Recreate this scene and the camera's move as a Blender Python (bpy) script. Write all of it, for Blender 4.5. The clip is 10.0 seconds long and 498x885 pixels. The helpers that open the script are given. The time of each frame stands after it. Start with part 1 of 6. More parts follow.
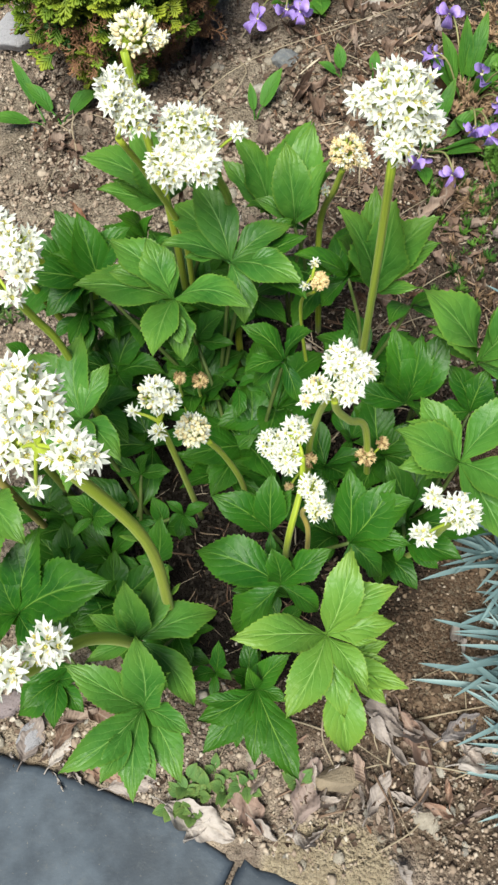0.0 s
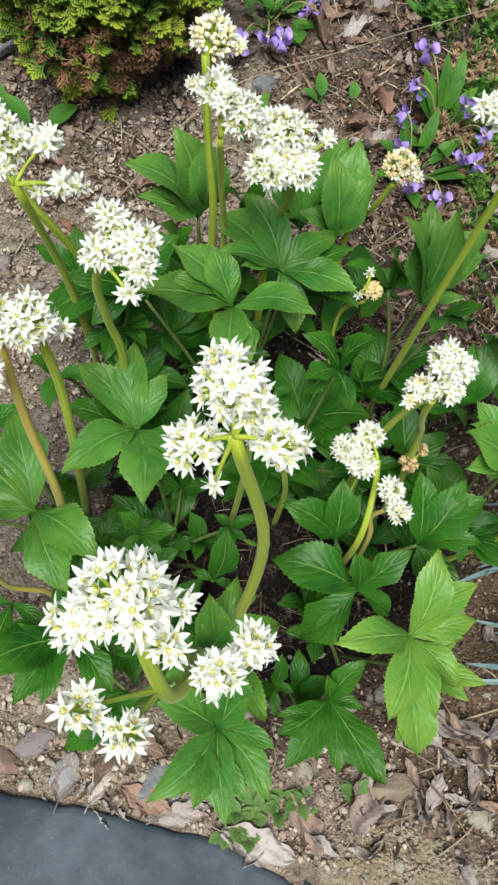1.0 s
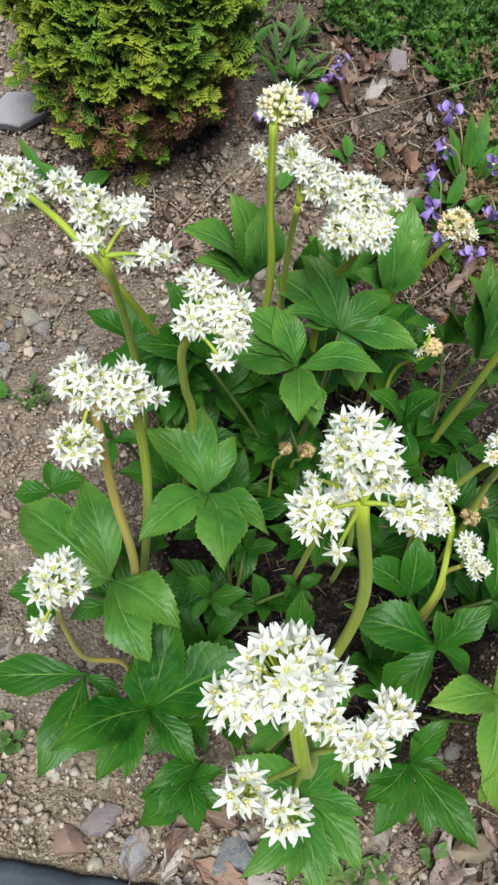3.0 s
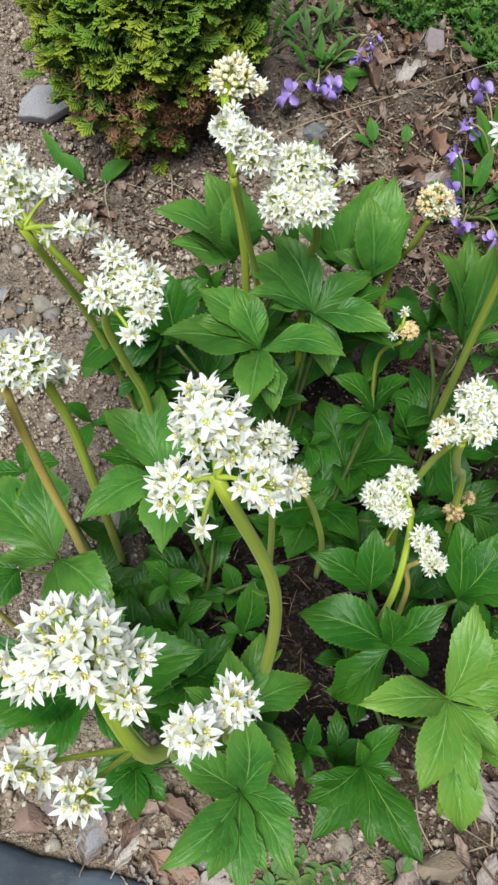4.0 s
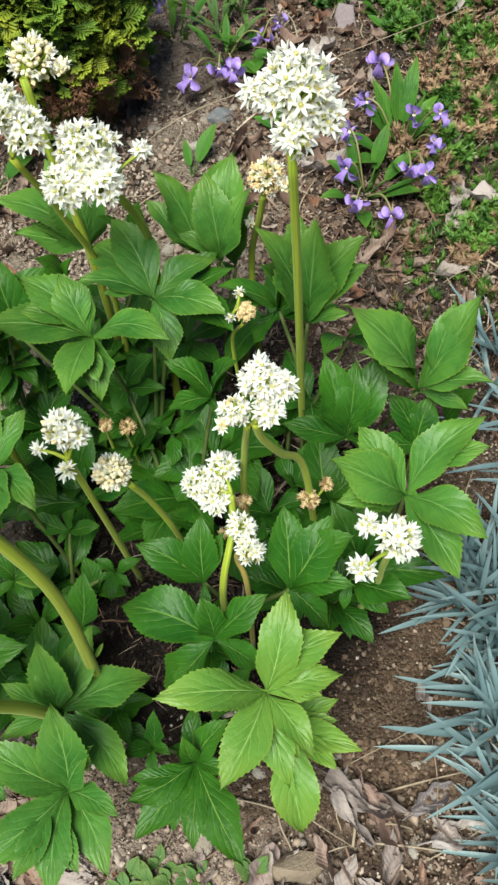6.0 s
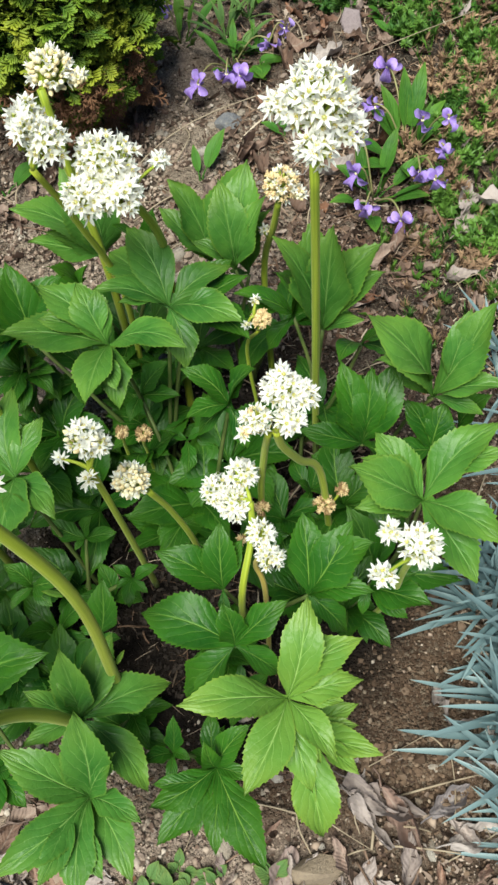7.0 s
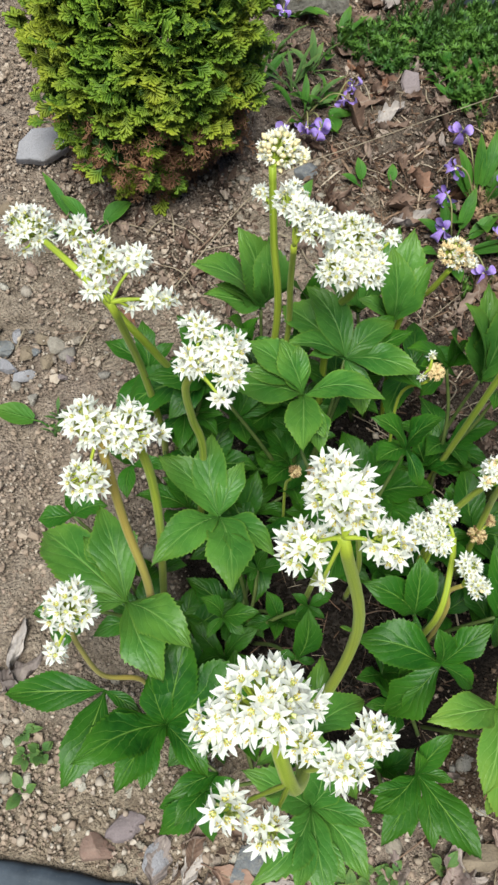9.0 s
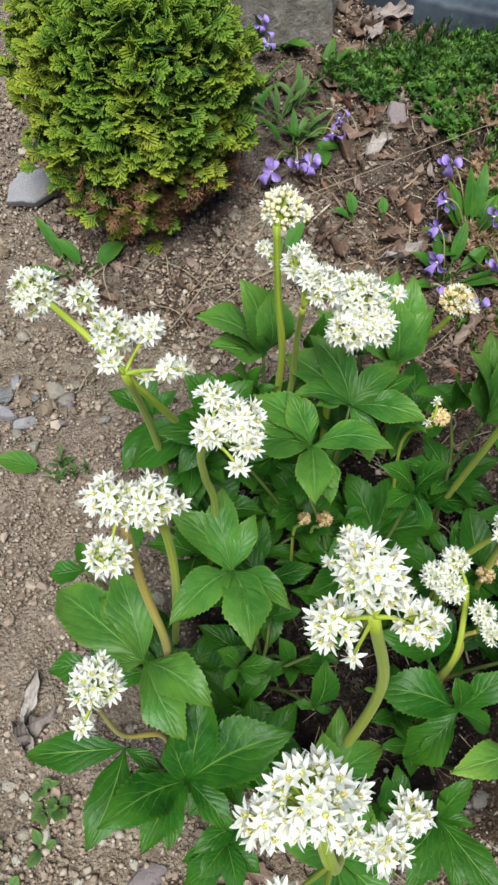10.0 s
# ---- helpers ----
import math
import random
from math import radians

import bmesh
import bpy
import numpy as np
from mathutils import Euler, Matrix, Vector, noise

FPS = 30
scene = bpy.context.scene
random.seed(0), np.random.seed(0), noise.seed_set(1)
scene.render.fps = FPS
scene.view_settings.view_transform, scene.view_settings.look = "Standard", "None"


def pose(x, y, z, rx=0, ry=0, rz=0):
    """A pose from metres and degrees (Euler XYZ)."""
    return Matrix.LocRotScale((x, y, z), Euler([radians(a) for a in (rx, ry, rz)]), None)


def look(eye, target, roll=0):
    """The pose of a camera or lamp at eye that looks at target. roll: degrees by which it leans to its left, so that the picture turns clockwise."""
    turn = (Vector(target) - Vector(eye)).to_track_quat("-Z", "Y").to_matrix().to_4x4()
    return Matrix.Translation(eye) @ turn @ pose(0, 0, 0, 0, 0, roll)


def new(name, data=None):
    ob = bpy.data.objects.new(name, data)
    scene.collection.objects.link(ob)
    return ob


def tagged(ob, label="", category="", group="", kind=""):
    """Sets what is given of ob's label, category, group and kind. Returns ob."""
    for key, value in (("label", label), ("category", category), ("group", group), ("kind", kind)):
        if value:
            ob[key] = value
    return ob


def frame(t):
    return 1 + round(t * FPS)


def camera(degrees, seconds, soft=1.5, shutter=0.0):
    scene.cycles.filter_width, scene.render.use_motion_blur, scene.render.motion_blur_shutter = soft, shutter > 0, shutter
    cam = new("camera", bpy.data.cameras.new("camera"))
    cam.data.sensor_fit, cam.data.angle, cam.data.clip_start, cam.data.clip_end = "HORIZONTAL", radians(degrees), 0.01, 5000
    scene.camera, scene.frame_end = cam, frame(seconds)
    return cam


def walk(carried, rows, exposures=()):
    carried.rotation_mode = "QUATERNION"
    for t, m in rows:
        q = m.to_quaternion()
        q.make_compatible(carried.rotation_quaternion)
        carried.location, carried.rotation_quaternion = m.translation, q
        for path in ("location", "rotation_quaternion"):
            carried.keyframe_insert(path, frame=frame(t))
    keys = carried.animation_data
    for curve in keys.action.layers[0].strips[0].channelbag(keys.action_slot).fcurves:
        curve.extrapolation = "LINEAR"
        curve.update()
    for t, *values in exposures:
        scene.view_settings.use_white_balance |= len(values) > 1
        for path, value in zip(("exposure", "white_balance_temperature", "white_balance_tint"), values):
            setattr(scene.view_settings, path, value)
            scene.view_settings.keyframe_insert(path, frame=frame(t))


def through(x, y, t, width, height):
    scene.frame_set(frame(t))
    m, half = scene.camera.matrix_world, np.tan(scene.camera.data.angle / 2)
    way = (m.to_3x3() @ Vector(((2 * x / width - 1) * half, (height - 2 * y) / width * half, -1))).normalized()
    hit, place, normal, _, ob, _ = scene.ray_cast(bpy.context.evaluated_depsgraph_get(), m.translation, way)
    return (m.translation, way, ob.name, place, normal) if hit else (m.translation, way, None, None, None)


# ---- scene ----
SKY, SUN = 0.050, 5.5
cam = camera(32.3, 10.0, soft=2.6)
PATH = [
    (0, (0.015, 0.014, 0.645), (-0.021, 0.84, -1.176), -3.4),
    (0.5, (-0.052, 0.006, 0.651), (-0.027, 0.863, -1.156), 0.4),
    (1, (-0.143, 0.006, 0.622), (0.2, 0.892, -1.138), 16.4),
    (1.5, (-0.203, 0.009, 0.614), (0.226, 0.914, -1.117), 18.3),
    (2, (-0.222, 0.024, 0.614), (0.224, 0.955, -1.098), 17.3),
    (2.2, (-0.229, 0.032, 0.617), (0.224, 0.963, -1.094), 17.9),
    (3.3, (-0.174, 0.015, 0.614), (0.15, 1.015, -1.088), 12.3),
    (3.5, (-0.146, 0.01, 0.607), (0.085, 1.018, -1.104), 8.3),
    (4, (-0.094, 0.006, 0.604), (0.031, 1.026, -1.112), 3.9),
    (4.5, (-0.028, 0.002, 0.595), (0.026, 1.024, -1.124), 1.0),
    (5, (0.053, -0.005, 0.592), (0.058, 1.02, -1.125), -2.8),
    (5.2, (0.063, -0.005, 0.591), (0.083, 1.019, -1.126), -3.1),
    (6.3, (0.051, 0.001, 0.583), (0.031, 1.031, -1.131), -4.7),
    (6.5, (0.048, 0.002, 0.587), (0.031, 1.031, -1.128), -4.5),
    (7, (0.043, 0.002, 0.59), (0.038, 1.029, -1.126), -4.5),
    (7.5, (0.002, -0.001, 0.61), (0.019, 1.026, -1.106), -3.6),
    (8, (-0.063, 0.005, 0.637), (0.158, 1.012, -1.077), 6.2),
    (8.5, (-0.128, 0.008, 0.643), (0.168, 1.01, -1.063), 9.9),
    (9, (-0.184, 0.02, 0.651), (0.117, 1.017, -1.056), 9.9),
    (9.5, (-0.208, 0.017, 0.659), (0.118, 1.008, -1.047), 9.7),
    (10, (-0.202, 0.055, 0.672), (0.144, 1.044, -1.032), 10.1),
]
walk(cam, [(t, look(eye, target, roll)) for t, eye, target, roll in PATH],
     [(0.0, 0.66, 6150, -1), (0.5, 0.60, 6100, -1), (1.5, 0.36, 5850, -1), (4.5, 0.32, 5800, 0), (5.2, 0.44, 5900, 0), (6.5, 0.61, 6150, -1), (7.5, 0.55, 6100, 0), (9.0, 0.40, 5950, 0), (10.0, 0.34, 5850, 1)])

# ---- light ----
world = bpy.data.worlds.new("sky")
scene.world = world
world.use_nodes = True
wt = world.node_tree
sky = wt.nodes.new("ShaderNodeTexSky")
sky.sky_type = "NISHITA"
sky.sun_disc = False
sky.sun_elevation, sky.sun_rotation = radians(66), radians(207)
wt.links.new(sky.outputs[0], wt.nodes["Background"].inputs[0])
wt.nodes["Background"].inputs[1].default_value = SKY
sun_data = bpy.data.lights.new("sun", "SUN")
sun_data.energy, sun_data.angle, sun_data.color = SUN, radians(32), (1.0, 0.93, 0.83)
sun_ob = new("sun", sun_data)
sun_ob.matrix_world = look((-0.36, -0.42, 1.8), (0, 0.3, 0))


# ---- materials ----
class Nodes:
    """Short ways to build a node tree."""

    def __init__(self, name):
        self.mat = bpy.data.materials.new(name)
        self.mat.use_nodes = True
        self.tree = self.mat.node_tree
        self.bsdf = self.tree.nodes["Principled BSDF"]
        self.end = self.tree.nodes["Material Output"]

    def node(self, kind, **inputs):
        n = self.tree.nodes.new(kind)
        for key, value in inputs.items():
            self.put(n.inputs[key.replace("_", " ")], value)
        return n

    def put(self, socket, value):
        if isinstance(value, bpy.types.NodeSocket):
            self.tree.links.new(value, socket)
        else:
            socket.default_value = value

    def math(self, op, a, b=0.0, clamp=False):
        n = self.tree.nodes.new("ShaderNodeMath")
        n.operation, n.use_clamp = op, clamp
        self.put(n.inputs[0], a)
        self.put(n.inputs[1], b)
        return n.outputs[0]

    def mix(self, fac, a, b, blend="MIX"):
        n = self.tree.nodes.new("ShaderNodeMix")
        n.data_type, n.blend_type = "RGBA", blend
        self.put(n.inputs[0], fac)
        self.put(n.inputs[6], a if isinstance(a, bpy.types.NodeSocket) else (*a, 1))
        self.put(n.inputs[7], b if isinstance(b, bpy.types.NodeSocket) else (*b, 1))
        return n.outputs[2]

    def ramp(self, fac, *stops):
        n = self.tree.nodes.new("ShaderNodeValToRGB")
        while len(n.color_ramp.elements) < len(stops):
            n.color_ramp.elements.new(0.5)
        for e, (place, colour) in zip(n.color_ramp.elements, stops):
            e.position, e.color = place, (*colour, 1)
        self.put(n.inputs[0], fac)
        return n.outputs[0]

    def step(self, value, low, high):
        n = self.tree.nodes.new("ShaderNodeMapRange")
        n.interpolation_type = "SMOOTHSTEP"
        self.put(n.inputs[0], value)
        n.inputs[1].default_value, n.inputs[2].default_value = low, high
        return n.outputs[0]

    def coords(self):
        return self.tree.nodes.new("ShaderNodeTexCoord").outputs["Object"]

    def uv(self):
        n = self.tree.nodes.new("ShaderNodeSeparateXYZ")
        self.put(n.inputs[0], self.tree.nodes.new("ShaderNodeTexCoord").outputs["UV"])
        return n.outputs[0], n.outputs[1]

    def place(self):
        n = self.tree.nodes.new("ShaderNodeNewGeometry")
        return n.outputs["Position"]

    def island(self):
        return self.tree.nodes.new("ShaderNodeNewGeometry").outputs["Random Per Island"]

    def rand(self):
        return self.tree.nodes.new("ShaderNodeObjectInfo").outputs["Random"]

    def noise(self, scale, detail=4.0, rough=0.55, vector=None):
        n = self.node("ShaderNodeTexNoise", Scale=scale, Detail=detail, Roughness=rough)
        self.put(n.inputs["Vector"], vector if vector is not None else self.place())
        return n.outputs["Fac"]

    def voronoi(self, scale, vector=None, feature="F1"):
        n = self.node("ShaderNodeTexVoronoi", Scale=scale)
        n.feature = feature
        self.put(n.inputs["Vector"], vector if vector is not None else self.place())
        return n.outputs["Distance"]

    def bump(self, height, strength, distance=0.001):
        n = self.node("ShaderNodeBump", Strength=strength, Distance=distance, Height=height)
        self.put(self.bsdf.inputs["Normal"], n.outputs[0])
        return n

    def done(self, colour, rough=0.6, spec=0.5, through=0.0, glow=None):
        self.put(self.bsdf.inputs["Base Color"], colour if isinstance(colour, bpy.types.NodeSocket) else (*colour, 1))
        self.put(self.bsdf.inputs["Roughness"], rough)
        self.put(self.bsdf.inputs["Specular IOR Level"], spec)
        if through:
            t = self.tree.nodes.new("ShaderNodeBsdfTranslucent")
            self.put(t.inputs[0], glow if glow is not None else (colour if isinstance(colour, bpy.types.NodeSocket) else (*colour, 1)))
            m = self.tree.nodes.new("ShaderNodeMixShader")
            m.inputs[0].default_value = through
            self.tree.links.new(self.bsdf.outputs[0], m.inputs[1])
            self.tree.links.new(t.outputs[0], m.inputs[2])
            self.tree.links.new(m.outputs[0], self.end.inputs[0])
        return self.mat


def leaf_material(name, deep, light, vein, veins=6.0, rough=0.33, through=0.10):
    """Green blade with a pale midrib and side veins, from the blade's own coordinates."""
    k = Nodes(name)
    u, v = k.uv()
    side = k.math("ABSOLUTE", k.math("SUBTRACT", k.math("MULTIPLY", v, 2.0), 1.0))
    bent = k.math("MULTIPLY", k.math("POWER", side, 0.8), 2.6)
    way = k.math("ADD", k.math("SUBTRACT", k.math("MULTIPLY", u, veins), bent), k.math("MULTIPLY", k.noise(90, 3), 0.9))
    wave = k.math("ABSOLUTE", k.math("SUBTRACT", k.math("FRACT", way), 0.5))
    lateral = k.math("MULTIPLY", k.step(wave, 0.445, 0.490), k.math("SUBTRACT", 1.0, side, True))
    midrib = k.math("MULTIPLY", k.math("SUBTRACT", 1.0, k.step(side, 0.010, 0.055)), k.math("SUBTRACT", 1.25, u, True))
    groove = k.math("SUBTRACT", k.step(side, 0.05, 0.11), k.step(side, 0.12, 0.30))
    ribs = k.math("MAXIMUM", midrib, k.math("MULTIPLY", lateral, 0.75))
    base = k.mix(k.step(k.noise(34, 5, 0.6), 0.32, 0.68), deep, light)
    base = k.mix(k.math("MULTIPLY", k.math("POWER", k.rand(), 2.0), 0.75), base, light)
    hue = k.math("FRACT", k.math("MULTIPLY", k.rand(), 7.3))
    cool = (deep[0] * 0.95, deep[1] * 1.2, deep[2] * 1.9)
    base = k.mix(k.math("MULTIPLY", k.step(k.noise(19, 3), 0.5, 0.75), 0.25), base, cool)
    warm = (min(1, light[0] * 1.7), light[1] * 1.15, light[2])
    base = k.mix(k.math("MULTIPLY", k.step(k.noise(11, 3), 0.48, 0.75), 0.4), base, warm)
    base = k.mix(k.math("MULTIPLY", k.step(side, 0.86, 1.0), 0.6), base, warm)
    base = k.mix(k.math("MULTIPLY", hue, 0.25), base, cool)
    base = k.mix(k.math("MULTIPLY", k.step(k.math("ADD", u, k.math("MULTIPLY", k.noise(40, 3), 0.5)), 0.75, 1.35), 0.55), base, warm)
    fine = k.noise(1100, 2)
    base = k.mix(k.math("MULTIPLY", k.step(wave, 0.30, 0.44), 0.12), base, deep)
    base = k.mix(k.math("MULTIPLY", groove, 0.45), base, deep)
    colour = k.mix(k.math("MULTIPLY", ribs, k.math("ADD", 0.46, k.math("MULTIPLY", hue, 0.40))), base, vein)
    colour = k.mix(k.math("MULTIPLY", k.step(fine, 0.35, 0.7), 0.15), colour, deep)
    colour = k.mix(k.math("MULTIPLY", k.step(k.noise(240, 4, 0.7), 0.66, 0.74), 0.3), colour, warm)
    pillow = k.math("MULTIPLY", k.math("SUBTRACT", 0.25, k.math("MULTIPLY", wave, wave)), 0.75)
    height = k.math("ADD", pillow, k.math("ADD", k.math("ADD", k.math("MULTIPLY", fine, 0.06), k.math("MULTIPLY", k.noise(190, 4, 0.6), 0.55)), k.math("MULTIPLY", midrib, -0.5)))
    k.bump(height, 0.9, 0.0012)
    return k.done(colour, k.math("ADD", rough, k.math("MULTIPLY", k.noise(45, 3), 0.16)), 0.20, through, k.mix(0.5, colour, (0.27, 0.45, 0.02)))


# deep green darkened to put shade into inner leaves; brighter ones take LEAF_MID
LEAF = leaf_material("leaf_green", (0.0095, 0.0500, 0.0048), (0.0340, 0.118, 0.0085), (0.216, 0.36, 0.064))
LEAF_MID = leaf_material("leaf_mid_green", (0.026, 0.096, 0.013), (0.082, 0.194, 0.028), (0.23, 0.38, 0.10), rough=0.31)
LEAF_YOUNG = leaf_material("leaf_young_green", (0.048, 0.132, 0.014), (0.120, 0.235, 0.036), (0.30, 0.46, 0.13), rough=0.31)
VIOLET_LEAF = leaf_material("violet_leaf_green", (0.022, 0.082, 0.010), (0.070, 0.175, 0.020), (0.12, 0.24, 0.045), veins=5, rough=0.42)
WEED_LEAF = leaf_material("weed_leaf_green", (0.0298, 0.102, 0.0102), (0.0638, 0.17, 0.0213), (0.128, 0.238, 0.0425), veins=5, rough=0.5)
SEEDLING_LEAF = leaf_material("seedling_leaf_green", (0.051, 0.111, 0.0255), (0.102, 0.178, 0.051), (0.136, 0.23, 0.068), veins=4, rough=0.55)


def plain(name, a, b, scale=120.0, rough=0.6, bump=0.3, through=0.0, spec=0.4, grain=700.0, vary=0.3, dirt=0.25):
    k = Nodes(name)
    colour = k.mix(k.step(k.noise(scale, 4), 0.3, 0.7), a, b)
    colour = k.mix(k.math("MULTIPLY", k.rand(), vary), colour, b)
    fine = k.noise(grain, 3)
    colour = k.mix(k.math("MULTIPLY", fine, dirt), colour, (a[0] * 0.55, a[1] * 0.55, a[2] * 0.55))
    k.bump(fine, bump, 0.0008)
    return k.done(colour, rough, spec, through)


def stem_material(name, deep, light, blush):
    """A downy stalk, streaked along its length, tinted in places."""
    k = Nodes(name)
    u, v = k.uv()
    streak = k.node("ShaderNodeTexNoise", Scale=1.0, Detail=3.0)
    along = k.tree.nodes.new("ShaderNodeCombineXYZ")
    k.put(along.inputs[0], k.math("MULTIPLY", u, 3.0))
    k.put(along.inputs[1], k.math("MULTIPLY", v, 5.0))
    k.put(along.inputs[2], k.math("MULTIPLY", k.rand(), 30.0))
    k.put(streak.inputs["Vector"], along.outputs[0])
    colour = k.mix(k.step(streak.outputs[0], 0.20, 0.80), deep, light)
    colour = k.mix(k.math("MULTIPLY", k.step(k.noise(9, 2), 0.40, 0.75), 0.35), colour, blush)
    fine = k.noise(1300, 3, 0.7)
    colour = k.mix(k.math("MULTIPLY", k.step(fine, 0.5, 0.75), 0.22), colour, light)
    k.bump(fine, 0.3, 0.0006)
    k.put(k.bsdf.inputs["Sheen Weight"], 0.15)
    k.put(k.bsdf.inputs["Sheen Roughness"], 0.4)
    k.put(k.bsdf.inputs["Sheen Tint"], (0.85, 0.9, 0.6, 1))
    return k.done(colour, 0.55, 0.3, 0.08)


STEM = stem_material("stem_green", (0.170, 0.238, 0.013), (0.345, 0.415, 0.040), (0.42, 0.39, 0.034))
PETIOLE = plain("petiole_green", (0.056, 0.096, 0.02), (0.12, 0.152, 0.04), 60, 0.55, 0.25, 0.05)
STEM_RED = stem_material("stem_reddish", (0.30, 0.22, 0.045), (0.42, 0.36, 0.085), (0.45, 0.23, 0.06))
VIOLET_STALK = plain("violet_stalk", (0.15, 0.16, 0.055), (0.30, 0.27, 0.12), 60, 0.55, 0.25, 0.05)
PETAL = plain("petal_white", (0.90, 0.90, 0.83), (0.94, 0.93, 0.89), 300, 0.55, 0.15, 0.5, 0.3, vary=0.5, dirt=0.05)
PISTIL = plain("throat_yellow_green", (0.50, 0.55, 0.17), (0.68, 0.70, 0.32), 800, 0.5, 0.3)
ANTHER = plain("anther_yellow", (0.46, 0.36, 0.05), (0.70, 0.58, 0.14), 800, 0.6, 0.3)
BUD = plain("bud_cream", (0.80, 0.73, 0.46), (0.90, 0.86, 0.66), 200, 0.55, 0.3, 0.2, dirt=0.08)
BUD_TAN = plain("bud_tan", (0.74, 0.58, 0.31), (0.85, 0.75, 0.45), 200, 0.6, 0.3, 0.15, dirt=0.10)
SEED = plain("seed_tan", (0.50, 0.34, 0.16), (0.75, 0.60, 0.33), 300, 0.75, 0.5)
HUSK = plain("husk_brown", (0.20, 0.12, 0.05), (0.36, 0.24, 0.11), 300, 0.8, 0.5)
VIOLET_EYE = plain("violet_throat", (0.75, 0.72, 0.60), (0.80, 0.75, 0.35), 200, 0.5, 0.2)


def violet_material():
    """A violet petal, darker and veined towards the throat."""
    k = Nodes("violet_petal")
    u, v = k.uv()
    colour = k.mix(k.step(k.noise(200, 4), 0.3, 0.7), (0.33, 0.20, 0.66), (0.52, 0.40, 0.85))
    lines = k.step(k.math("ABSOLUTE", k.math("SUBTRACT", k.math("FRACT", k.math("MULTIPLY", v, 4.0)), 0.5)), 0.30, 0.48)
    near = k.math("SUBTRACT", 1.0, k.step(u, 0.15, 0.75))
    colour = k.mix(k.math("MULTIPLY", k.math("MULTIPLY", lines, near), 0.8), colour, (0.13, 0.05, 0.34))
    colour = k.mix(k.math("MULTIPLY", near, 0.25), colour, (0.20, 0.09, 0.46))
    colour = k.mix(k.math("MULTIPLY", k.rand(), 0.35), colour, (0.42, 0.24, 0.72))
    k.bump(k.noise(500, 3), 0.25, 0.0006)
    return k.done(colour, 0.5, 0.3, 0.3)


VIOLET = violet_material()


def blade_material():
    k = Nodes("blue_grey_blade")
    u, v = k.uv()
    # gloom inside the tuft put into the blade's base colour; tips are pale
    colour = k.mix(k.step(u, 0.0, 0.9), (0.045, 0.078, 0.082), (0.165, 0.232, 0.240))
    colour = k.mix(k.math("MULTIPLY", k.rand(), 0.55), colour, (0.09, 0.153, 0.167))
    colour = k.mix(k.math("MULTIPLY", k.step(k.noise(60, 3), 0.6, 0.75), 0.4), colour, (0.324, 0.378, 0.36))
    colour = k.mix(k.math("MULTIPLY", k.step(u, 0.93, 1.0), 0.5), colour, (0.306, 0.252, 0.18))
    k.bump(k.noise(700, 3), 0.2, 0.0008)
    return k.done(colour, 0.5, 0.4, 0.06)


BLADE = blade_material()
NEEDLE = plain("needle_green", (0.022, 0.075, 0.0090), (0.135, 0.260, 0.0350), 40, 0.55, 0.2, 0.1)
# darker copy of NEEDLE with the shade of the back cushions in it
NEEDLE_SHADED = plain("needle_deep_green", (0.012, 0.040, 0.007), (0.060, 0.130, 0.020), 40, 0.55, 0.2, 0.1)
NEEDLE_DRY = plain("needle_dry", (0.105, 0.060, 0.036), (0.400, 0.262, 0.155), 30, 0.8, 0.3, 0.05)
STRAW = plain("straw_dry", (0.204, 0.153, 0.102), (0.323, 0.264, 0.187), 60, 0.75, 0.3)
TWIG = plain("twig_bark", (0.10, 0.06, 0.04), (0.20, 0.13, 0.09), 80, 0.8, 0.5)


def thuja_material():
    k = Nodes("scale_leaf_green")
    u, v = k.uv()
    tint = k.island()
    # near-black fan bases hold the shade between sprays; the yellow tips are leaf colour
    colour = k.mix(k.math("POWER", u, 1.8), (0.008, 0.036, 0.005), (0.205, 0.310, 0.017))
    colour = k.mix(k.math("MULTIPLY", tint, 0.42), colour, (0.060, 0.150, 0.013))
    colour = k.mix(k.math("MULTIPLY", k.step(k.noise(16, 2), 0.42, 0.68), k.math("MULTIPLY", u, 0.70)), colour, (0.36, 0.35, 0.022))
    scales = k.noise(1400, 2)
    k.bump(scales, 0.5, 0.0008)
    return k.done(colour, 0.55, 0.35, 0.12)


THUJA = thuja_material()
THUJA_DRY = plain("scale_leaf_dry", (0.14, 0.062, 0.030), (0.30, 0.155, 0.080), 60, 0.8, 0.4)


def dry_leaf_material(name, *stops):
    k = Nodes(name)
    u, v = k.uv()
    side = k.math("ABSOLUTE", k.math("SUBTRACT", k.math("MULTIPLY", v, 2.0), 1.0))
    tone = k.ramp(k.rand(), *stops)
    colour = k.mix(k.math("MULTIPLY", k.step(k.noise(90, 5, 0.65), 0.45, 0.75), 0.55), tone, (0.103, 0.0774, 0.0688))
    wave = k.math("ABSOLUTE", k.math("SUBTRACT", k.math("FRACT", k.math("SUBTRACT", k.math("MULTIPLY", u, 8.0), k.math("MULTIPLY", side, 2.0))), 0.5))
    rib = k.math("MAXIMUM", k.math("SUBTRACT", 1.0, k.step(side, 0.02, 0.1)), k.math("MULTIPLY", k.step(wave, 0.42, 0.5), 0.5))
    colour = k.mix(k.math("MULTIPLY", rib, 0.4), colour, (0.31, 0.258, 0.215))
    k.bump(k.math("ADD", k.noise(400, 4), wave), 0.6, 0.001)
    return k.done(colour, 0.72, 0.25, 0.1)


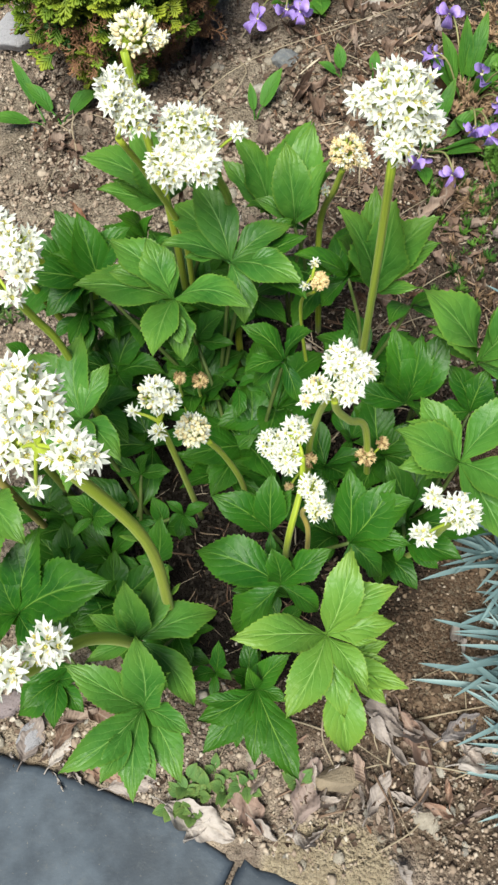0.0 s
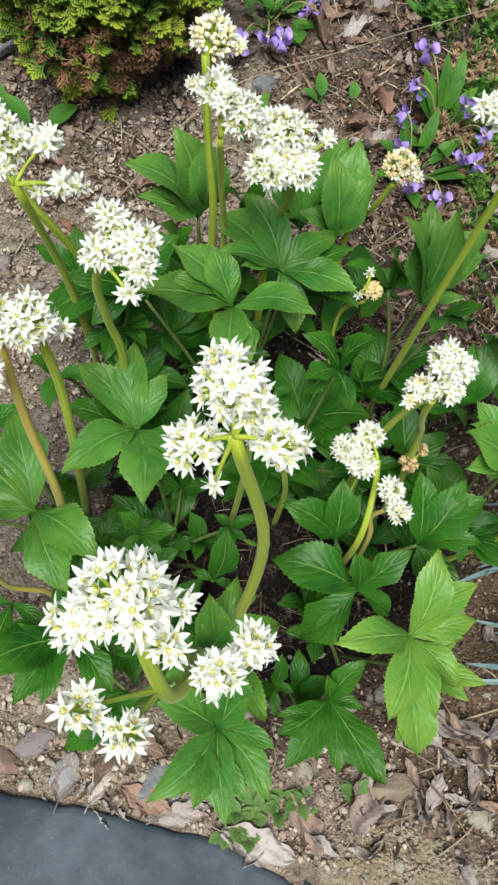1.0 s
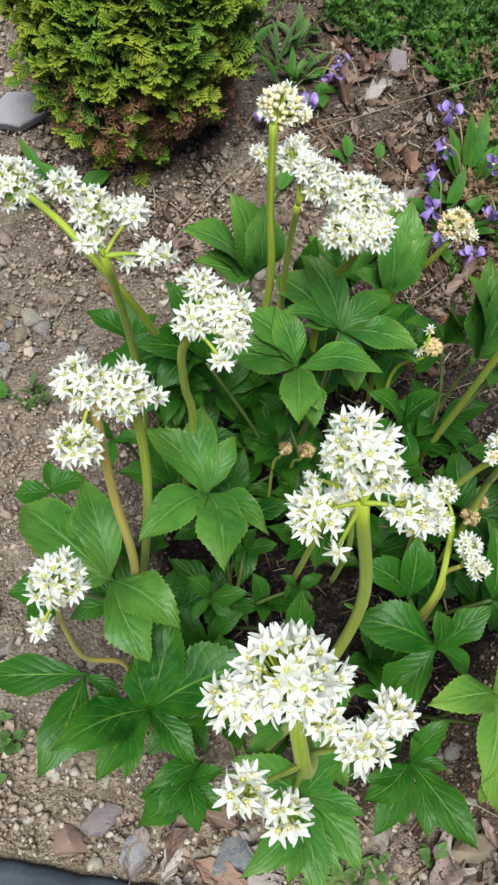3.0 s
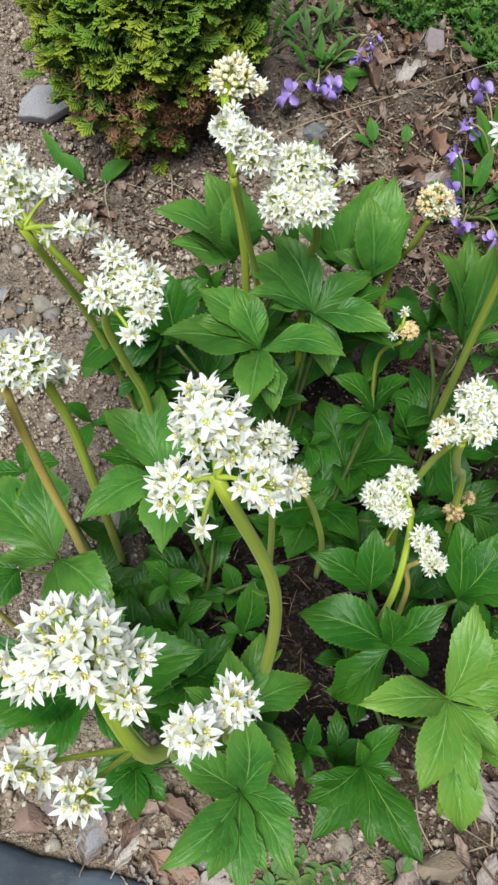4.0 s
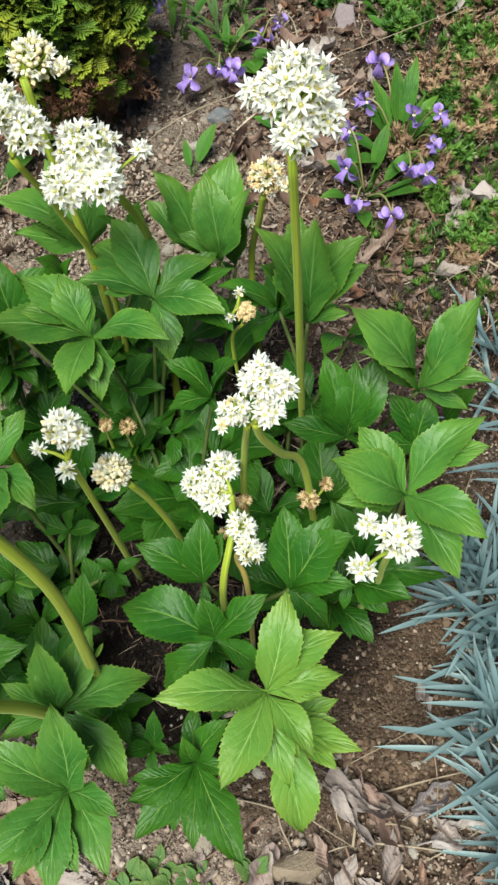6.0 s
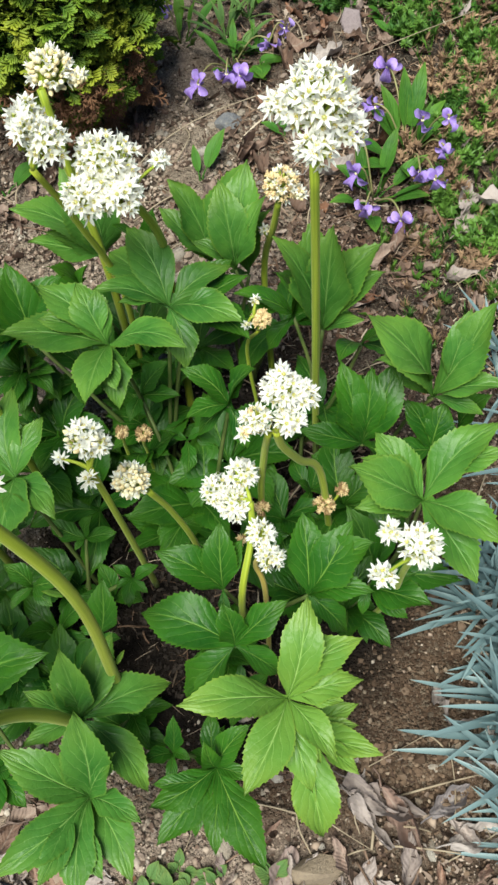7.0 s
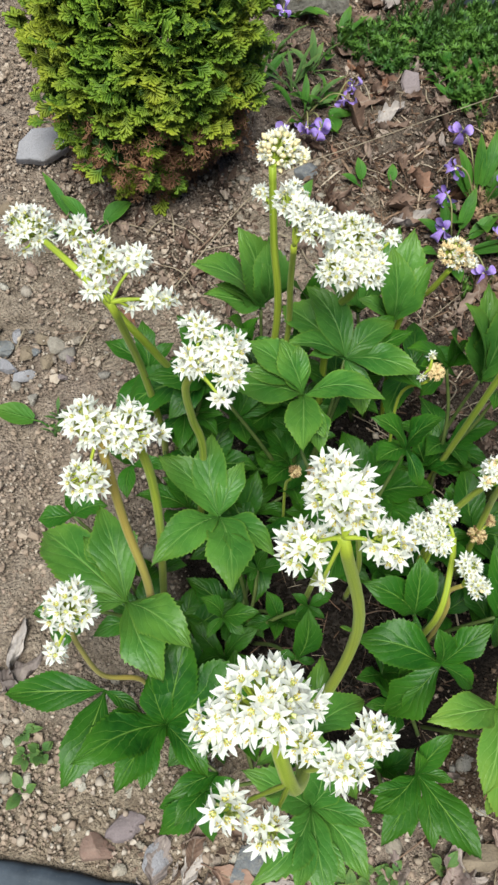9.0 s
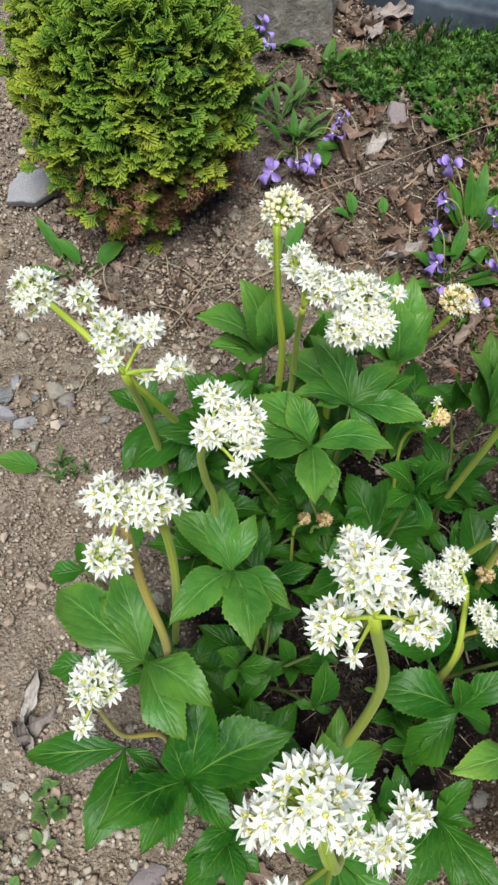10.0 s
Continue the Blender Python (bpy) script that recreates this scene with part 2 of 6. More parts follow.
DRY_LEAF = dry_leaf_material("fallen_leaf", (0.0, (0.224, 0.181, 0.168)), (0.2, (0.318, 0.267, 0.249)), (0.5, (0.404, 0.353, 0.331)), (0.75, (0.31, 0.249, 0.224)), (0.9, (0.258, 0.155, 0.112)), (1.0, (0.215, 0.189, 0.194)))
BROWN_LEAF = dry_leaf_material("rotting_leaf", (0.0, (0.145, 0.090, 0.066)), (0.3, (0.205, 0.132, 0.100)), (0.55, (0.260, 0.190, 0.155)), (0.75, (0.150, 0.090, 0.064)), (0.9, (0.235, 0.115, 0.068)), (1.0, (0.32, 0.265, 0.240)))


def soil_material():
    k = Nodes("sandy_soil")
    p = k.place()
    grit = k.noise(420, 6, 0.7)
    clump = k.noise(60, 5, 0.62)
    broad = k.noise(7, 4, 0.6)
    sand = k.mix(k.step(clump, 0.32, 0.68), (0.268, 0.200, 0.158), (0.480, 0.376, 0.310))
    sand = k.mix(k.step(broad, 0.52, 0.72), sand, k.mix(0.6, sand, (0.57, 0.44, 0.33)))
    sand = k.mix(k.math("SUBTRACT", 1.0, k.step(broad, 0.30, 0.46)), sand, k.mix(0.5, sand, (0.118, 0.0857, 0.0666)))
    brown = k.mix(k.step(clump, 0.35, 0.7), (0.082, 0.050, 0.032), (0.178, 0.115, 0.076))
    # compost tone taken to near black, putting the clump's inner shade into the colour
    shaded_humus = k.mix(k.step(clump, 0.35, 0.7), (0.0119, 0.0085, 0.0068), (0.0357, 0.0263, 0.0204))
    xyz = k.tree.nodes.new("ShaderNodeSeparateXYZ")
    k.put(xyz.inputs[0], p)

    def patch(cx, cy, rx, ry):
        dx = k.math("DIVIDE", k.math("SUBTRACT", xyz.outputs[0], cx), rx)
        dy = k.math("DIVIDE", k.math("SUBTRACT", xyz.outputs[1], cy), ry)
        away = k.math("ADD", k.math("MULTIPLY", dx, dx), k.math("MULTIPLY", dy, dy))
        away = k.math("ADD", away, k.math("MULTIPLY", k.math("SUBTRACT", broad, 0.5), 1.5))
        return k.math("SUBTRACT", 1.0, k.step(away, 0.7, 1.2))

    # brown soil to the right, compost with painted shade among the crowns, leaf mould at the back
    colour = k.mix(patch(0.09, 0.26, 0.18, 0.20), sand, brown)
    mould = k.mix(k.step(k.noise(130, 5, 0.7), 0.35, 0.65), (0.034, 0.0238, 0.0179), (0.115, 0.0824, 0.0638))
    colour = k.mix(k.math("MULTIPLY", patch(0.20, 0.88, 0.175, 0.34), 0.7), colour, mould)
    colour = k.mix(k.math("MULTIPLY", patch(-0.10, 0.70, 0.16, 0.11), 0.5), colour, mould)
    colour = k.mix(patch(0.21, 0.48, 0.14, 0.15), colour, mould)
    # same near-black tone in the gaps between the needle tufts at right
    colour = k.mix(k.math("MULTIPLY", patch(0.29, 0.66, 0.12, 0.28), 0.85), colour, shaded_humus)
    colour = k.mix(k.math("MULTIPLY", patch(0.18, 0.03, 0.09, 0.055), 0.8), colour, brown)
    colour = k.mix(patch(0.055, -0.012, 0.05, 0.036), colour, k.mix(k.step(clump, 0.3, 0.7), (0.34, 0.262, 0.178), (0.55, 0.44, 0.305)))
    warm = k.mix(k.step(clump, 0.35, 0.65), (0.31, 0.225, 0.155), (0.53, 0.41, 0.30))
    colour = k.mix(k.math("MULTIPLY", patch(-0.20, 0.12, 0.16, 0.07), 0.75), colour, warm)
    pale = k.mix(k.step(clump, 0.35, 0.65), (0.281, 0.22, 0.164), (0.486, 0.393, 0.304))
    colour = k.mix(k.math("MULTIPLY", patch(-0.10, 0.58, 0.15, 0.08), 0.7), colour, pale)
    colour = k.mix(k.math("MULTIPLY", patch(0.03, 0.66, 0.10, 0.11), 0.7), colour, pale)
    colour = k.mix(k.math("MULTIPLY", patch(-0.28, 0.66, 0.08, 0.10), 0.6), colour, pale)
    colour = k.mix(k.math("MULTIPLY", patch(-0.25, 0.22, 0.12, 0.20), 0.5), colour, pale)
    cells = k.node("ShaderNodeTexVoronoi", Scale=330.0)
    k.put(cells.inputs["Vector"], p)
    small = k.node("ShaderNodeTexVoronoi", Scale=820.0)
    k.put(small.inputs["Vector"], p)
    tone = k.tree.nodes.new("ShaderNodeSeparateColor")
    k.put(tone.inputs[0], cells.outputs["Color"])
    tint = k.tree.nodes.new("ShaderNodeSeparateColor")
    k.put(tint.inputs[0], small.outputs["Color"])
    dull = k.mix(0.55, colour, (0.03, 0.022, 0.017))
    colour = k.mix(k.math("MULTIPLY", tone.outputs[0], 0.75), colour, dull)
    colour = k.mix(k.step(tone.outputs[1], 0.80, 0.92), colour, k.mix(0.15, colour, (0.50, 0.42, 0.32)))
    colour = k.mix(k.step(tint.outputs[0], 0.8, 0.9), colour, k.mix(0.14, colour, (0.60, 0.52, 0.40)))
    colour = k.mix(k.step(grit, 0.56, 0.74), colour, k.mix(0.3, colour, (0.55, 0.47, 0.37)))
    colour = k.mix(k.math("MULTIPLY", k.step(k.noise(900, 3, 0.6), 0.55, 0.72), 0.7), colour, (0.09, 0.065, 0.05))
    # mixed last, so no pale specks lighten the painted shade under the clump
    colour = k.mix(patch(0.015, 0.30, 0.155, 0.165), colour, shaded_humus)
    crumb = k.math("ADD", k.math("MULTIPLY", cells.outputs["Distance"], -1.4), k.math("MULTIPLY", small.outputs["Distance"], -0.6))
    k.bump(k.math("ADD", crumb, k.math("ADD", grit, k.math("MULTIPLY", clump, 2.0))), 1.0, 0.004)
    return k.done(colour, 0.92, 0.15)


SOIL = soil_material()


def stone_material(name, stops, speck=1.0, rough=0.75, dust=(0.45, 0.40, 0.33)):
    k = Nodes(name)
    tone = k.ramp(k.rand(), *stops)
    at = k.coords()
    colour = k.mix(k.step(k.noise(3, 5, 0.65, at), 0.35, 0.7), tone, k.mix(0.6, tone, k.mix(0.5, tone, dust)))
    colour = k.mix(k.math("MULTIPLY", k.step(k.noise(14, 4, 0.7, at), 0.5, 0.7), 0.5 * speck), colour, (0.17, 0.13, 0.10))
    grain = k.noise(520, 5, 0.75)
    colour = k.mix(k.math("MULTIPLY", k.step(grain, 0.45, 0.70), 0.45), colour, k.mix(0.6, colour, (0.05, 0.04, 0.035)))
    colour = k.mix(k.math("MULTIPLY", k.step(k.noise(170, 4, 0.7), 0.52, 0.70), 0.35), colour, dust)
    k.bump(k.math("ADD", k.noise(6, 5, 0.7, at), grain), 0.8, 0.0022)
    return k.done(colour, rough, 0.25)


STONE = stone_material("bed_stone", ((0.0, (0.258, 0.211, 0.168)), (0.35, (0.361, 0.31, 0.258)), (0.6, (0.232, 0.206, 0.189)), (0.8, (0.464, 0.421, 0.37)), (1.0, (0.224, 0.146, 0.112))))
SLATE = stone_material("blue_slate", ((0.0, (0.0946, 0.107, 0.133)), (1.0, (0.163, 0.172, 0.189))), 0.4, 0.6)
PALE_STONE = stone_material("pale_stone", ((0.0, (0.43, 0.378, 0.318)), (1.0, (0.533, 0.49, 0.43))), 0.5, 0.8)
TAN_STONE = stone_material("tan_brown_stone", ((0.0, (0.22, 0.165, 0.115)), (1.0, (0.27, 0.21, 0.15))), 0.9, 0.8, (0.32, 0.26, 0.19))
LILAC_STONE = stone_material("lilac_grey_stone", ((0.0, (0.25, 0.238, 0.265)), (1.0, (0.32, 0.305, 0.335))), 0.6, 0.7, (0.40, 0.38, 0.38))
RED_STONE = stone_material("reddish_stone", ((0.0, (0.245, 0.150, 0.120)), (1.0, (0.29, 0.185, 0.150))), 0.6, 0.8, (0.36, 0.27, 0.22))
PINK_STONE = stone_material("pinkish_stone", ((0.0, (0.215, 0.170, 0.180)), (1.0, (0.25, 0.20, 0.205))), 0.7, 0.75, (0.30, 0.25, 0.25))


def boulder_material():
    """Weathered grey rock with brown stains, pale chips and a rough grain."""
    k = Nodes("weathered_rock")
    broad, mid, fine = k.noise(22, 5, 0.65), k.noise(90, 5, 0.7), k.noise(420, 4, 0.7)
    colour = k.mix(k.step(broad, 0.35, 0.68), (0.120, 0.108, 0.094), (0.255, 0.228, 0.198))
    colour = k.mix(k.math("MULTIPLY", k.step(mid, 0.52, 0.70), 0.6), colour, (0.105, 0.072, 0.048))
    colour = k.mix(k.math("MULTIPLY", k.step(k.noise(46, 5, 0.7), 0.55, 0.72), 0.6), colour, (0.37, 0.34, 0.30))
    colour = k.mix(k.math("MULTIPLY", k.step(fine, 0.52, 0.72), 0.5), colour, (0.040, 0.034, 0.028))
    k.bump(k.math("ADD", k.math("MULTIPLY", mid, 1.5), k.math("MULTIPLY", fine, 0.6)), 1.0, 0.006)
    return k.done(colour, 0.85, 0.25)


BOULDER = boulder_material()


def grit_material(name, *stops):
    k = Nodes(name)
    colour = k.ramp(k.island(), *stops)
    k.bump(k.noise(900, 3), 0.4, 0.001)
    return k.done(colour, 0.85, 0.2)


GRIT = grit_material("grit", (0.0, (0.180, 0.130, 0.099)), (0.35, (0.322, 0.244, 0.190)), (0.6, (0.246, 0.184, 0.144)), (0.9, (0.380, 0.305, 0.246)), (1.0, (0.455, 0.390, 0.332)))
CLOD = grit_material("brown_clods", (0.0, (0.060, 0.038, 0.025)), (0.5, (0.115, 0.075, 0.050)), (0.85, (0.165, 0.115, 0.080)), (1.0, (0.27, 0.21, 0.155)))


def mould_material():
    k = Nodes("leaf_mould")
    colour = k.ramp(k.island(), (0.0, (0.026, 0.017, 0.013)), (0.4, (0.078, 0.049, 0.036)), (0.72, (0.145, 0.099, 0.075)), (0.95, (0.280, 0.222, 0.185)), (1.0, (0.150, 0.070, 0.036)))
    k.bump(k.noise(700, 3), 0.5, 0.001)
    return k.done(colour, 0.85, 0.2)


MOULD = mould_material()
FIBRE = grit_material("dry_fibres", (0.0, (0.060, 0.036, 0.024)), (0.4, (0.145, 0.086, 0.055)), (0.75, (0.235, 0.160, 0.110)), (1.0, (0.42, 0.35, 0.27)))


def gravel_material():
    k = Nodes("pale_gravel")
    colour = k.ramp(k.island(), (0.0, (0.24, 0.188, 0.148)), (0.3, (0.38, 0.315, 0.255)), (0.55, (0.30, 0.245, 0.210)), (0.85, (0.46, 0.40, 0.335)), (1.0, (0.27, 0.195, 0.155)))
    colour = k.mix(k.math("MULTIPLY", k.step(k.noise(500, 4, 0.7), 0.45, 0.7), 0.4), colour, (0.20, 0.15, 0.115))
    k.bump(k.noise(900, 3), 0.4, 0.001)
    return k.done(colour, 0.8, 0.25)


GRAVEL = gravel_material()
# compost flakes kept near black to carry the shade among the crowns
SHADED_COMPOST = plain("dark_compost", (0.012, 0.009, 0.007), (0.045, 0.032, 0.024), 200, 0.9, 0.5)


def slab_material():
    k = Nodes("dark_slab")
    colour = k.mix(k.step(k.noise(14, 5, 0.65), 0.35, 0.7), (0.0190, 0.0250, 0.0370), (0.0560, 0.0690, 0.0910))
    colour = k.mix(k.math("MULTIPLY", k.step(k.noise(70, 5, 0.7), 0.55, 0.75), 0.5), colour, (0.0675, 0.072, 0.0792))
    colour = k.mix(k.math("MULTIPLY", k.step(k.noise(420, 4, 0.7), 0.62, 0.75), 0.5), colour, (0.225, 0.198, 0.162))
    k.bump(k.math("ADD", k.noise(40, 5), k.math("MULTIPLY", k.noise(500, 3), 0.25)), 0.4, 0.002)
    return k.done(colour, k.math("ADD", 0.55, k.math("MULTIPLY", k.noise(30, 4), 0.25)), 0.35)


SLAB = slab_material()


# ---- mesh tools ----
class Shape:
    """Vertices, faces and blade coordinates of one mesh."""

    def __init__(self):
        self.v, self.f, self.uv, self.slot = [], [], [], []

    def add(self, verts, faces, uvs=None, slot=0):
        at = len(self.v)
        self.v += [tuple(p) for p in verts]
        self.uv += list(uvs) if uvs is not None else [(0.5, 0.5)] * len(verts)
        self.f += [tuple(i + at for i in face) for face in faces]
        self.slot += [slot] * len(faces)

    def tube(self, points, radii, sides=6, slot=0, cap=True):
        rings, n = [], len(points)
        for i, p in enumerate(points):
            d = (Vector(points[min(i + 1, n - 1)]) - Vector(points[max(i - 1, 0)])).normalized()
            a = d.cross(Vector((0.31, 0.91, 0.27))).normalized()
            b = d.cross(a)
            rings += [Vector(p) + (a * math.cos(q) + b * math.sin(q)) * radii[i] for q in (2 * math.pi * j / sides for j in range(sides))]
        faces = [(i * sides + j, i * sides + (j + 1) % sides, (i + 1) * sides + (j + 1) % sides, (i + 1) * sides + j) for i in range(n - 1) for j in range(sides)]
        if cap:
            faces += [tuple(range(sides))[::-1], tuple((n - 1) * sides + j for j in range(sides))]
        self.add(rings, faces, [(i / max(1, n - 1), 0.5 + 0.5 * math.cos(2 * math.pi * j / sides)) for i in range(n) for j in range(sides)], slot)

    def mesh(self, name, *mats):
        me = bpy.data.meshes.new(name)
        me.from_pydata(self.v, [], self.f)
        for m in mats:
            me.materials.append(m)
        uv = me.uv_layers.new(name="UVMap")
        loops = np.empty(len(me.loops), dtype=np.int32)
        me.loops.foreach_get("vertex_index", loops)
        uv.data.foreach_set("uv", np.array(self.uv, dtype=np.float32)[loops].ravel())
        me.polygons.foreach_set("material_index", np.array(self.slot, dtype=np.int32))
        me.polygons.foreach_set("use_smooth", np.ones(len(me.polygons), dtype=bool))
        me.update()
        return me


def ground_z(x, y):
    """The bed: rises away from the path and to the right, and levels off far out."""
    xs, ys = max(-0.7, min(0.7, x)), max(-0.5, min(1.4, y))
    return -0.079 + 0.109 * xs + 0.10 * ys


def thing(name, place, label, category, group=""):
    ob = new(name)
    ob.location = place
    ob.empty_display_size = 0.02
    return tagged(ob, label, category, group)


def part(name, me, parent, label=""):
    """One mesh, in world coordinates, under a thing at its base or under a part."""
    ob = new(name, me)
    ob.parent = parent
    if parent.type == "EMPTY":
        ob.matrix_parent_inverse = Matrix.Translation(-parent.location)
    if label:
        tagged(ob, label)
    return ob


def frame_to(place, normal, spin=0.0, size=1.0):
    """A pose with its z along the normal."""
    q = Vector(normal).normalized().to_track_quat("Z", "Y")
    return Matrix.Translation(place) @ q.to_matrix().to_4x4() @ Matrix.Rotation(spin, 4, "Z") @ Matrix.Diagonal((size, size, size, 1))


def smooth_line(points, steps=5):
    """A curve through the points."""
    p = [Vector(q) for q in points]
    p = [p[0] * 2 - p[1], *p, p[-1] * 2 - p[-2]]
    out = []
    for i in range(1, len(p) - 2):
        for s in range(steps):
            t = s / steps
            out.append(0.5 * (2 * p[i] + (p[i + 1] - p[i - 1]) * t + (2 * p[i - 1] - 5 * p[i] + 4 * p[i + 1] - p[i + 2]) * t * t + (3 * p[i] - p[i - 1] - 3 * p[i + 1] + p[i + 2]) * t ** 3))
    return [*out, p[-2]]


# ---- ground ----
def build_ground():
    fine = 0.005
    xs = np.concatenate([[-60, -12, -3, -1.4, -0.8], np.arange(-0.52, 0.521, fine), [0.8, 1.4, 3, 12, 60]])
    ys = np.concatenate([[-60, -12, -3, -1.2, -0.5], np.arange(-0.16, 1.30, fine), [1.6, 2.4, 5, 14, 60]])
    gx, gy = np.meshgrid(xs, ys, indexing="ij")
    z = -0.079 + 0.109 * np.clip(gx, -0.7, 0.7) + 0.10 * np.clip(gy, -0.5, 1.4)
    rng = np.random.default_rng(3)

    def value(cell, ox, oy):
        table = rng.random((64, 64))
        u, w = gx / cell + ox, gy / cell + oy
        i, j = np.floor(u).astype(int), np.floor(w).astype(int)
        a, b = u - i, w - j
        a, b = a * a * (3 - 2 * a), b * b * (3 - 2 * b)
        pick = lambda m, n: table[m % 64, n % 64]
        return pick(i, j) * (1 - a) * (1 - b) + pick(i + 1, j) * a * (1 - b) + pick(i, j + 1) * (1 - a) * b + pick(i + 1, j + 1) * a * b - 0.5

    near = np.clip(1.2 - np.maximum(np.abs(gx) / 0.8, np.abs(gy - 0.55) / 1.0), 0, 1)
    z = z + near * (0.008 * value(0.16, 3, 7) + 0.007 * value(0.055, 1, 2) + 0.007 * value(0.021, 5, 9) + 0.006 * value(0.0115, 4, 4)) - 0.001
    edge = np.where(gx > -0.206, 0.0 - 0.40 * gx, 0.008 - 0.33 * gx)
    beside = (gx > -0.60) & (gx < 0.35) & (gy > -0.33)
    lip = np.clip((gy - edge - 0.002) / 0.02, 0, 1)
    z = np.where(beside, np.minimum(z, np.where(gy < edge - 0.014, -0.100, -0.0805 + 0.05 * gx + 0.05 * gy + 0.06 * lip)), z)
    n, m = len(xs), len(ys)
    verts = np.stack([gx, gy, z], -1).reshape(-1, 3)
    idx = np.arange(n * m).reshape(n, m)
    faces = np.stack([idx[:-1, :-1], idx[1:, :-1], idx[1:, 1:], idx[:-1, 1:]], -1).reshape(-1, 4)
    me = bpy.data.meshes.new("ground")
    me.from_pydata(verts.tolist(), [], faces.tolist())
    me.materials.append(SOIL)
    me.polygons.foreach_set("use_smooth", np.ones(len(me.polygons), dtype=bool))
    tagged(new("ground", me), "sandy tan garden bed soil with grit, bumps and compost coloured dark as in shade", "ground", kind="structure")


build_ground()


# ---- edging slabs and rocks ----
def slab(name, corners, top, thick, label, seed, bulge=0.0015, mat=SLAB, category="slab", edge=1.0):
    """A flat slab with a worn, rounded edge on an outline."""
    rng = random.Random(seed)
    ring = []
    for i, a in enumerate(corners):
        b = corners[(i + 1) % len(corners)]
        n = max(2, int(math.dist(a, b) / 0.012))
        ring += [(a[0] + (b[0] - a[0]) * s / n + rng.uniform(-1, 1) * bulge, a[1] + (b[1] - a[1]) * s / n + rng.uniform(-1, 1) * bulge) for s in range(n)]
    cx, cy = sum(p[0] for p in ring) / len(ring), sum(p[1] for p in ring) / len(ring)
    sh, n = Shape(), len(ring)
    verts = []
    for inset, down in ((0.0, thick), (0.0, 0.007), (0.0012, 0.003), (0.004, 0.0008), (0.010, 0.0), (0.035, 0.0)):
        for x, y in ring:
            d = math.hypot(cx - x, cy - y) / edge
            x, y = x + (cx - x) / d * inset, y + (cy - y) / d * inset
            verts.append((x, y, top(x, y) - down + rng.uniform(-1, 1) * 0.0003))
    faces = [(r * n + i, r * n + (i + 1) % n, (r + 1) * n + (i + 1) % n, (r + 1) * n + i) for r in range(5) for i in range(n)]
    faces.append(tuple(range(5 * n, 6 * n)))
    sh.add(verts, faces)
    me = sh.mesh(name, mat)
    return tagged(new(name, me), label, category)


level = lambda x, y: -0.078 + 0.05 * x + 0.05 * y
slab("edging_slab", [(-0.62, 0.21), (-0.206, 0.074), (-0.145, 0.056), (-0.065, 0.028), (-0.0135, -0.006), (-0.20, -0.34), (-0.62, -0.34)], level, 0.05,
     "dark blue-grey stone edging slab along the bed", 1)
slab("edging_slab", [(-0.0085, -0.004), (0.05, -0.027), (0.36, -0.15), (0.36, -0.34), (-0.19, -0.34)], level, 0.05,
     "dark blue-grey stone edging slab beside a narrow joint", 2)


def rock(name, place, size, turn, label, mat, seed, rough=0.18, flat=1.0, category="stone", group=""):
    """A broken stone: a rounded block pushed about by noise, cut flat in places."""
    rng = random.Random(seed)
    bm = bmesh.new()
    bmesh.ops.create_icosphere(bm, subdivisions=3, radius=1.0)
    cuts = [(Vector((rng.uniform(-1, 1), rng.uniform(-1, 1), rng.uniform(-0.5, 1))).normalized(), rng.uniform(0.55, 0.8)) for _ in range(10)]
    for v in bm.verts:
        d = v.co.normalized()
        r = 1 + rough * noise.noise(d * 1.7 + Vector((seed, 0, 0))) * 2 + rough * 0.4 * noise.noise(d * 5 + Vector((0, seed, 0)))
        p = d * r
        for c, far in cuts:
            over = p.dot(c) - far
            if over > 0:
                p -= c * over * 0.95
        v.co = p
    me = bpy.data.meshes.new(name)
    bm.to_mesh(me)
    bm.free()
    me.materials.append(mat)
    me.polygons.foreach_set("use_smooth", np.ones(len(me.polygons), dtype=bool))
    me.set_sharp_from_angle(angle=radians(28))
    ob = new(name, me)
    ob.matrix_world = pose(*place, *turn) @ Matrix.Diagonal((*size, 1))
    return tagged(ob, label, category, group)


rock("boulder", (0.066, 1.034, 0.046), (0.086, 0.074, 0.105), (6, 0, -14), "weathered grey boulder with a straight broken side", BOULDER, 21, 0.16, category="boulder")
slab("dark_rock_slab", [(0.188, 1.035), (0.235, 0.990), (0.283, 0.958), (0.340, 0.930), (0.50, 0.89), (0.56, 1.30), (0.22, 1.34)], lambda x, y: 0.066 + 0.08 * x, 0.10,
     "dark blue-grey rock slab edging the back of the bed", 5, 0.004)
leaning = slab("flat_stone", [(-0.012, -0.015), (0.009, -0.012), (0.011, 0.010), (-0.004, 0.017), (-0.011, 0.006)], lambda x, y: 0.0, 0.006, "pinkish grey flat stone leaning on leaf mould", 31, 0.0006, PINK_STONE, "stone", 0.2)
leaning.matrix_world = pose(0.182, 0.838, 0.036, 44, -10, 6)
rock("slate_chip", (0.045, 0.737, 0.001), (0.017, 0.013, 0.008), (10, 4, 12), "small blue-grey slate chip on sandy soil", SLATE, 32, 0.10)
rock("slate_chip", (-0.108, 0.072, -0.082), (0.024, 0.017, 0.008), (6, -8, 30), "pale grey slate chip half under a leaf", SLATE, 33, 0.10)
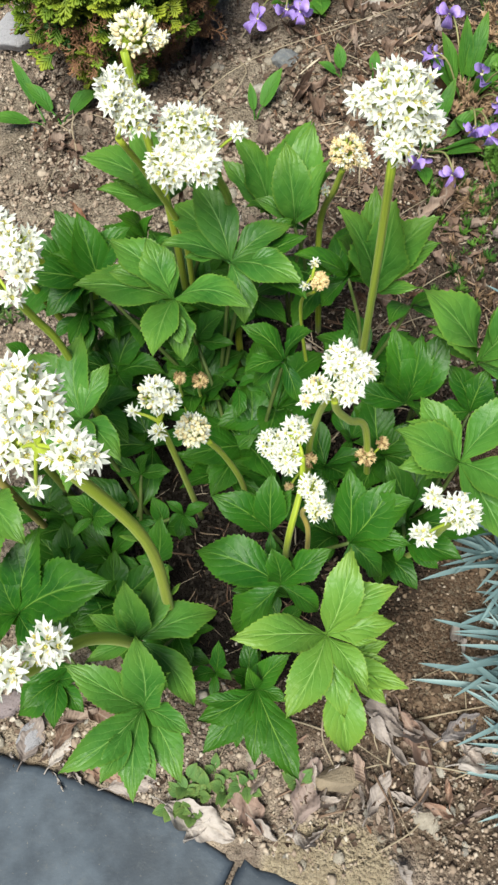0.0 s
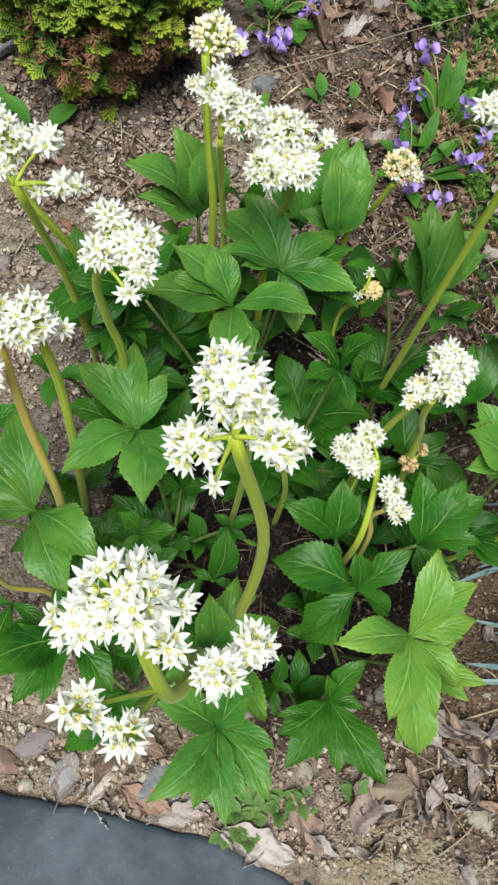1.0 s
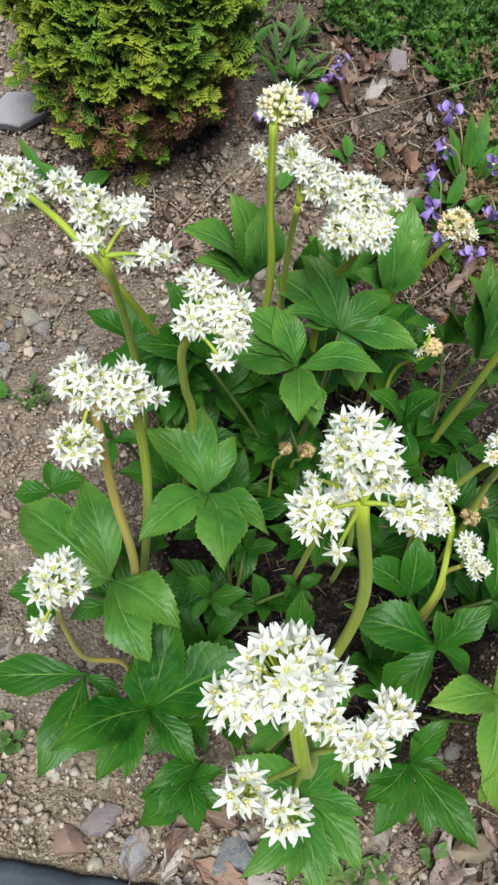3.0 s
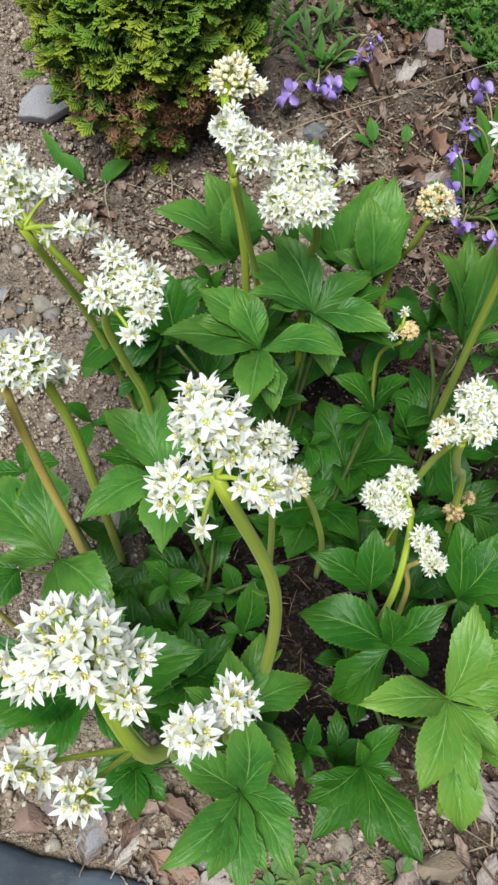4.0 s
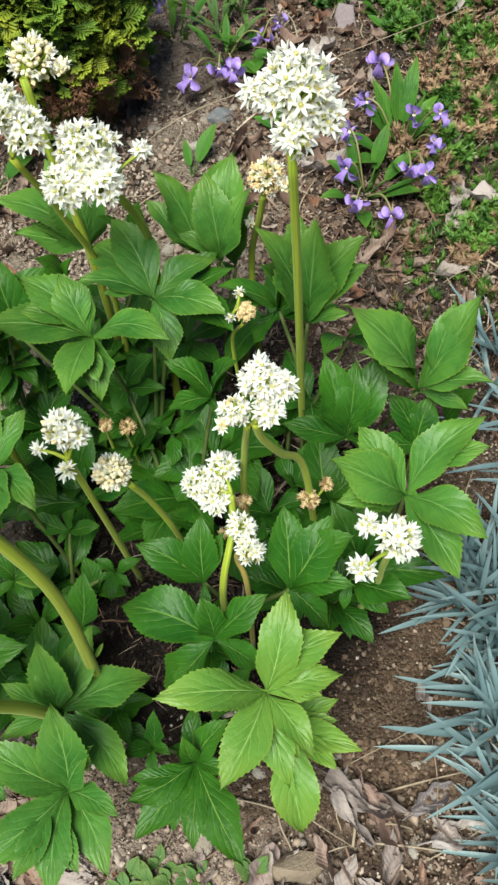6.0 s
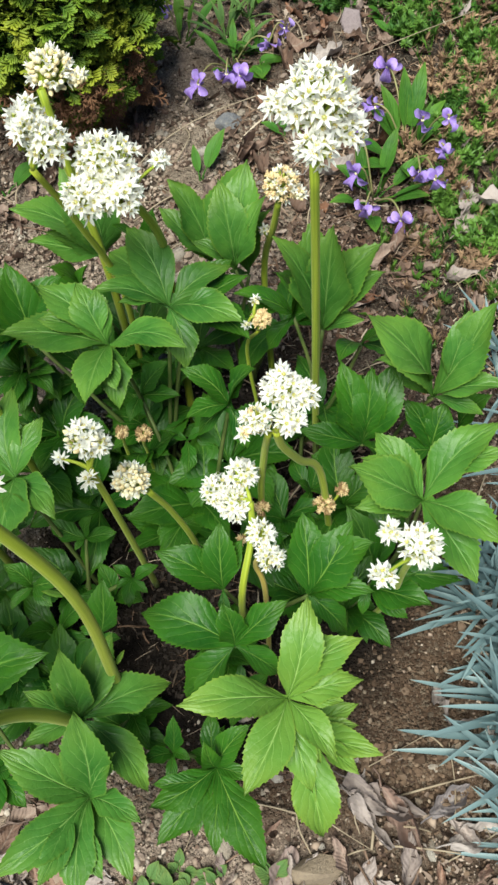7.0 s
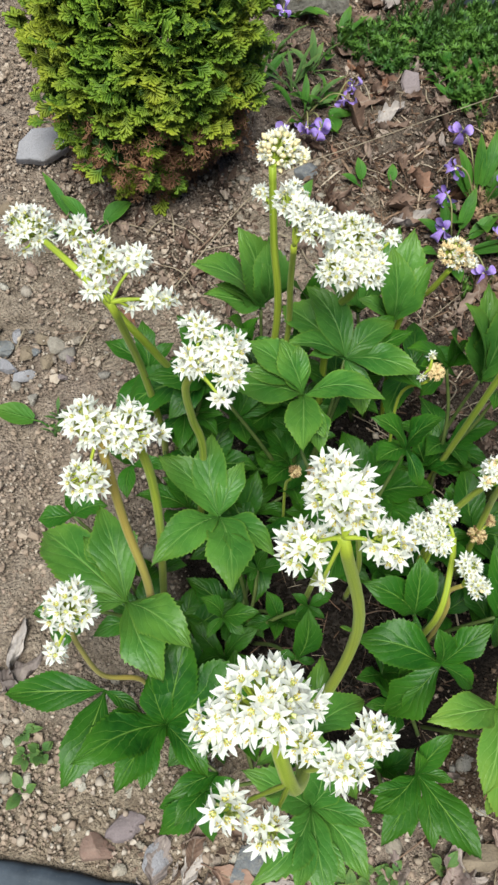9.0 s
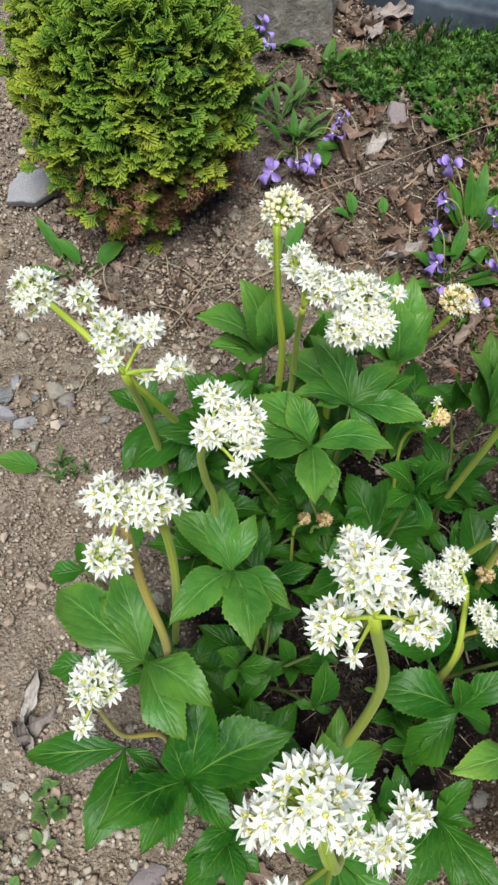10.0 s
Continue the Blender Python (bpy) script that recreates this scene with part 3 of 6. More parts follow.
leaning = slab("flat_stone", [(-0.044, -0.010), (-0.018, -0.020), (0.014, -0.013), (0.036, 0.003), (0.024, 0.020), (0.008, 0.010), (-0.016, 0.017), (-0.034, 0.006)], lambda x, y: 0.10 * abs(x) + 0.2 * y, 0.012, "lilac-grey flat stone leaning beside the conifer", 34, 0.0016, LILAC_STONE, "stone", 0.12)
leaning.matrix_world = pose(-0.230, 0.803, 0.000, 22, -10, 14)
rock("flat_stone", (-0.180, 0.086, -0.086), (0.012, 0.016, 0.004), (10, 6, -20), "dull purple flat stone chip by the edging slab", LILAC_STONE, 61, 0.16)
rock("stone", (-0.196, 0.138, -0.088), (0.006, 0.006, 0.005), (0, 0, 10), "small round cream stone on bare soil", PALE_STONE, 62)
rock("stone", (-0.180, 0.140, -0.087), (0.006, 0.005, 0.005), (0, 0, 50), "small round cream stone under the leaves", PALE_STONE, 63)
rock("stone", (0.069, 0.050, -0.062), (0.024, 0.014, 0.012), (0, 4, 6), "tan rounded stone among dry leaves", TAN_STONE, 35)
rock("stone", (-0.203, 0.113, -0.088), (0.017, 0.010, 0.007), (0, 0, 10), "small pale pinkish stone on sandy soil", PINK_STONE, 36)
rock("stone", (-0.227, 0.100, -0.091), (0.016, 0.012, 0.008), (0, 0, -10), "reddish brown stone by the edging slab", RED_STONE, 37)
for i, (x, y, a, b) in enumerate([(-0.300, 0.515, 0.010, 0.008), (-0.215, 0.560, 0.007, 0.006), (-0.275, 0.575, 0.011, 0.007), (-0.300, 0.585, 0.012, 0.009), (-0.232, 0.520, 0.007, 0.005), (-0.256, 0.552, 0.008, 0.006), (-0.267, 0.552, 0.012, 0.010), (-0.236, 0.556, 0.013, 0.011), (-0.270, 0.527, 0.016, 0.009), (-0.246, 0.540, 0.015, 0.010), (-0.225, 0.540, 0.008, 0.007), (-0.290, 0.560, 0.017, 0.012),
                                  (-0.283, 0.735, 0.016, 0.010), (-0.262, 0.500, 0.009, 0.006), (-0.285, 0.540, 0.012, 0.010), (-0.250, 0.568, 0.010, 0.008)]):
    rock("stone", (x, y, ground_z(x, y) + 0.002), (a * 0.85, b * 0.85, b * 0.7), (12 * (i % 3) - 12, 9 * (i % 4) - 12, 47 * i), "angular stone in a small heap on bare soil", (TAN_STONE, STONE, LILAC_STONE, TAN_STONE, PINK_STONE, SLATE)[i % 6], 40 + i, 0.22, group="stones in a heap")
for i, (x, y, a, b) in enumerate([(-0.305, 0.200, 0.007, 0.006), (-0.292, 0.190, 0.005, 0.005), (-0.278, 0.158, 0.009, 0.007), (-0.301, 0.144, 0.006, 0.005), (-0.234, 0.146, 0.005, 0.005), (-0.211, 0.124, 0.005, 0.004), (-0.255, 0.120, 0.005, 0.004)]):
    rock("stone", (x, y, ground_z(x, y) + 0.001), (a, b, b * 0.8), (9 * i - 20, 14 - 6 * i, 61 * i), "small pale cream stone on bare soil", PALE_STONE, 80 + i, 0.22, group="pale stones")

# ---- the flowering clump: leaves ----
def lobe(sh, root, azimuth, length, pitch, width, rng):
    """One toothed leaf lobe with a folded, rippled blade."""
    az, p = radians(azimuth), radians(pitch)
    d = Vector((math.cos(az) * math.cos(p), math.sin(az) * math.cos(p), math.sin(p)))
    s = Vector((-math.sin(az), math.cos(az), 0))
    up = d.cross(s)
    arch = 0.15 + rng.uniform(-0.05, 0.08)
    droop = rng.uniform(0.0, 0.10)
    bend = rng.uniform(-0.07, 0.07)
    fold = rng.uniform(0.06, 0.30)
    notch = rng.choice((0.0, 0.03, 0.07, 0.12))
    roll = rng.uniform(-0.16, 0.16)
    wave, phase = rng.uniform(0.02, 0.05), rng.uniform(0, 6)
    coarse = [[rng.choice((0.0, 0.0, 0.0, 0.0, 0.01, 0.02, 0.045)) for _ in range(20)] for _ in range(2)]
    s, up = s * math.cos(roll) + up * math.sin(roll), up * math.cos(roll) - s * math.sin(roll)
    rows, cols = 57, 4
    verts, uvs = [], []
    for i in range(rows + 1):
        u = i / rows
        w = (u + 0.05) ** 1.42 * (1 - u) ** 1.25 / 0.180 * width * length * 0.5 * (1 + notch * math.sin(u * 15 + phase) * min(1, u * 2))
        if i == rows:
            w = 0.0002
        mid = Vector(root) + d * (length * u) + up * (length * (arch * 4 * u * (1 - u) * 0.6 - droop * u ** 4)) + s * (bend * length * math.sin(math.pi * u))
        for j in range(-cols, cols + 1):
            v = j / cols
            a = abs(v)
            tooth, ahead = 1.0, 0.0
            if a == 1 and 0.25 < u < 0.97:
                big = coarse[0 if v > 0 else 1][i // 3] * (0.3 + u)
                tooth = (0.975 - 0.5 * big, 1.0, 1.03 + big)[i % 3]
                ahead = (0.0, 0.003, 0.010 + 0.25 * big)[i % 3] * length
            ripple = 0.0035 * length * a * math.sin(2 * math.pi * (u * 6 - a * 1.5)) * (1 - u)
            lift = fold * a * w + ripple + wave * length * v * v * math.sin(u * 8 + phase + (1.5 if v > 0 else 0))
            verts.append(mid + s * (v * w * tooth) + up * lift + d * (ahead + 0.05 * length * a * (1 - u) * (0.5 if i else 0)))
            uvs.append((u, 0.5 + 0.5 * v))
    n = 2 * cols + 1
    sh.add(verts, [(i * n + j, (i + 1) * n + j, (i + 1) * n + j + 1, i * n + j + 1) for i in range(rows) for j in range(n - 1)], uvs)
    return [verts[i * n + cols] for i in range(rows + 1)]


def web(sh, a, b, reach, seed):
    """The palm of a leaf: a thin sheet that joins two neighbouring lobes up to a rounded notch."""
    rows, cols = 7, 8
    verts, uvs = [], []
    for i in range(rows + 1):
        for j in range(cols + 1):
            s = j / cols
            u = i / rows * (reach - 0.34 * reach * math.sin(math.pi * s) + 0.012 * math.sin(9 * s + seed)) * (len(a) - 1)
            k = min(int(u), len(a) - 2)
            p, q = a[k].lerp(a[k + 1], u - k), b[k].lerp(b[k + 1], u - k)
            c = p.lerp(q, s)
            bow = (p - a[0]).length * (1 - s) + (q - b[0]).length * s
            d = c - a[0]
            if d.length > 1e-6:
                c = a[0] + d * (1 + (bow / d.length - 1) * 0.6)
            verts.append(c - Vector((0, 0, 0.0009 + 0.0012 * math.sin(math.pi * s))))
            uvs.append((i / rows * reach, 0.5 + 0.47 * math.sin(math.pi * s)))
    n = cols + 1
    sh.add(verts, [(i * n + j, (i + 1) * n + j, (i + 1) * n + j + 1, i * n + j + 1) for i in range(rows) for j in range(cols)], uvs)


leaf_count = 0


def leaf(plant, place, lobes, width, mat=None):
    """A palmate leaf of the given lobes (azimuth, length, pitch) on its petiole."""
    global leaf_count
    leaf_count += 1
    rng = random.Random(leaf_count * 7 + 1)
    sh = Shape()
    ribs = [lobe(sh, place, az, length, pitch, width * rng.uniform(0.95, 1.24), rng) for az, length, pitch in lobes]
    for (az, length, pitch), rib in zip(lobes, ribs):
        if length > 0.034 and rng.random() < 0.45:
            k = int(rng.uniform(0.16, 0.30) * (len(rib) - 1))
            turn = rng.choice((-1, 1)) * rng.uniform(22, 34)
            lobe(sh, rib[k] - Vector((0, 0, 0.0012)), az + turn, length * rng.uniform(0.50, 0.64), pitch - rng.uniform(2, 10), width * 1.05, rng)
    for i in range(len(lobes)):
        gap = (lobes[(i + 1) % len(lobes)][0] - lobes[i][0]) % 360
        if len(lobes) > 2 and 8 < gap < 88 and width > 0.37:
            web(sh, ribs[i], ribs[(i + 1) % len(lobes)], rng.uniform(0.22, 0.34), rng.uniform(0, 6))
    blade = part("leaf", sh.mesh("leaf", mat or LEAF), plant)
    base = plant.location
    st = Shape()
    foot = Vector((base.x + rng.uniform(-0.012, 0.012), base.y + rng.uniform(-0.012, 0.012), ground_z(base.x, base.y) - 0.004))
    top = Vector(place) - Vector((0, 0, 0.0015))
    mid = foot.lerp(top, 0.5) + Vector((rng.uniform(-0.006, 0.006), rng.uniform(-0.006, 0.006), 0.016))
    line = smooth_line([foot, mid, top], 5)
    st.tube(line, [0.0019 - 0.0006 * i / len(line) for i in range(len(line))], 6)
    part("petiole", st.mesh("petiole", PETIOLE), blade)


CLUMP = "shoots of the white-flowering clump"
LABEL = "leafy perennial with glossy toothed palmate leaves and white starry flower heads"


def shoot(x, y, label=LABEL):
    return thing("flowering_plant", (x, y, ground_z(x, y)), label, "plant", CLUMP)


A = shoot(-0.085, 0.130)
B = shoot(0.000, 0.120)
C = shoot(0.050, 0.150)
D = shoot(0.030, 0.215)
E = shoot(0.140, 0.250)
F = shoot(0.140, 0.330)
G = shoot(0.085, 0.360)
H = shoot(0.040, 0.440)
I = shoot(-0.020, 0.370)
J = shoot(-0.055, 0.450)
K = shoot(-0.090, 0.250)
L = shoot(-0.165, 0.270)
M = shoot(-0.180, 0.190)
N = shoot(-0.130, 0.390)
O = shoot(0.000, 0.300)

leaf(C, (0.053, 0.131, 0.080), [(-172, 0.072, 32), (-118, 0.061, 9), (-79, 0.053, -11), (-57, 0.046, 12), (6, 0.046, 19), (30, 0.057, 27), (71, 0.065, 46)], 0.36, mat=LEAF_YOUNG)
leaf(C, (0.065, 0.120, 0.035), [(-84, 0.067, -29), (-26, 0.053, 34), (-2, 0.035, 35), (20, 0.038, 31)], 0.36, mat=LEAF_YOUNG)
leaf(B, (0.006, 0.106, 0.023), [(-151, 0.048, 12), (-131, 0.057, 5), (-66, 0.068, 9), (-25, 0.026, 22), (37, 0.042, 45), (116, 0.032, 71)], 0.36)
leaf(B, (-0.025, 0.123, -0.010), [(-156, 0.028, 46), (-96, 0.021, 0), (-27, 0.017, 36), (77, 0.034, 61)], 0.378)
leaf(A, (-0.073, 0.094, 0.024), [(-139, 0.07, 23), (-92, 0.065, 16), (-61, 0.058, 10), (-29, 0.044, 27), (37, 0.049, 55), (88, 0.072, 62), (154, 0.068, 41)], 0.36, mat=LEAF_MID)
leaf(A, (-0.077, 0.138, 0.040), [(-153, 0.039, 15), (-47, 0.063, -23), (22, 0.062, -10), (64, 0.058, 25), (95, 0.065, 67), (158, 0.043, 44)], 0.36, mat=LEAF_MID)
leaf(A, (-0.142, 0.119, -0.010), [(-138, 0.033, 17), (-88, 0.037, 15), (-49, 0.031, 0), (1, 0.03, 41)], 0.45)
leaf(I, (-0.047, 0.358, 0.135), [(-102, 0.056, 10), (-82, 0.046, -12), (-19, 0.059, 20), (119, 0.046, 45), (146, 0.062, 30), (180, 0.070, 18)], 0.48, mat=LEAF_MID)
leaf(I, (-0.007, 0.393, 0.128), [(-77, 0.046, -26), (-30, 0.060, 15), (30, 0.053, 12), (117, 0.063, 28), (130, 0.067, 8), (178, 0.054, 25)], 0.44, mat=LEAF_MID)
leaf(I, (0.004, 0.400, 0.112), [(-42, 0.060, 12), (12, 0.052, 30), (38, 0.050, 25)], 0.42)
leaf(H, (0.023, 0.459, 0.100), [(-140, 0.037, 54), (51, 0.078, 48), (130, 0.068, 54), (140, 0.055, 33)], 0.378, mat=LEAF_MID)
leaf(H, (0.051, 0.452, 0.090), [(14, 0.063, 74), (90, 0.065, 68), (164, 0.016, 0)], 0.36, mat=LEAF_MID)
leaf(O, (0.030, 0.323, 0.105), [(-159, 0.032, -38), (-153, 0.034, 17), (-67, 0.033, -37), (1, 0.044, 65), (155, 0.042, 45)], 0.432)
leaf(G, (0.098, 0.370, 0.120), [(-22, 0.034, 36), (18, 0.058, 43), (28, 0.073, 55), (71, 0.082, 77), (97, 0.078, 64), (157, 0.085, 70)], 0.36, mat=LEAF_MID)
leaf(G, (0.080, 0.391, 0.110), [(-179, 0.051, 36), (-170, 0.051, 79), (-149, 0.032, -38), (-36, 0.042, 73)], 0.414)
leaf(F, (0.167, 0.317, 0.106), [(-28, 0.036, 0), (-20, 0.054, 34), (32, 0.081, 60), (159, 0.049, 38), (167, 0.095, 58)], 0.36, mat=LEAF_MID)
leaf(E, (0.149, 0.245, 0.096), [(-166, 0.050, 28), (-64, 0.061, -9), (-43, 0.059, 15), (33, 0.070, 34), (124, 0.053, 28), (155, 0.052, 36), (173, 0.064, 42)], 0.42, mat=LEAF_MID)
leaf(E, (0.111, 0.198, 0.075), [(-113, 0.019, -31), (-47, 0.03, 0), (-33, 0.044, 27), (-4, 0.033, 38)], 0.414)
leaf(E, (0.166, 0.294, 0.075), [(-174, 0.031, 19), (64, 0.036, 56), (128, 0.042, 45)], 0.55)
leaf(F, (0.118, 0.297, 0.085), [(-1, 0.029, -43), (53, 0.063, 52), (77, 0.057, 61), (110, 0.061, 55), (156, 0.025, -53), (175, 0.047, 25)], 0.414)
leaf(D, (0.072, 0.194, 0.080), [(-80, 0.027, -48), (-40, 0.036, -34), (-12, 0.043, 28), (19, 0.059, 44), (47, 0.057, 45), (91, 0.053, 41)], 0.45)
leaf(D, (0.024, 0.166, 0.077), [(-153, 0.058, -44), (-27, 0.036, -33), (25, 0.047, 39), (109, 0.034, 62), (158, 0.062, 9), (173, 0.038, -52)], 0.45)
leaf(D, (0.018, 0.207, 0.067), [(-86, 0.019, -33), (54, 0.039, 51), (87, 0.048, 56), (157, 0.052, 36)], 0.396)
leaf(K, (-0.067, 0.193, 0.035), [(-12, 0.014, 0), (73, 0.046, 60), (155, 0.016, 0)], 0.45)
leaf(K, (-0.048, 0.238, 0.020), [(-148, 0.014, 0), (-97, 0.021, 0), (-47, 0.016, 0), (15, 0.022, 27), (150, 0.018, 33)], 0.45)
leaf(K, (-0.083, 0.272, 0.020), [(-129, 0.012, 0), (-2, 0.026, 22), (45, 0.023, 61), (156, 0.029, 20)], 0.45)
leaf(K, (-0.116, 0.287, 0.092), [(-142, 0.068, 17), (-91, 0.07, 21), (-51, 0.055, 21), (57, 0.044, 27), (90, 0.061, 27), (132, 0.062, 19)], 0.414, mat=LEAF_MID)
leaf(L, (-0.187, 0.233, 0.083), [(-71, 0.062, 0), (-47, 0.06, 19), (101, 0.07, 17), (129, 0.095, -12), (176, 0.036, 0)], 0.414, mat=LEAF_MID)
leaf(M, (-0.166, 0.160, 0.030), [(-158, 0.077, 31), (-131, 0.06, 19), (-57, 0.046, 0), (9, 0.086, 33), (70, 0.069, 35), (106, 0.044, 43)], 0.414)
leaf(M, (-0.207, 0.190, 0.025), [(-118, 0.072, 0), (-44, 0.032, 0), (173, 0.072, -3)], 0.36)
leaf(M, (-0.131, 0.130, -0.010), [(-161, 0.041, 14), (-145, 0.062, -19), (-143, 0.023, 0)], 0.378)
leaf(J, (-0.059, 0.466, 0.105), [(-173, 0.057, 32), (85, 0.067, 77), (126, 0.073, 64), (174, 0.077, 41), (176, 0.045, 41)], 0.432, mat=LEAF_MID)
leaf(J, (-0.018, 0.458, 0.100), [(-171, 0.056, 63), (-124, 0.032, 0), (68, 0.051, 81)], 0.378)
leaf(H, (0.041, 0.431, 0.120), [(33, 0.062, 62), (71, 0.076, 59), (105, 0.066, 65), (159, 0.037, 33)], 0.378, mat=LEAF_MID)
leaf(N, (-0.114, 0.393, 0.110), [(-177, 0.074, -24), (-165, 0.054, 34), (-135, 0.044, 0), (36, 0.053, 35), (111, 0.037, 33)], 0.414)
leaf(N, (-0.128, 0.399, 0.060), [(-103, 0.036, 0), (-43, 0.034, 0), (-20, 0.032, 38), (133, 0.033, 65)], 0.414)
leaf(N, (-0.129, 0.397, 0.055), [(-139, 0.031, 0), (-86, 0.034, 0), (-21, 0.037, 33), (17, 0.033, 67)], 0.414)
leaf(N, (-0.174, 0.371, 0.030), [(-101, 0.032, 0), (-24, 0.031, 19), (166, 0.028, 47)], 0.45)
leaf(K, (-0.116, 0.233, 0.030), [(-134, 0.021, 0), (-47, 0.021, 0), (-13, 0.032, 38), (150, 0.028, 46)], 0.414)
leaf(N, (-0.152, 0.460, 0.040), [(-125, 0.058, -10), (27, 0.031, 41), (94, 0.042, 28), (153, 0.045, 26)], 0.414)
leaf(L, (-0.223, 0.329, 0.030), [(-179, 0.028, 0), (3, 0.029, 20), (95, 0.023, 26)], 0.6)
leaf(L, (-0.226, 0.258, 0.010), [(-118, 0.032, 0), (45, 0.027, 0), (179, 0.032, 0)], 0.6)
leaf(O, (-0.038, 0.374, 0.050), [(-111, 0.024, 0), (-17, 0.034, 17), (17, 0.04, 49), (147, 0.026, 23)], 0.414)
leaf(O, (-0.006, 0.343, 0.030), [(-91, 0.029, 0), (7, 0.021, 29), (161, 0.02, 31)], 0.45)
leaf(F, (0.191, 0.318, 0.060), [(-80, 0.033, 0), (20, 0.037, 55)], 0.414)
leaf(I, (-0.105, 0.388, 0.105), [(-169, 0.022, 0), (108, 0.06, 56), (128, 0.067, 48), (161, 0.047, 39)], 0.378)
leaf(J, (-0.075, 0.438, 0.085), [(-168, 0.052, 74), (-10, 0.03, 41), (18, 0.041, 76), (176, 0.043, 44)], 0.378)
leaf(G, (0.128, 0.377, 0.090), [(-126, 0.04, 30), (-32, 0.022, 0), (-27, 0.037, 53)], 0.396)


def undergrowth():
    """Lower leaves that fill the clump, each on the nearest shoot; LEAF's deep green adds their shade."""
    rng = random.Random(41)
    shoots = [A, B, C, D, E, F, G, H, I, J, K, L, M, N, O]
    placed = []
    while len(placed) < 30:
        a, r = rng.uniform(0, 6.28), math.sqrt(rng.random())
        x, y = -0.015 + 0.155 * r * math.cos(a), 0.288 + 0.178 * r * math.sin(a)
        gap = min(math.hypot(x - gx, y - gy) - gr for gx, gy, gr in ((0.005, 0.285, 0.020), (-0.068, 0.290, 0.030), (-0.035, 0.215, 0.030)))
        if gap < 0 or any(math.hypot(x - p, y - q) < 0.021 for p, q in placed):
            continue
        placed.append((x, y))
        plant = min(shoots, key=lambda s: math.hypot(s.location.x - x, s.location.y - y))
        n, turn, size = rng.randint(4, 6), rng.uniform(0, 360), rng.uniform(0.028, 0.058)
        lobes = [(turn + 300 * i / n + rng.uniform(-18, 18), size * rng.uniform(0.75, 1.15), rng.uniform(5, 62)) for i in range(n)]
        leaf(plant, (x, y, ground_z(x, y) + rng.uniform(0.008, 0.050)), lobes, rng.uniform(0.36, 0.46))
    tier = []
    while len(tier) < 13:
        a, r = rng.uniform(0, 6.28), math.sqrt(rng.random())
        x, y = -0.02 + 0.135 * r * math.cos(a), 0.385 + 0.085 * r * math.sin(a)
        if any(math.hypot(x - p, y - q) < 0.034 for p, q in tier):
            continue
        tier.append((x, y))
        plant = min(shoots, key=lambda s: math.hypot(s.location.x - x, s.location.y - y))
        n, turn, size = rng.randint(4, 6), rng.uniform(0, 360), rng.uniform(0.045, 0.062)
        lobes = [(turn + 320 * i / n + rng.uniform(-12, 12), size * rng.uniform(0.8, 1.15), rng.uniform(0, 45)) for i in range(n)]
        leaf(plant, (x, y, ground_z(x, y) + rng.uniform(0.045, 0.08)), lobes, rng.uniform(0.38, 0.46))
    for x, y, turn, size in ((-0.142, 0.248, 20, 0.050), (-0.112, 0.222, 140, 0.042), (-0.150, 0.205, 250, 0.052), (-0.100, 0.262, 70, 0.044), (-0.172, 0.262, 310, 0.048), (-0.105, 0.186, 200, 0.045), (-0.130, 0.178, 100, 0.044), (-0.060, 0.150, 330, 0.036)):
        plant = min(shoots, key=lambda s: math.hypot(s.location.x - x, s.location.y - y))
        lobes = [(turn + 62 * i + rng.uniform(-12, 12), size * rng.uniform(0.75, 1.15), rng.uniform(5, 50)) for i in range(5)]
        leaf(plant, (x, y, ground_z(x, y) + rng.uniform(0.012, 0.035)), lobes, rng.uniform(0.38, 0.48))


undergrowth()


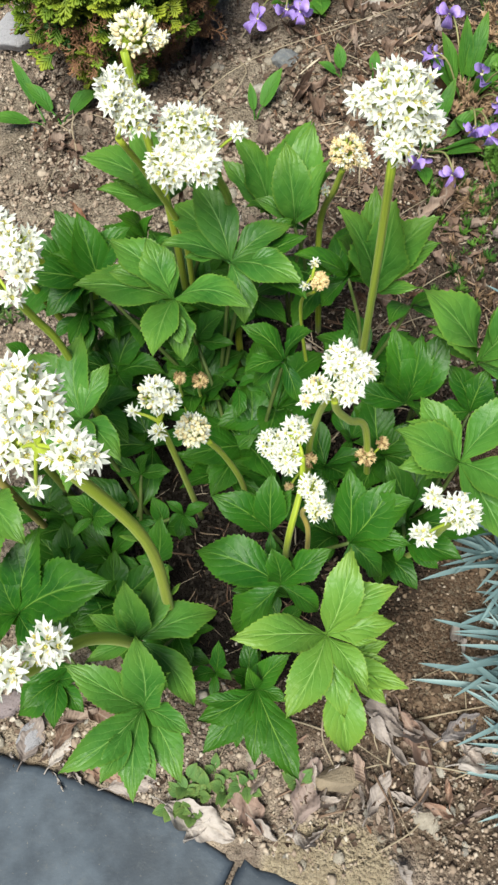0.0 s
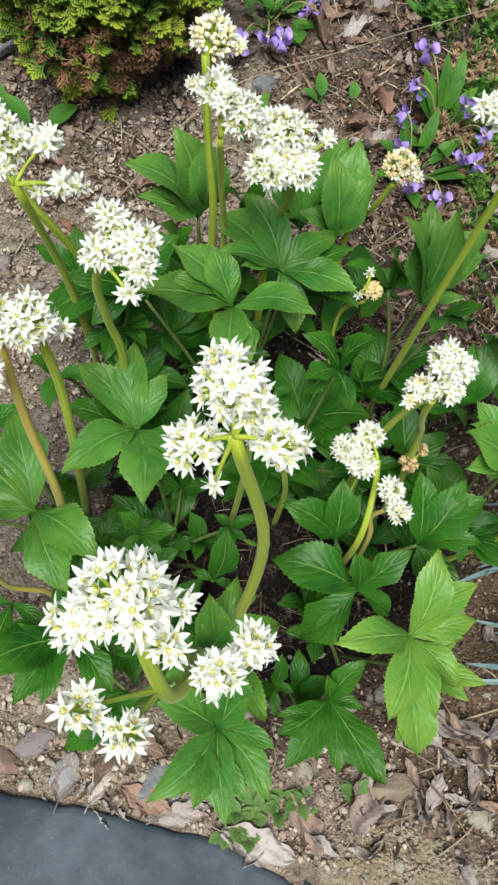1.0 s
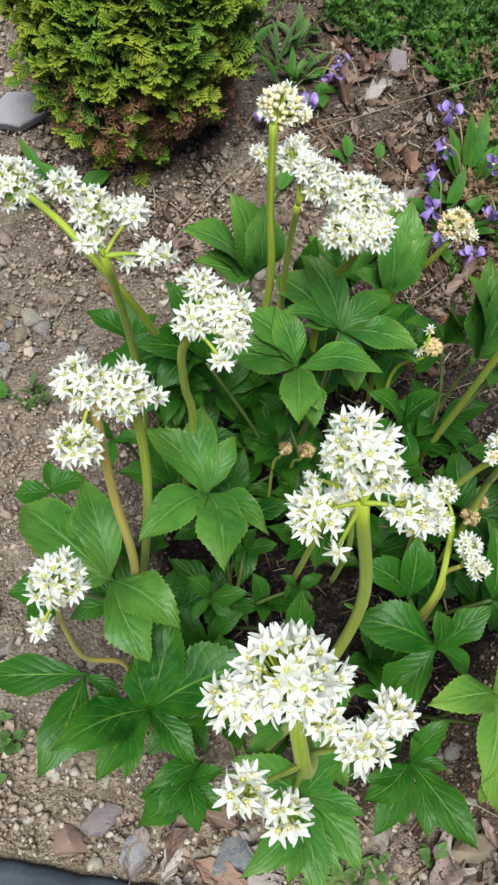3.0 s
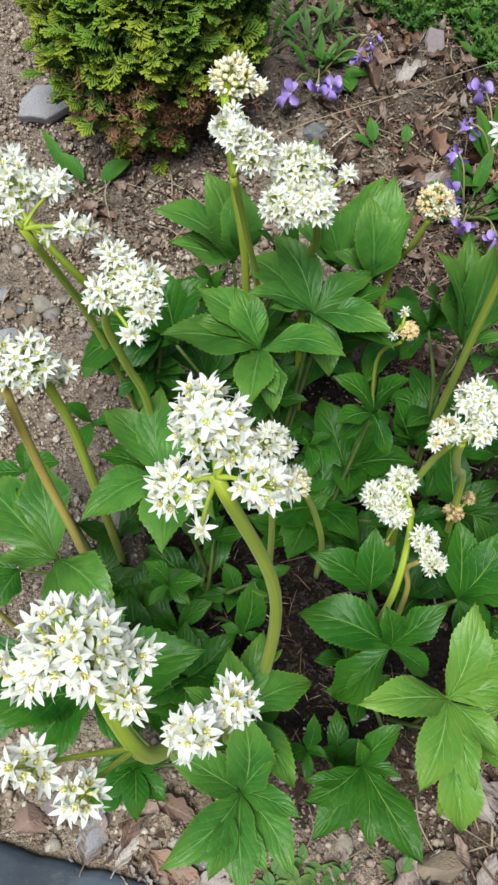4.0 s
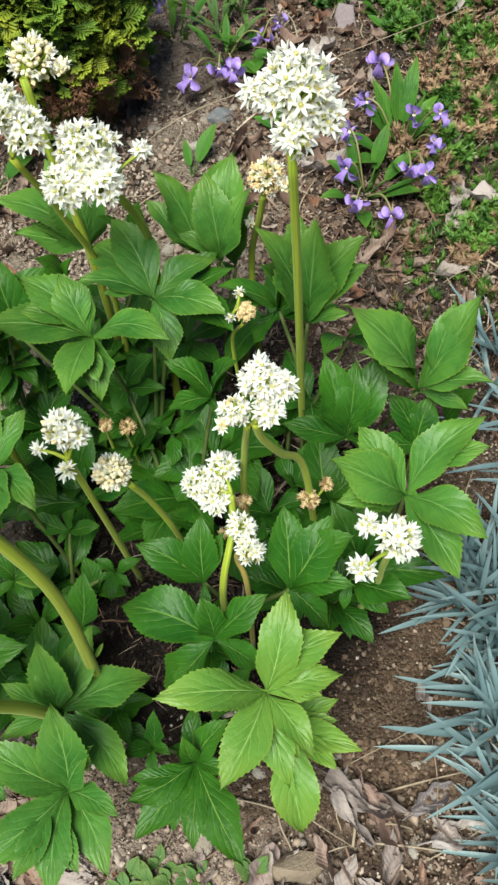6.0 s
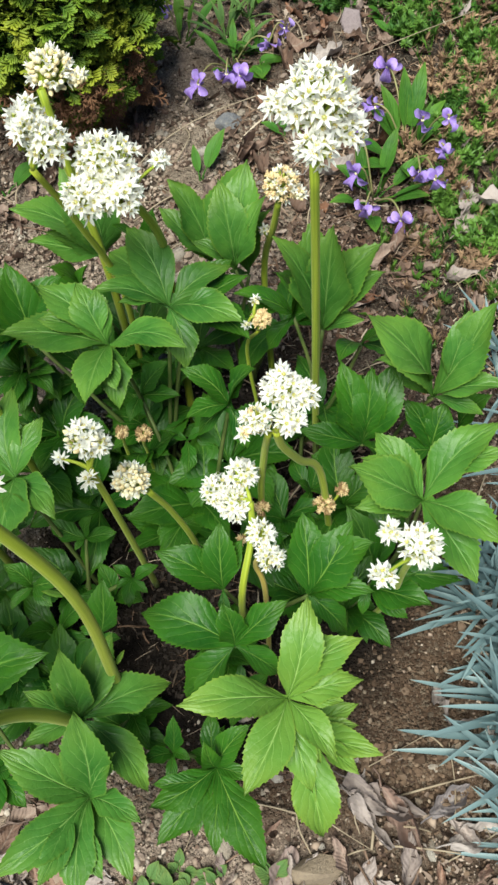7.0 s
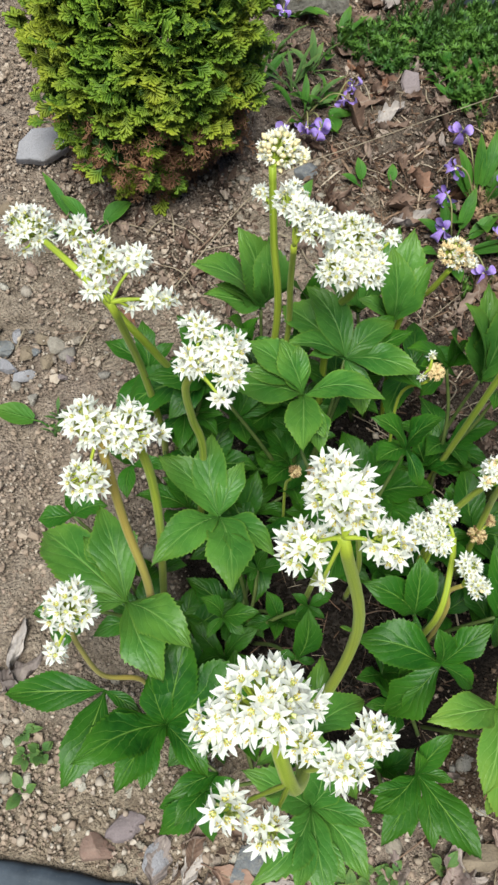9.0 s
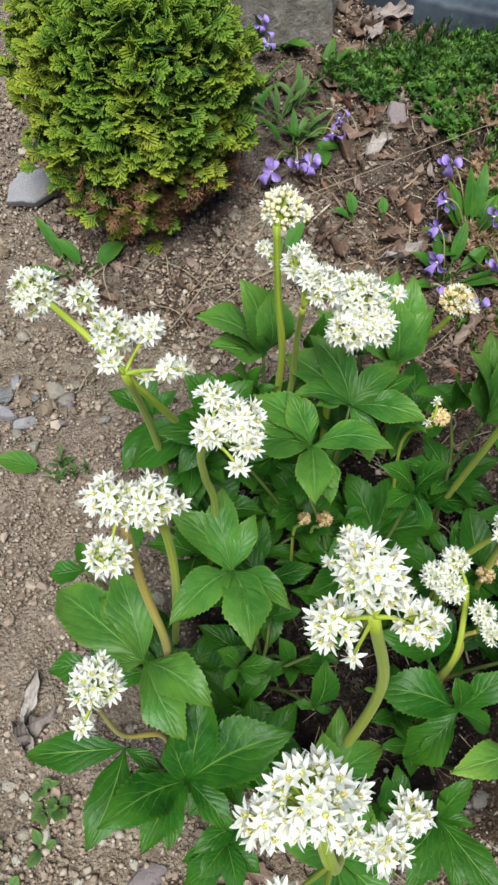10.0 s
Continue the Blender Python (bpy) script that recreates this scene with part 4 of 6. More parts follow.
# ---- the flowering clump: stalks and heads ----
def flower_mesh(name, count, opening, broad, seed):
    """A white funnel of broad pointed petals, joined below, one unit across, round its yellow-green middle."""
    rng = random.Random(seed)
    sh = Shape()
    for i in range(count):
        a = 2 * math.pi * (i + rng.uniform(-0.10, 0.10)) / count
        d, s = Vector((math.cos(a), math.sin(a), 0)), Vector((-math.sin(a), math.cos(a), 0))
        r = 0.56 * rng.uniform(0.90, 1.10)
        wide = radians(opening) * rng.uniform(0.88, 1.12)
        twist = rng.gauss(0, 0.04)
        verts, c, last = [], d * 0.045 + Vector((0, 0, -0.10)), 0.0
        for u, w in ((0.0, 0.045), (0.22, 0.080), (0.42, 0.092), (0.62, 0.082), (0.82, 0.056), (1.0, 0.010)):
            lean = wide * (0.45 + 0.62 * u)
            c = c + (d * math.sin(lean) + Vector((0, 0, math.cos(lean)))) * (r * (u - last))
            last = u
            for v in (-1, 0, 1):
                verts.append(c + s * (v * w * broad + twist * u) + (Vector((0, 0, 1)) - d * 0.5) * (0.045 * abs(v) * (1 - u)))
        sh.add(verts, [(k * 3 + j, (k + 1) * 3 + j, (k + 1) * 3 + j + 1, k * 3 + j + 1) for k in range(5) for j in range(2)])
    sh.tube([(0, 0, -0.28), (0, 0, -0.16), (0, 0, -0.05)], [0.022, 0.055, 0.075], 6, 1)
    cup = [Vector((math.cos(q) * r, math.sin(q) * r, z)) for r, z in ((0.02, -0.02), (0.070, -0.010), (0.100, 0.025)) for q in (2 * math.pi * m / 10 for m in range(10))]
    sh.add(cup, [(k * 10 + m, k * 10 + (m + 1) % 10, k * 10 + 10 + (m + 1) % 10, k * 10 + 10 + m) for k in range(2) for m in range(10)], None, 1)
    sh.tube([(0, 0, -0.04), (0, 0, 0.05), (0, 0, 0.10)], [0.05, 0.042, 0.020], 6, 1)
    for i in range(count):
        a = 2 * math.pi * (i + 0.5) / count + rng.uniform(-0.2, 0.2)
        q = Vector((math.cos(a) * 0.088, math.sin(a) * 0.088, 0.09 + rng.uniform(-0.02, 0.03)))
        sh.tube([Vector((q.x * 0.8, q.y * 0.8, -0.02)), q, q + Vector((0, 0, 0.03)), q + Vector((0, 0, 0.055))], [0.010, 0.012, 0.030, 0.018], 5, 2)
    return sh.mesh(name, PETAL, PISTIL, ANTHER)


def bud_mesh(name, mat, seed, ragged=0.0):
    rng = random.Random(seed)
    sh = Shape()
    sh.tube([(0, 0, -0.28), (0, 0, -0.21), (0, 0, -0.06), (0, 0, 0.10), (0, 0, 0.25), (0, 0, 0.34), (0, 0, 0.39)], [0.05, 0.17, 0.24, 0.23, 0.15, 0.07, 0.01], 10)
    for i, v in enumerate(sh.v):
        pinch = 0.92 if i % 2 else 1.04
        sh.v[i] = (v[0] * pinch, v[1] * pinch, v[2])
    if ragged:
        for i in range(5):
            a = 2 * math.pi * i / 5 + rng.uniform(-0.3, 0.3)
            q = Vector((math.cos(a), math.sin(a), 0))
            sh.tube([q * 0.1 + Vector((0, 0, 0.1)), q * 0.3 + Vector((0, 0, 0.3)), q * 0.42 + Vector((0, 0, 0.36))], [0.07, 0.06, 0.01], 4)
    return sh.mesh(name, mat)


STARS = [flower_mesh("flower", 6, 62, 1.0, 1), flower_mesh("flower", 5, 68, 1.18, 2), flower_mesh("flower", 6, 55, 1.05, 3), flower_mesh("flower", 5, 74, 1.12, 4), flower_mesh("flower", 6, 70, 0.95, 14)]
HALF = [flower_mesh("flower", 6, 40, 1.0, 5), flower_mesh("flower", 5, 32, 1.1, 12)]
BUDS = [bud_mesh("flower_bud", BUD, 6), bud_mesh("flower_bud", BUD_TAN, 7)]
SEEDS = [bud_mesh("seed_capsule", SEED, 8, 1.0), bud_mesh("seed_capsule", SEED, 9, 0.6)]
HUSKS = [bud_mesh("seed_capsule", HUSK, 10, 1.0), bud_mesh("seed_capsule", SEED, 11, 1.0)]
head_count = 0


def stalk(plant, points, r0=0.0042, r1=0.0030, mat=None):
    sh = Shape()
    line = smooth_line(points, 6)
    n = len(line)
    sh.tube(line, [0.79 * (r0 + (r1 - r0) * i / (n - 1)) for i in range(n)], 10)
    ob = part("flower_stalk", sh.mesh("flower_stalk", mat or STEM), plant)
    if r0 > 0.0043:
        for at, turn in ((0.42, 0.6), (0.66, 3.3)):
            c, d = line[int(at * n)], (line[int(at * n) + 1] - line[int(at * n) - 1]).normalized()
            out = (Vector((math.cos(turn), math.sin(turn), 0)) - d * d.dot(Vector((math.cos(turn), math.sin(turn), 0)))).normalized()
            s, up, verts, uvs = d.cross(out), (d + out * 0.7).normalized(), [], []
            for u, w in ((0, 0.0012), (0.3, 0.0019), (0.7, 0.0014), (1, 0.0001)):
                for v in (-1, 0, 1):
                    verts.append(c + out * r0 * 0.7 + up * 0.013 * u + s * v * w + out * 0.0008 * abs(v))
                    uvs.append((u, 0.5 + 0.5 * v))
            leaflet = Shape()
            leaflet.add(verts, [(i * 3 + j, i * 3 + 3 + j, i * 3 + 4 + j, i * 3 + 1 + j) for i in range(3) for j in range(2)], uvs)
            part("bract", leaflet.mesh("bract", LEAF_YOUNG), ob)
    return ob


def head(plant, root, lobes, size, kinds, fill=1.0):
    """A flower head: tufts (x, y, z, radius) branching from the stalk's top, set with flowers."""
    global head_count
    head_count += 1
    rng = random.Random(head_count * 13)
    size *= 1.12 if size < 0.0125 else 1.0
    sh = Shape()
    seats = []
    snug = kinds.count(BUDS) > 1
    for x, y, z, r in lobes:
        c = Vector((x, y, z))
        hub = c - (c - Vector(root)).normalized() * r * 0.5 if (c - Vector(root)).length > r else Vector(root).lerp(c, 0.4)
        sh.tube(smooth_line([root, Vector(root).lerp(hub, 0.5) + Vector((0, 0, 0.002)), hub], 3), [0.0013] * 3 + [0.0010] * 4, 6)
        n = max(3, int(fill * 22 * (r / size) ** 2))
        spin = rng.uniform(0, 6.28)
        for i in range(n):
            q = 1 - 1.50 * (i + 0.5) / n
            a = spin + 2.39996 * i
            d = Vector((math.cos(a) * math.sqrt(1 - q * q), math.sin(a) * math.sqrt(1 - q * q), q))
            d = (d + Vector((rng.gauss(0, 0.13), rng.gauss(0, 0.13), rng.gauss(0, 0.13)))).normalized()
            at = c + d * (0.89 * r * (rng.uniform(0.82, 1.06) if snug else rng.choice((0.72, 0.88, 0.96, 1.0, 1.08)) * rng.uniform(0.92, 1.08))) - d * size * 0.25
            face = (d + Vector((rng.gauss(0, 0.25), -0.10 + rng.gauss(0, 0.25), 0.30))).normalized()
            seats.append((at, face))
            sh.tube([hub.lerp(at, 0.25), hub.lerp(at, 0.6) + Vector((0, 0, -0.001)), at], [0.0008, 0.0007, 0.0006], 4, cap=False)
    top = part("flower_head", sh.mesh("flower_head", STEM), plant)
    for at, face in seats:
        pool = kinds[int(rng.random() * len(kinds))]
        me = pool[int(rng.random() * len(pool))]
        ob = new(me.name.split(".")[0], me)
        ob.parent = top
        ob.matrix_basis = frame_to(at, face, rng.uniform(0, 6.28), size * rng.uniform(0.86, 1.14) * (0.74 if "bud" in me.name else 1.0 if me.name.startswith("flower") else 0.78))
    return top


W4 = [STARS] * 5 + [HALF] * 2
stalk(A, [(-0.062, 0.165, -0.060), (-0.055, 0.161, 0.045), (-0.055, 0.168, 0.176), (-0.086, 0.172, 0.298)], .0052, .0040)
head(A, (-0.086, 0.172, 0.298), [(-0.088, 0.187, 0.318, 0.0187), (-0.102, 0.177, 0.282, 0.0145), (-0.068, 0.164, 0.305, 0.0139), (-0.093, 0.163, 0.270, 0.0038), (-0.078, 0.180, 0.310, 0.0103)], .0125, W4, .9)
stalk(A, [(-0.078, 0.140, -0.050), (-0.080, 0.134, 0.050), (-0.094, 0.120, 0.130), (-0.106, 0.090, 0.205), (-0.118, 0.077, 0.242), (-0.127, 0.083, 0.278), (-0.132, 0.092, 0.302)], .0054, .0038)
head(A, (-0.132, 0.092, 0.302), [(-0.136, 0.099, 0.318, 0.0200), (-0.155, 0.094, 0.306, 0.0110), (-0.121, 0.085, 0.300, 0.0085), (-0.118, 0.098, 0.306, 0.0090)], .0126, W4, 1.05)
head(A, (-0.108, 0.088, 0.214), [(-0.099, 0.079, 0.270, 0.0115), (-0.083, 0.090, 0.264, 0.0115)], .0125, W4, 1.1)
head(A, (-0.121, 0.078, 0.252), [(-0.154, 0.065, 0.297, 0.0100), (-0.138, 0.057, 0.285, 0.0100)], .0126, W4, 1.0)
stalk(L, [(-0.168, 0.250, -0.070), (-0.170, 0.240, 0.080), (-0.184, 0.255, 0.165), (-0.194, 0.269, 0.245)], .0040, .0034, STEM_RED)
head(L, (-0.194, 0.269, 0.245), [(-0.199, 0.275, 0.248, 0.0157), (-0.178, 0.272, 0.243, 0.0177), (-0.203, 0.250, 0.230, 0.0140), (-0.160, 0.275, 0.232, 0.0055)], .0105, W4, 1.0)
stalk(L, [(-0.155, 0.285, -0.060), (-0.160, 0.272, 0.113), (-0.165, 0.274, 0.180), (-0.172, 0.273, 0.225)], .0040, .0036)
stalk(M, [(-0.170, 0.200, -0.070), (-0.180, 0.196, 0.020), (-0.206, 0.191, 0.060), (-0.217, 0.190, 0.130), (-0.219, 0.188, 0.175)], .0026, .0019, STEM_RED)
head(M, (-0.219, 0.188, 0.175), [(-0.217, 0.193, 0.192, 0.0164), (-0.228, 0.176, 0.168, 0.0075)], .0105, W4, 1.0)
stalk(N, [(-0.140, 0.420, -0.050), (-0.146, 0.400, 0.030), (-0.162, 0.385, 0.140), (-0.182, 0.348, 0.262)], .0040, .0032)
head(N, (-0.182, 0.348, 0.262), [(-0.201, 0.430, 0.236, 0.0106), (-0.186, 0.373, 0.270, 0.0155), (-0.165, 0.372, 0.270, 0.0108), (-0.190, 0.352, 0.268, 0.0079), (-0.157, 0.348, 0.262, 0.0080), (-0.148, 0.347, 0.262, 0.0060), (-0.170, 0.347, 0.258, 0.0040)], .0105, W4, 1.0)
stalk(N, [(-0.120, 0.400, -0.050), (-0.121, 0.413, 0.060), (-0.149, 0.388, 0.150), (-0.174, 0.389, 0.195), (-0.202, 0.417, 0.215), (-0.224, 0.455, 0.205)], .0040, .0030)
head(N, (-0.224, 0.455, 0.205), [(-0.233, 0.465, 0.205, 0.0196)], .0095, W4, 1.1)
stalk(N, [(-0.120, 0.330, -0.050), (-0.124, 0.325, 0.115), (-0.134, 0.322, 0.170), (-0.141, 0.313, 0.220), (-0.137, 0.304, 0.250)], .0038, .0030)
head(N, (-0.137, 0.304, 0.250), [(-0.133, 0.326, 0.262, 0.0111), (-0.120, 0.310, 0.258, 0.0149), (-0.139, 0.305, 0.256, 0.0116), (-0.117, 0.298, 0.252, 0.0110), (-0.124, 0.287, 0.246, 0.0061)], .0105, W4, 1.0)
stalk(J, [(-0.050, 0.445, -0.040), (-0.052, 0.439, 0.120), (-0.062, 0.450, 0.200), (-0.068, 0.460, 0.258)], .0040, .0034)
head(J, (-0.068, 0.460, 0.258), [(-0.062, 0.471, 0.262, 0.0173), (-0.046, 0.469, 0.258, 0.0072)], .0086, [BUDS] * 6 + [HALF], 1.75)
stalk(J, [(-0.063, 0.459, 0.220), (-0.068, 0.463, 0.225)], .0014, .0011)
head(J, (-0.068, 0.463, 0.225), [(-0.072, 0.468, 0.228, 0.0073), (-0.065, 0.456, 0.225, 0.0049)], .0085, W4 + [BUDS], 1.1)
stalk(J, [(-0.045, 0.430, -0.040), (-0.043, 0.432, 0.100), (-0.057, 0.408, 0.200), (-0.067, 0.385, 0.262)], .0032, .0026)
head(J, (-0.067, 0.385, 0.262), [(-0.067, 0.405, 0.280, 0.0128), (-0.057, 0.388, 0.278, 0.0141), (-0.065, 0.390, 0.285, 0.0104)], .0095, W4, 1.1)
stalk(I, [(-0.005, 0.400, -0.040), (-0.008, 0.437, 0.110), (-0.008, 0.413, 0.180), (-0.018, 0.383, 0.240)], .0042, .0034)
head(I, (-0.018, 0.383, 0.240), [(-0.027, 0.391, 0.258, 0.0199), (-0.040, 0.372, 0.250, 0.0145), (-0.021, 0.374, 0.250, 0.0154), (0.003, 0.399, 0.250, 0.0065)], .0095, W4, 1.15)
stalk(H, [(0.066, 0.430, -0.030), (0.063, 0.460, 0.080), (0.070, 0.440, 0.150), (0.073, 0.433, 0.178)], .0036, .0028)
head(H, (0.073, 0.433, 0.178), [(0.076, 0.439, 0.188, 0.0141), (0.087, 0.432, 0.185, 0.0054)], .0078, [SEEDS, BUDS, SEEDS, BUDS, HALF], 1.9)
stalk(H, [(0.067, 0.447, 0.130), (0.064, 0.443, 0.140)], .0012, .0010)
head(H, (0.064, 0.443, 0.140), [(0.064, 0.445, 0.142, 0.0046)], .007, [BUDS, STARS], 1.3)
stalk(G, [(0.097, 0.364, -0.045), (0.092, 0.350, 0.080), (0.088, 0.338, 0.193), (0.083, 0.325, 0.305)], .0036, .0032)
head(G, (0.083, 0.325, 0.305), [(0.087, 0.348, 0.322, 0.0202), (0.070, 0.351, 0.318, 0.0099), (0.084, 0.329, 0.309, 0.0110), (0.100, 0.343, 0.308, 0.0112)], .0098, W4, 1.2)
stalk(G, [(0.055, 0.370, -0.020), (0.045, 0.384, 0.080), (0.054, 0.369, 0.125)], .0020, .0016)
head(G, (0.054, 0.369, 0.125), [(0.056, 0.368, 0.138, 0.0076)], .0065, [SEEDS], 1.3)
stalk(G, [(0.055, 0.370, 0.130), (0.051, 0.369, 0.140)], .0012, .0010)
head(G, (0.051, 0.369, 0.140), [(0.053, 0.376, 0.148, 0.0038), (0.046, 0.367, 0.135, 0.0034)], .0068, [STARS, BUDS], 1.3)
stalk(F, [(0.100, 0.270, -0.040), (0.088, 0.275, 0.085), (0.072, 0.262, 0.130), (0.061, 0.252, 0.165), (0.057, 0.247, 0.190)], .0034, .0030)
head(F, (0.057, 0.247, 0.190), [(0.062, 0.261, 0.212, 0.0139), (0.071, 0.258, 0.208, 0.0103), (0.065, 0.247, 0.200, 0.0091)], .0085, W4, 1.15)
stalk(D, [(0.050, 0.245, -0.040), (0.047, 0.265, 0.070), (0.050, 0.260, 0.140), (0.053, 0.250, 0.185)], .0032, .0026)
head(D, (0.053, 0.250, 0.185), [(0.047, 0.249, 0.200, 0.0097), (0.040, 0.244, 0.195, 0.0049)], .0075, W4 + [BUDS, SEEDS], 1.1)
stalk(D, [(0.028, 0.205, -0.050), (0.030, 0.199, 0.072), (0.039, 0.225, 0.105), (0.040, 0.240, 0.122)], .0032, .0026)
head(D, (0.040, 0.240, 0.122), [(0.036, 0.258, 0.126, 0.0118), (0.020, 0.250, 0.122, 0.0111), (0.029, 0.239, 0.120, 0.0118)], .0088, W4, 1.1)
stalk(D, [(0.045, 0.200, -0.050), (0.045, 0.209, 0.055), (0.040, 0.214, 0.085), (0.044, 0.211, 0.105)], .0026, .0020, STEM_RED)
head(D, (0.044, 0.211, 0.105), [(0.045, 0.218, 0.122, 0.0095), (0.049, 0.205, 0.118, 0.0094)], .0078, W4 + [BUDS], 1.1)
stalk(O, [(-0.040, 0.260, -0.050), (-0.043, 0.253, 0.040), (-0.046, 0.249, 0.105), (-0.050, 0.247, 0.165)], .0032, .0026)
head(O, (-0.050, 0.247, 0.165), [(-0.051, 0.258, 0.180, 0.0123), (-0.042, 0.255, 0.178, 0.0077), (-0.066, 0.252, 0.170, 0.0043), (-0.051, 0.240, 0.165, 0.0059)], .0085, W4 + [BUDS], 1.1)
stalk(O, [(0.000, 0.265, -0.050), (-0.003, 0.263, 0.020), (-0.014, 0.262, 0.075), (-0.024, 0.258, 0.112)], .0030, .0026)
head(O, (-0.024, 0.258, 0.112), [(-0.033, 0.261, 0.122, 0.0135)], .0080, [BUDS] * 8 + [HALF], 2.4)
stalk(E, [(0.120, 0.215, -0.040), (0.126, 0.198, 0.050), (0.124, 0.185, 0.130), (0.125, 0.179, 0.165)], .0030, .0024)
head(E, (0.125, 0.179, 0.165), [(0.127, 0.180, 0.178, 0.0126), (0.113, 0.190, 0.172, 0.0073), (0.109, 0.176, 0.148, 0.0079)], .0098, W4, 1.15)
stalk(O, [(-0.030, 0.330, -0.045), (-0.036, 0.336, 0.030), (-0.035, 0.328, 0.055)], .0018, .0014)
head(O, (-0.035, 0.328, 0.055), [(-0.033, 0.328, 0.068, 0.0069)], .0062, [HUSKS], 1.3)
stalk(O, [(-0.045, 0.330, -0.045), (-0.051, 0.337, 0.030), (-0.050, 0.332, 0.055)], .0018, .0014)
head(O, (-0.050, 0.332, 0.055), [(-0.049, 0.331, 0.068, 0.0057)], .0062, [HUSKS], 1.3)
stalk(E, [(0.095, 0.270, -0.040), (0.097, 0.278, 0.000), (0.093, 0.273, 0.030)], .0018, .0014)
head(E, (0.093, 0.273, 0.030), [(0.091, 0.271, 0.048, 0.0084), (0.105, 0.282, 0.048, 0.0056)], .0065, [HUSKS], 1.2)
stalk(D, [(0.050, 0.250, -0.040), (0.044, 0.263, 0.040), (0.045, 0.257, 0.070)], .0018, .0014)
head(D, (0.045, 0.257, 0.070), [(0.046, 0.254, 0.085, 0.0063), (0.032, 0.239, 0.070, 0.0041)], .0065, [HUSKS], 1.2)

# ---- clipped conifer ----
def spray_mesh(name, mats, seed, sides=7, thin=1.0):
    """A flat fan of blunt scale-leaved branchlets, one unit long, along y."""
    rng = random.Random(seed)
    sh = Shape()

    def twig(a, b, w, u0, u1):
        w *= thin
        a, b = Vector(a), Vector(b)
        d = (b - a).normalized()
        s = d.cross(Vector((0, 0, 1))).normalized()
        n = Vector((0, 0, 1))
        verts, uvs = [], []
        for t, k in ((0, 0.6), (0.5, 1.0), (0.9, 0.86)):
            c = a.lerp(b, t)
            verts += [c + s * w * k, c + n * w * 0.6 * k, c - s * w * k, c - n * w * 0.6 * k]
            uvs += [(u0 + (u1 - u0) * t, 0.5)] * 4
        verts.append(b)
        uvs.append((u1, 0.5))
        faces = [(r * 4 + j, r * 4 + (j + 1) % 4, r * 4 + 4 + (j + 1) % 4, r * 4 + 4 + j) for r in range(2) for j in range(4)]
        faces += [(8 + j, 8 + (j + 1) % 4, 12) for j in range(4)]
        sh.add(verts, faces, uvs)

    twig((0, 0, 0), (0, 1, -0.10), 0.066, 0.0, 1.0)
    for i in range(sides):
        y = 0.20 + 0.66 * i / sides
        sgn = 1 if i % 2 else -1
        reach = (0.62 - 0.34 * (i / sides)) * rng.uniform(0.85, 1.15)
        a = Vector((0, y, -0.10 * y * y))
        b = a + Vector((sgn * reach * 0.62, reach * 0.80, rng.uniform(-0.10, 0.06)))
        twig(a, b, 0.066, 0.25 + y * 0.45, min(1, y * 0.6 + 0.55))
        if reach > 0.30:
            c, dd = a.lerp(b, 0.5), (b - a).normalized()
            twig(c, c + (dd * 0.8 + Vector((-dd.y, dd.x, 0)) * -sgn * 0.55) * reach * 0.55, 0.058, 0.40 + y * 0.4, min(1, y * 0.6 + 0.6))
    return sh.mesh(name, *mats)


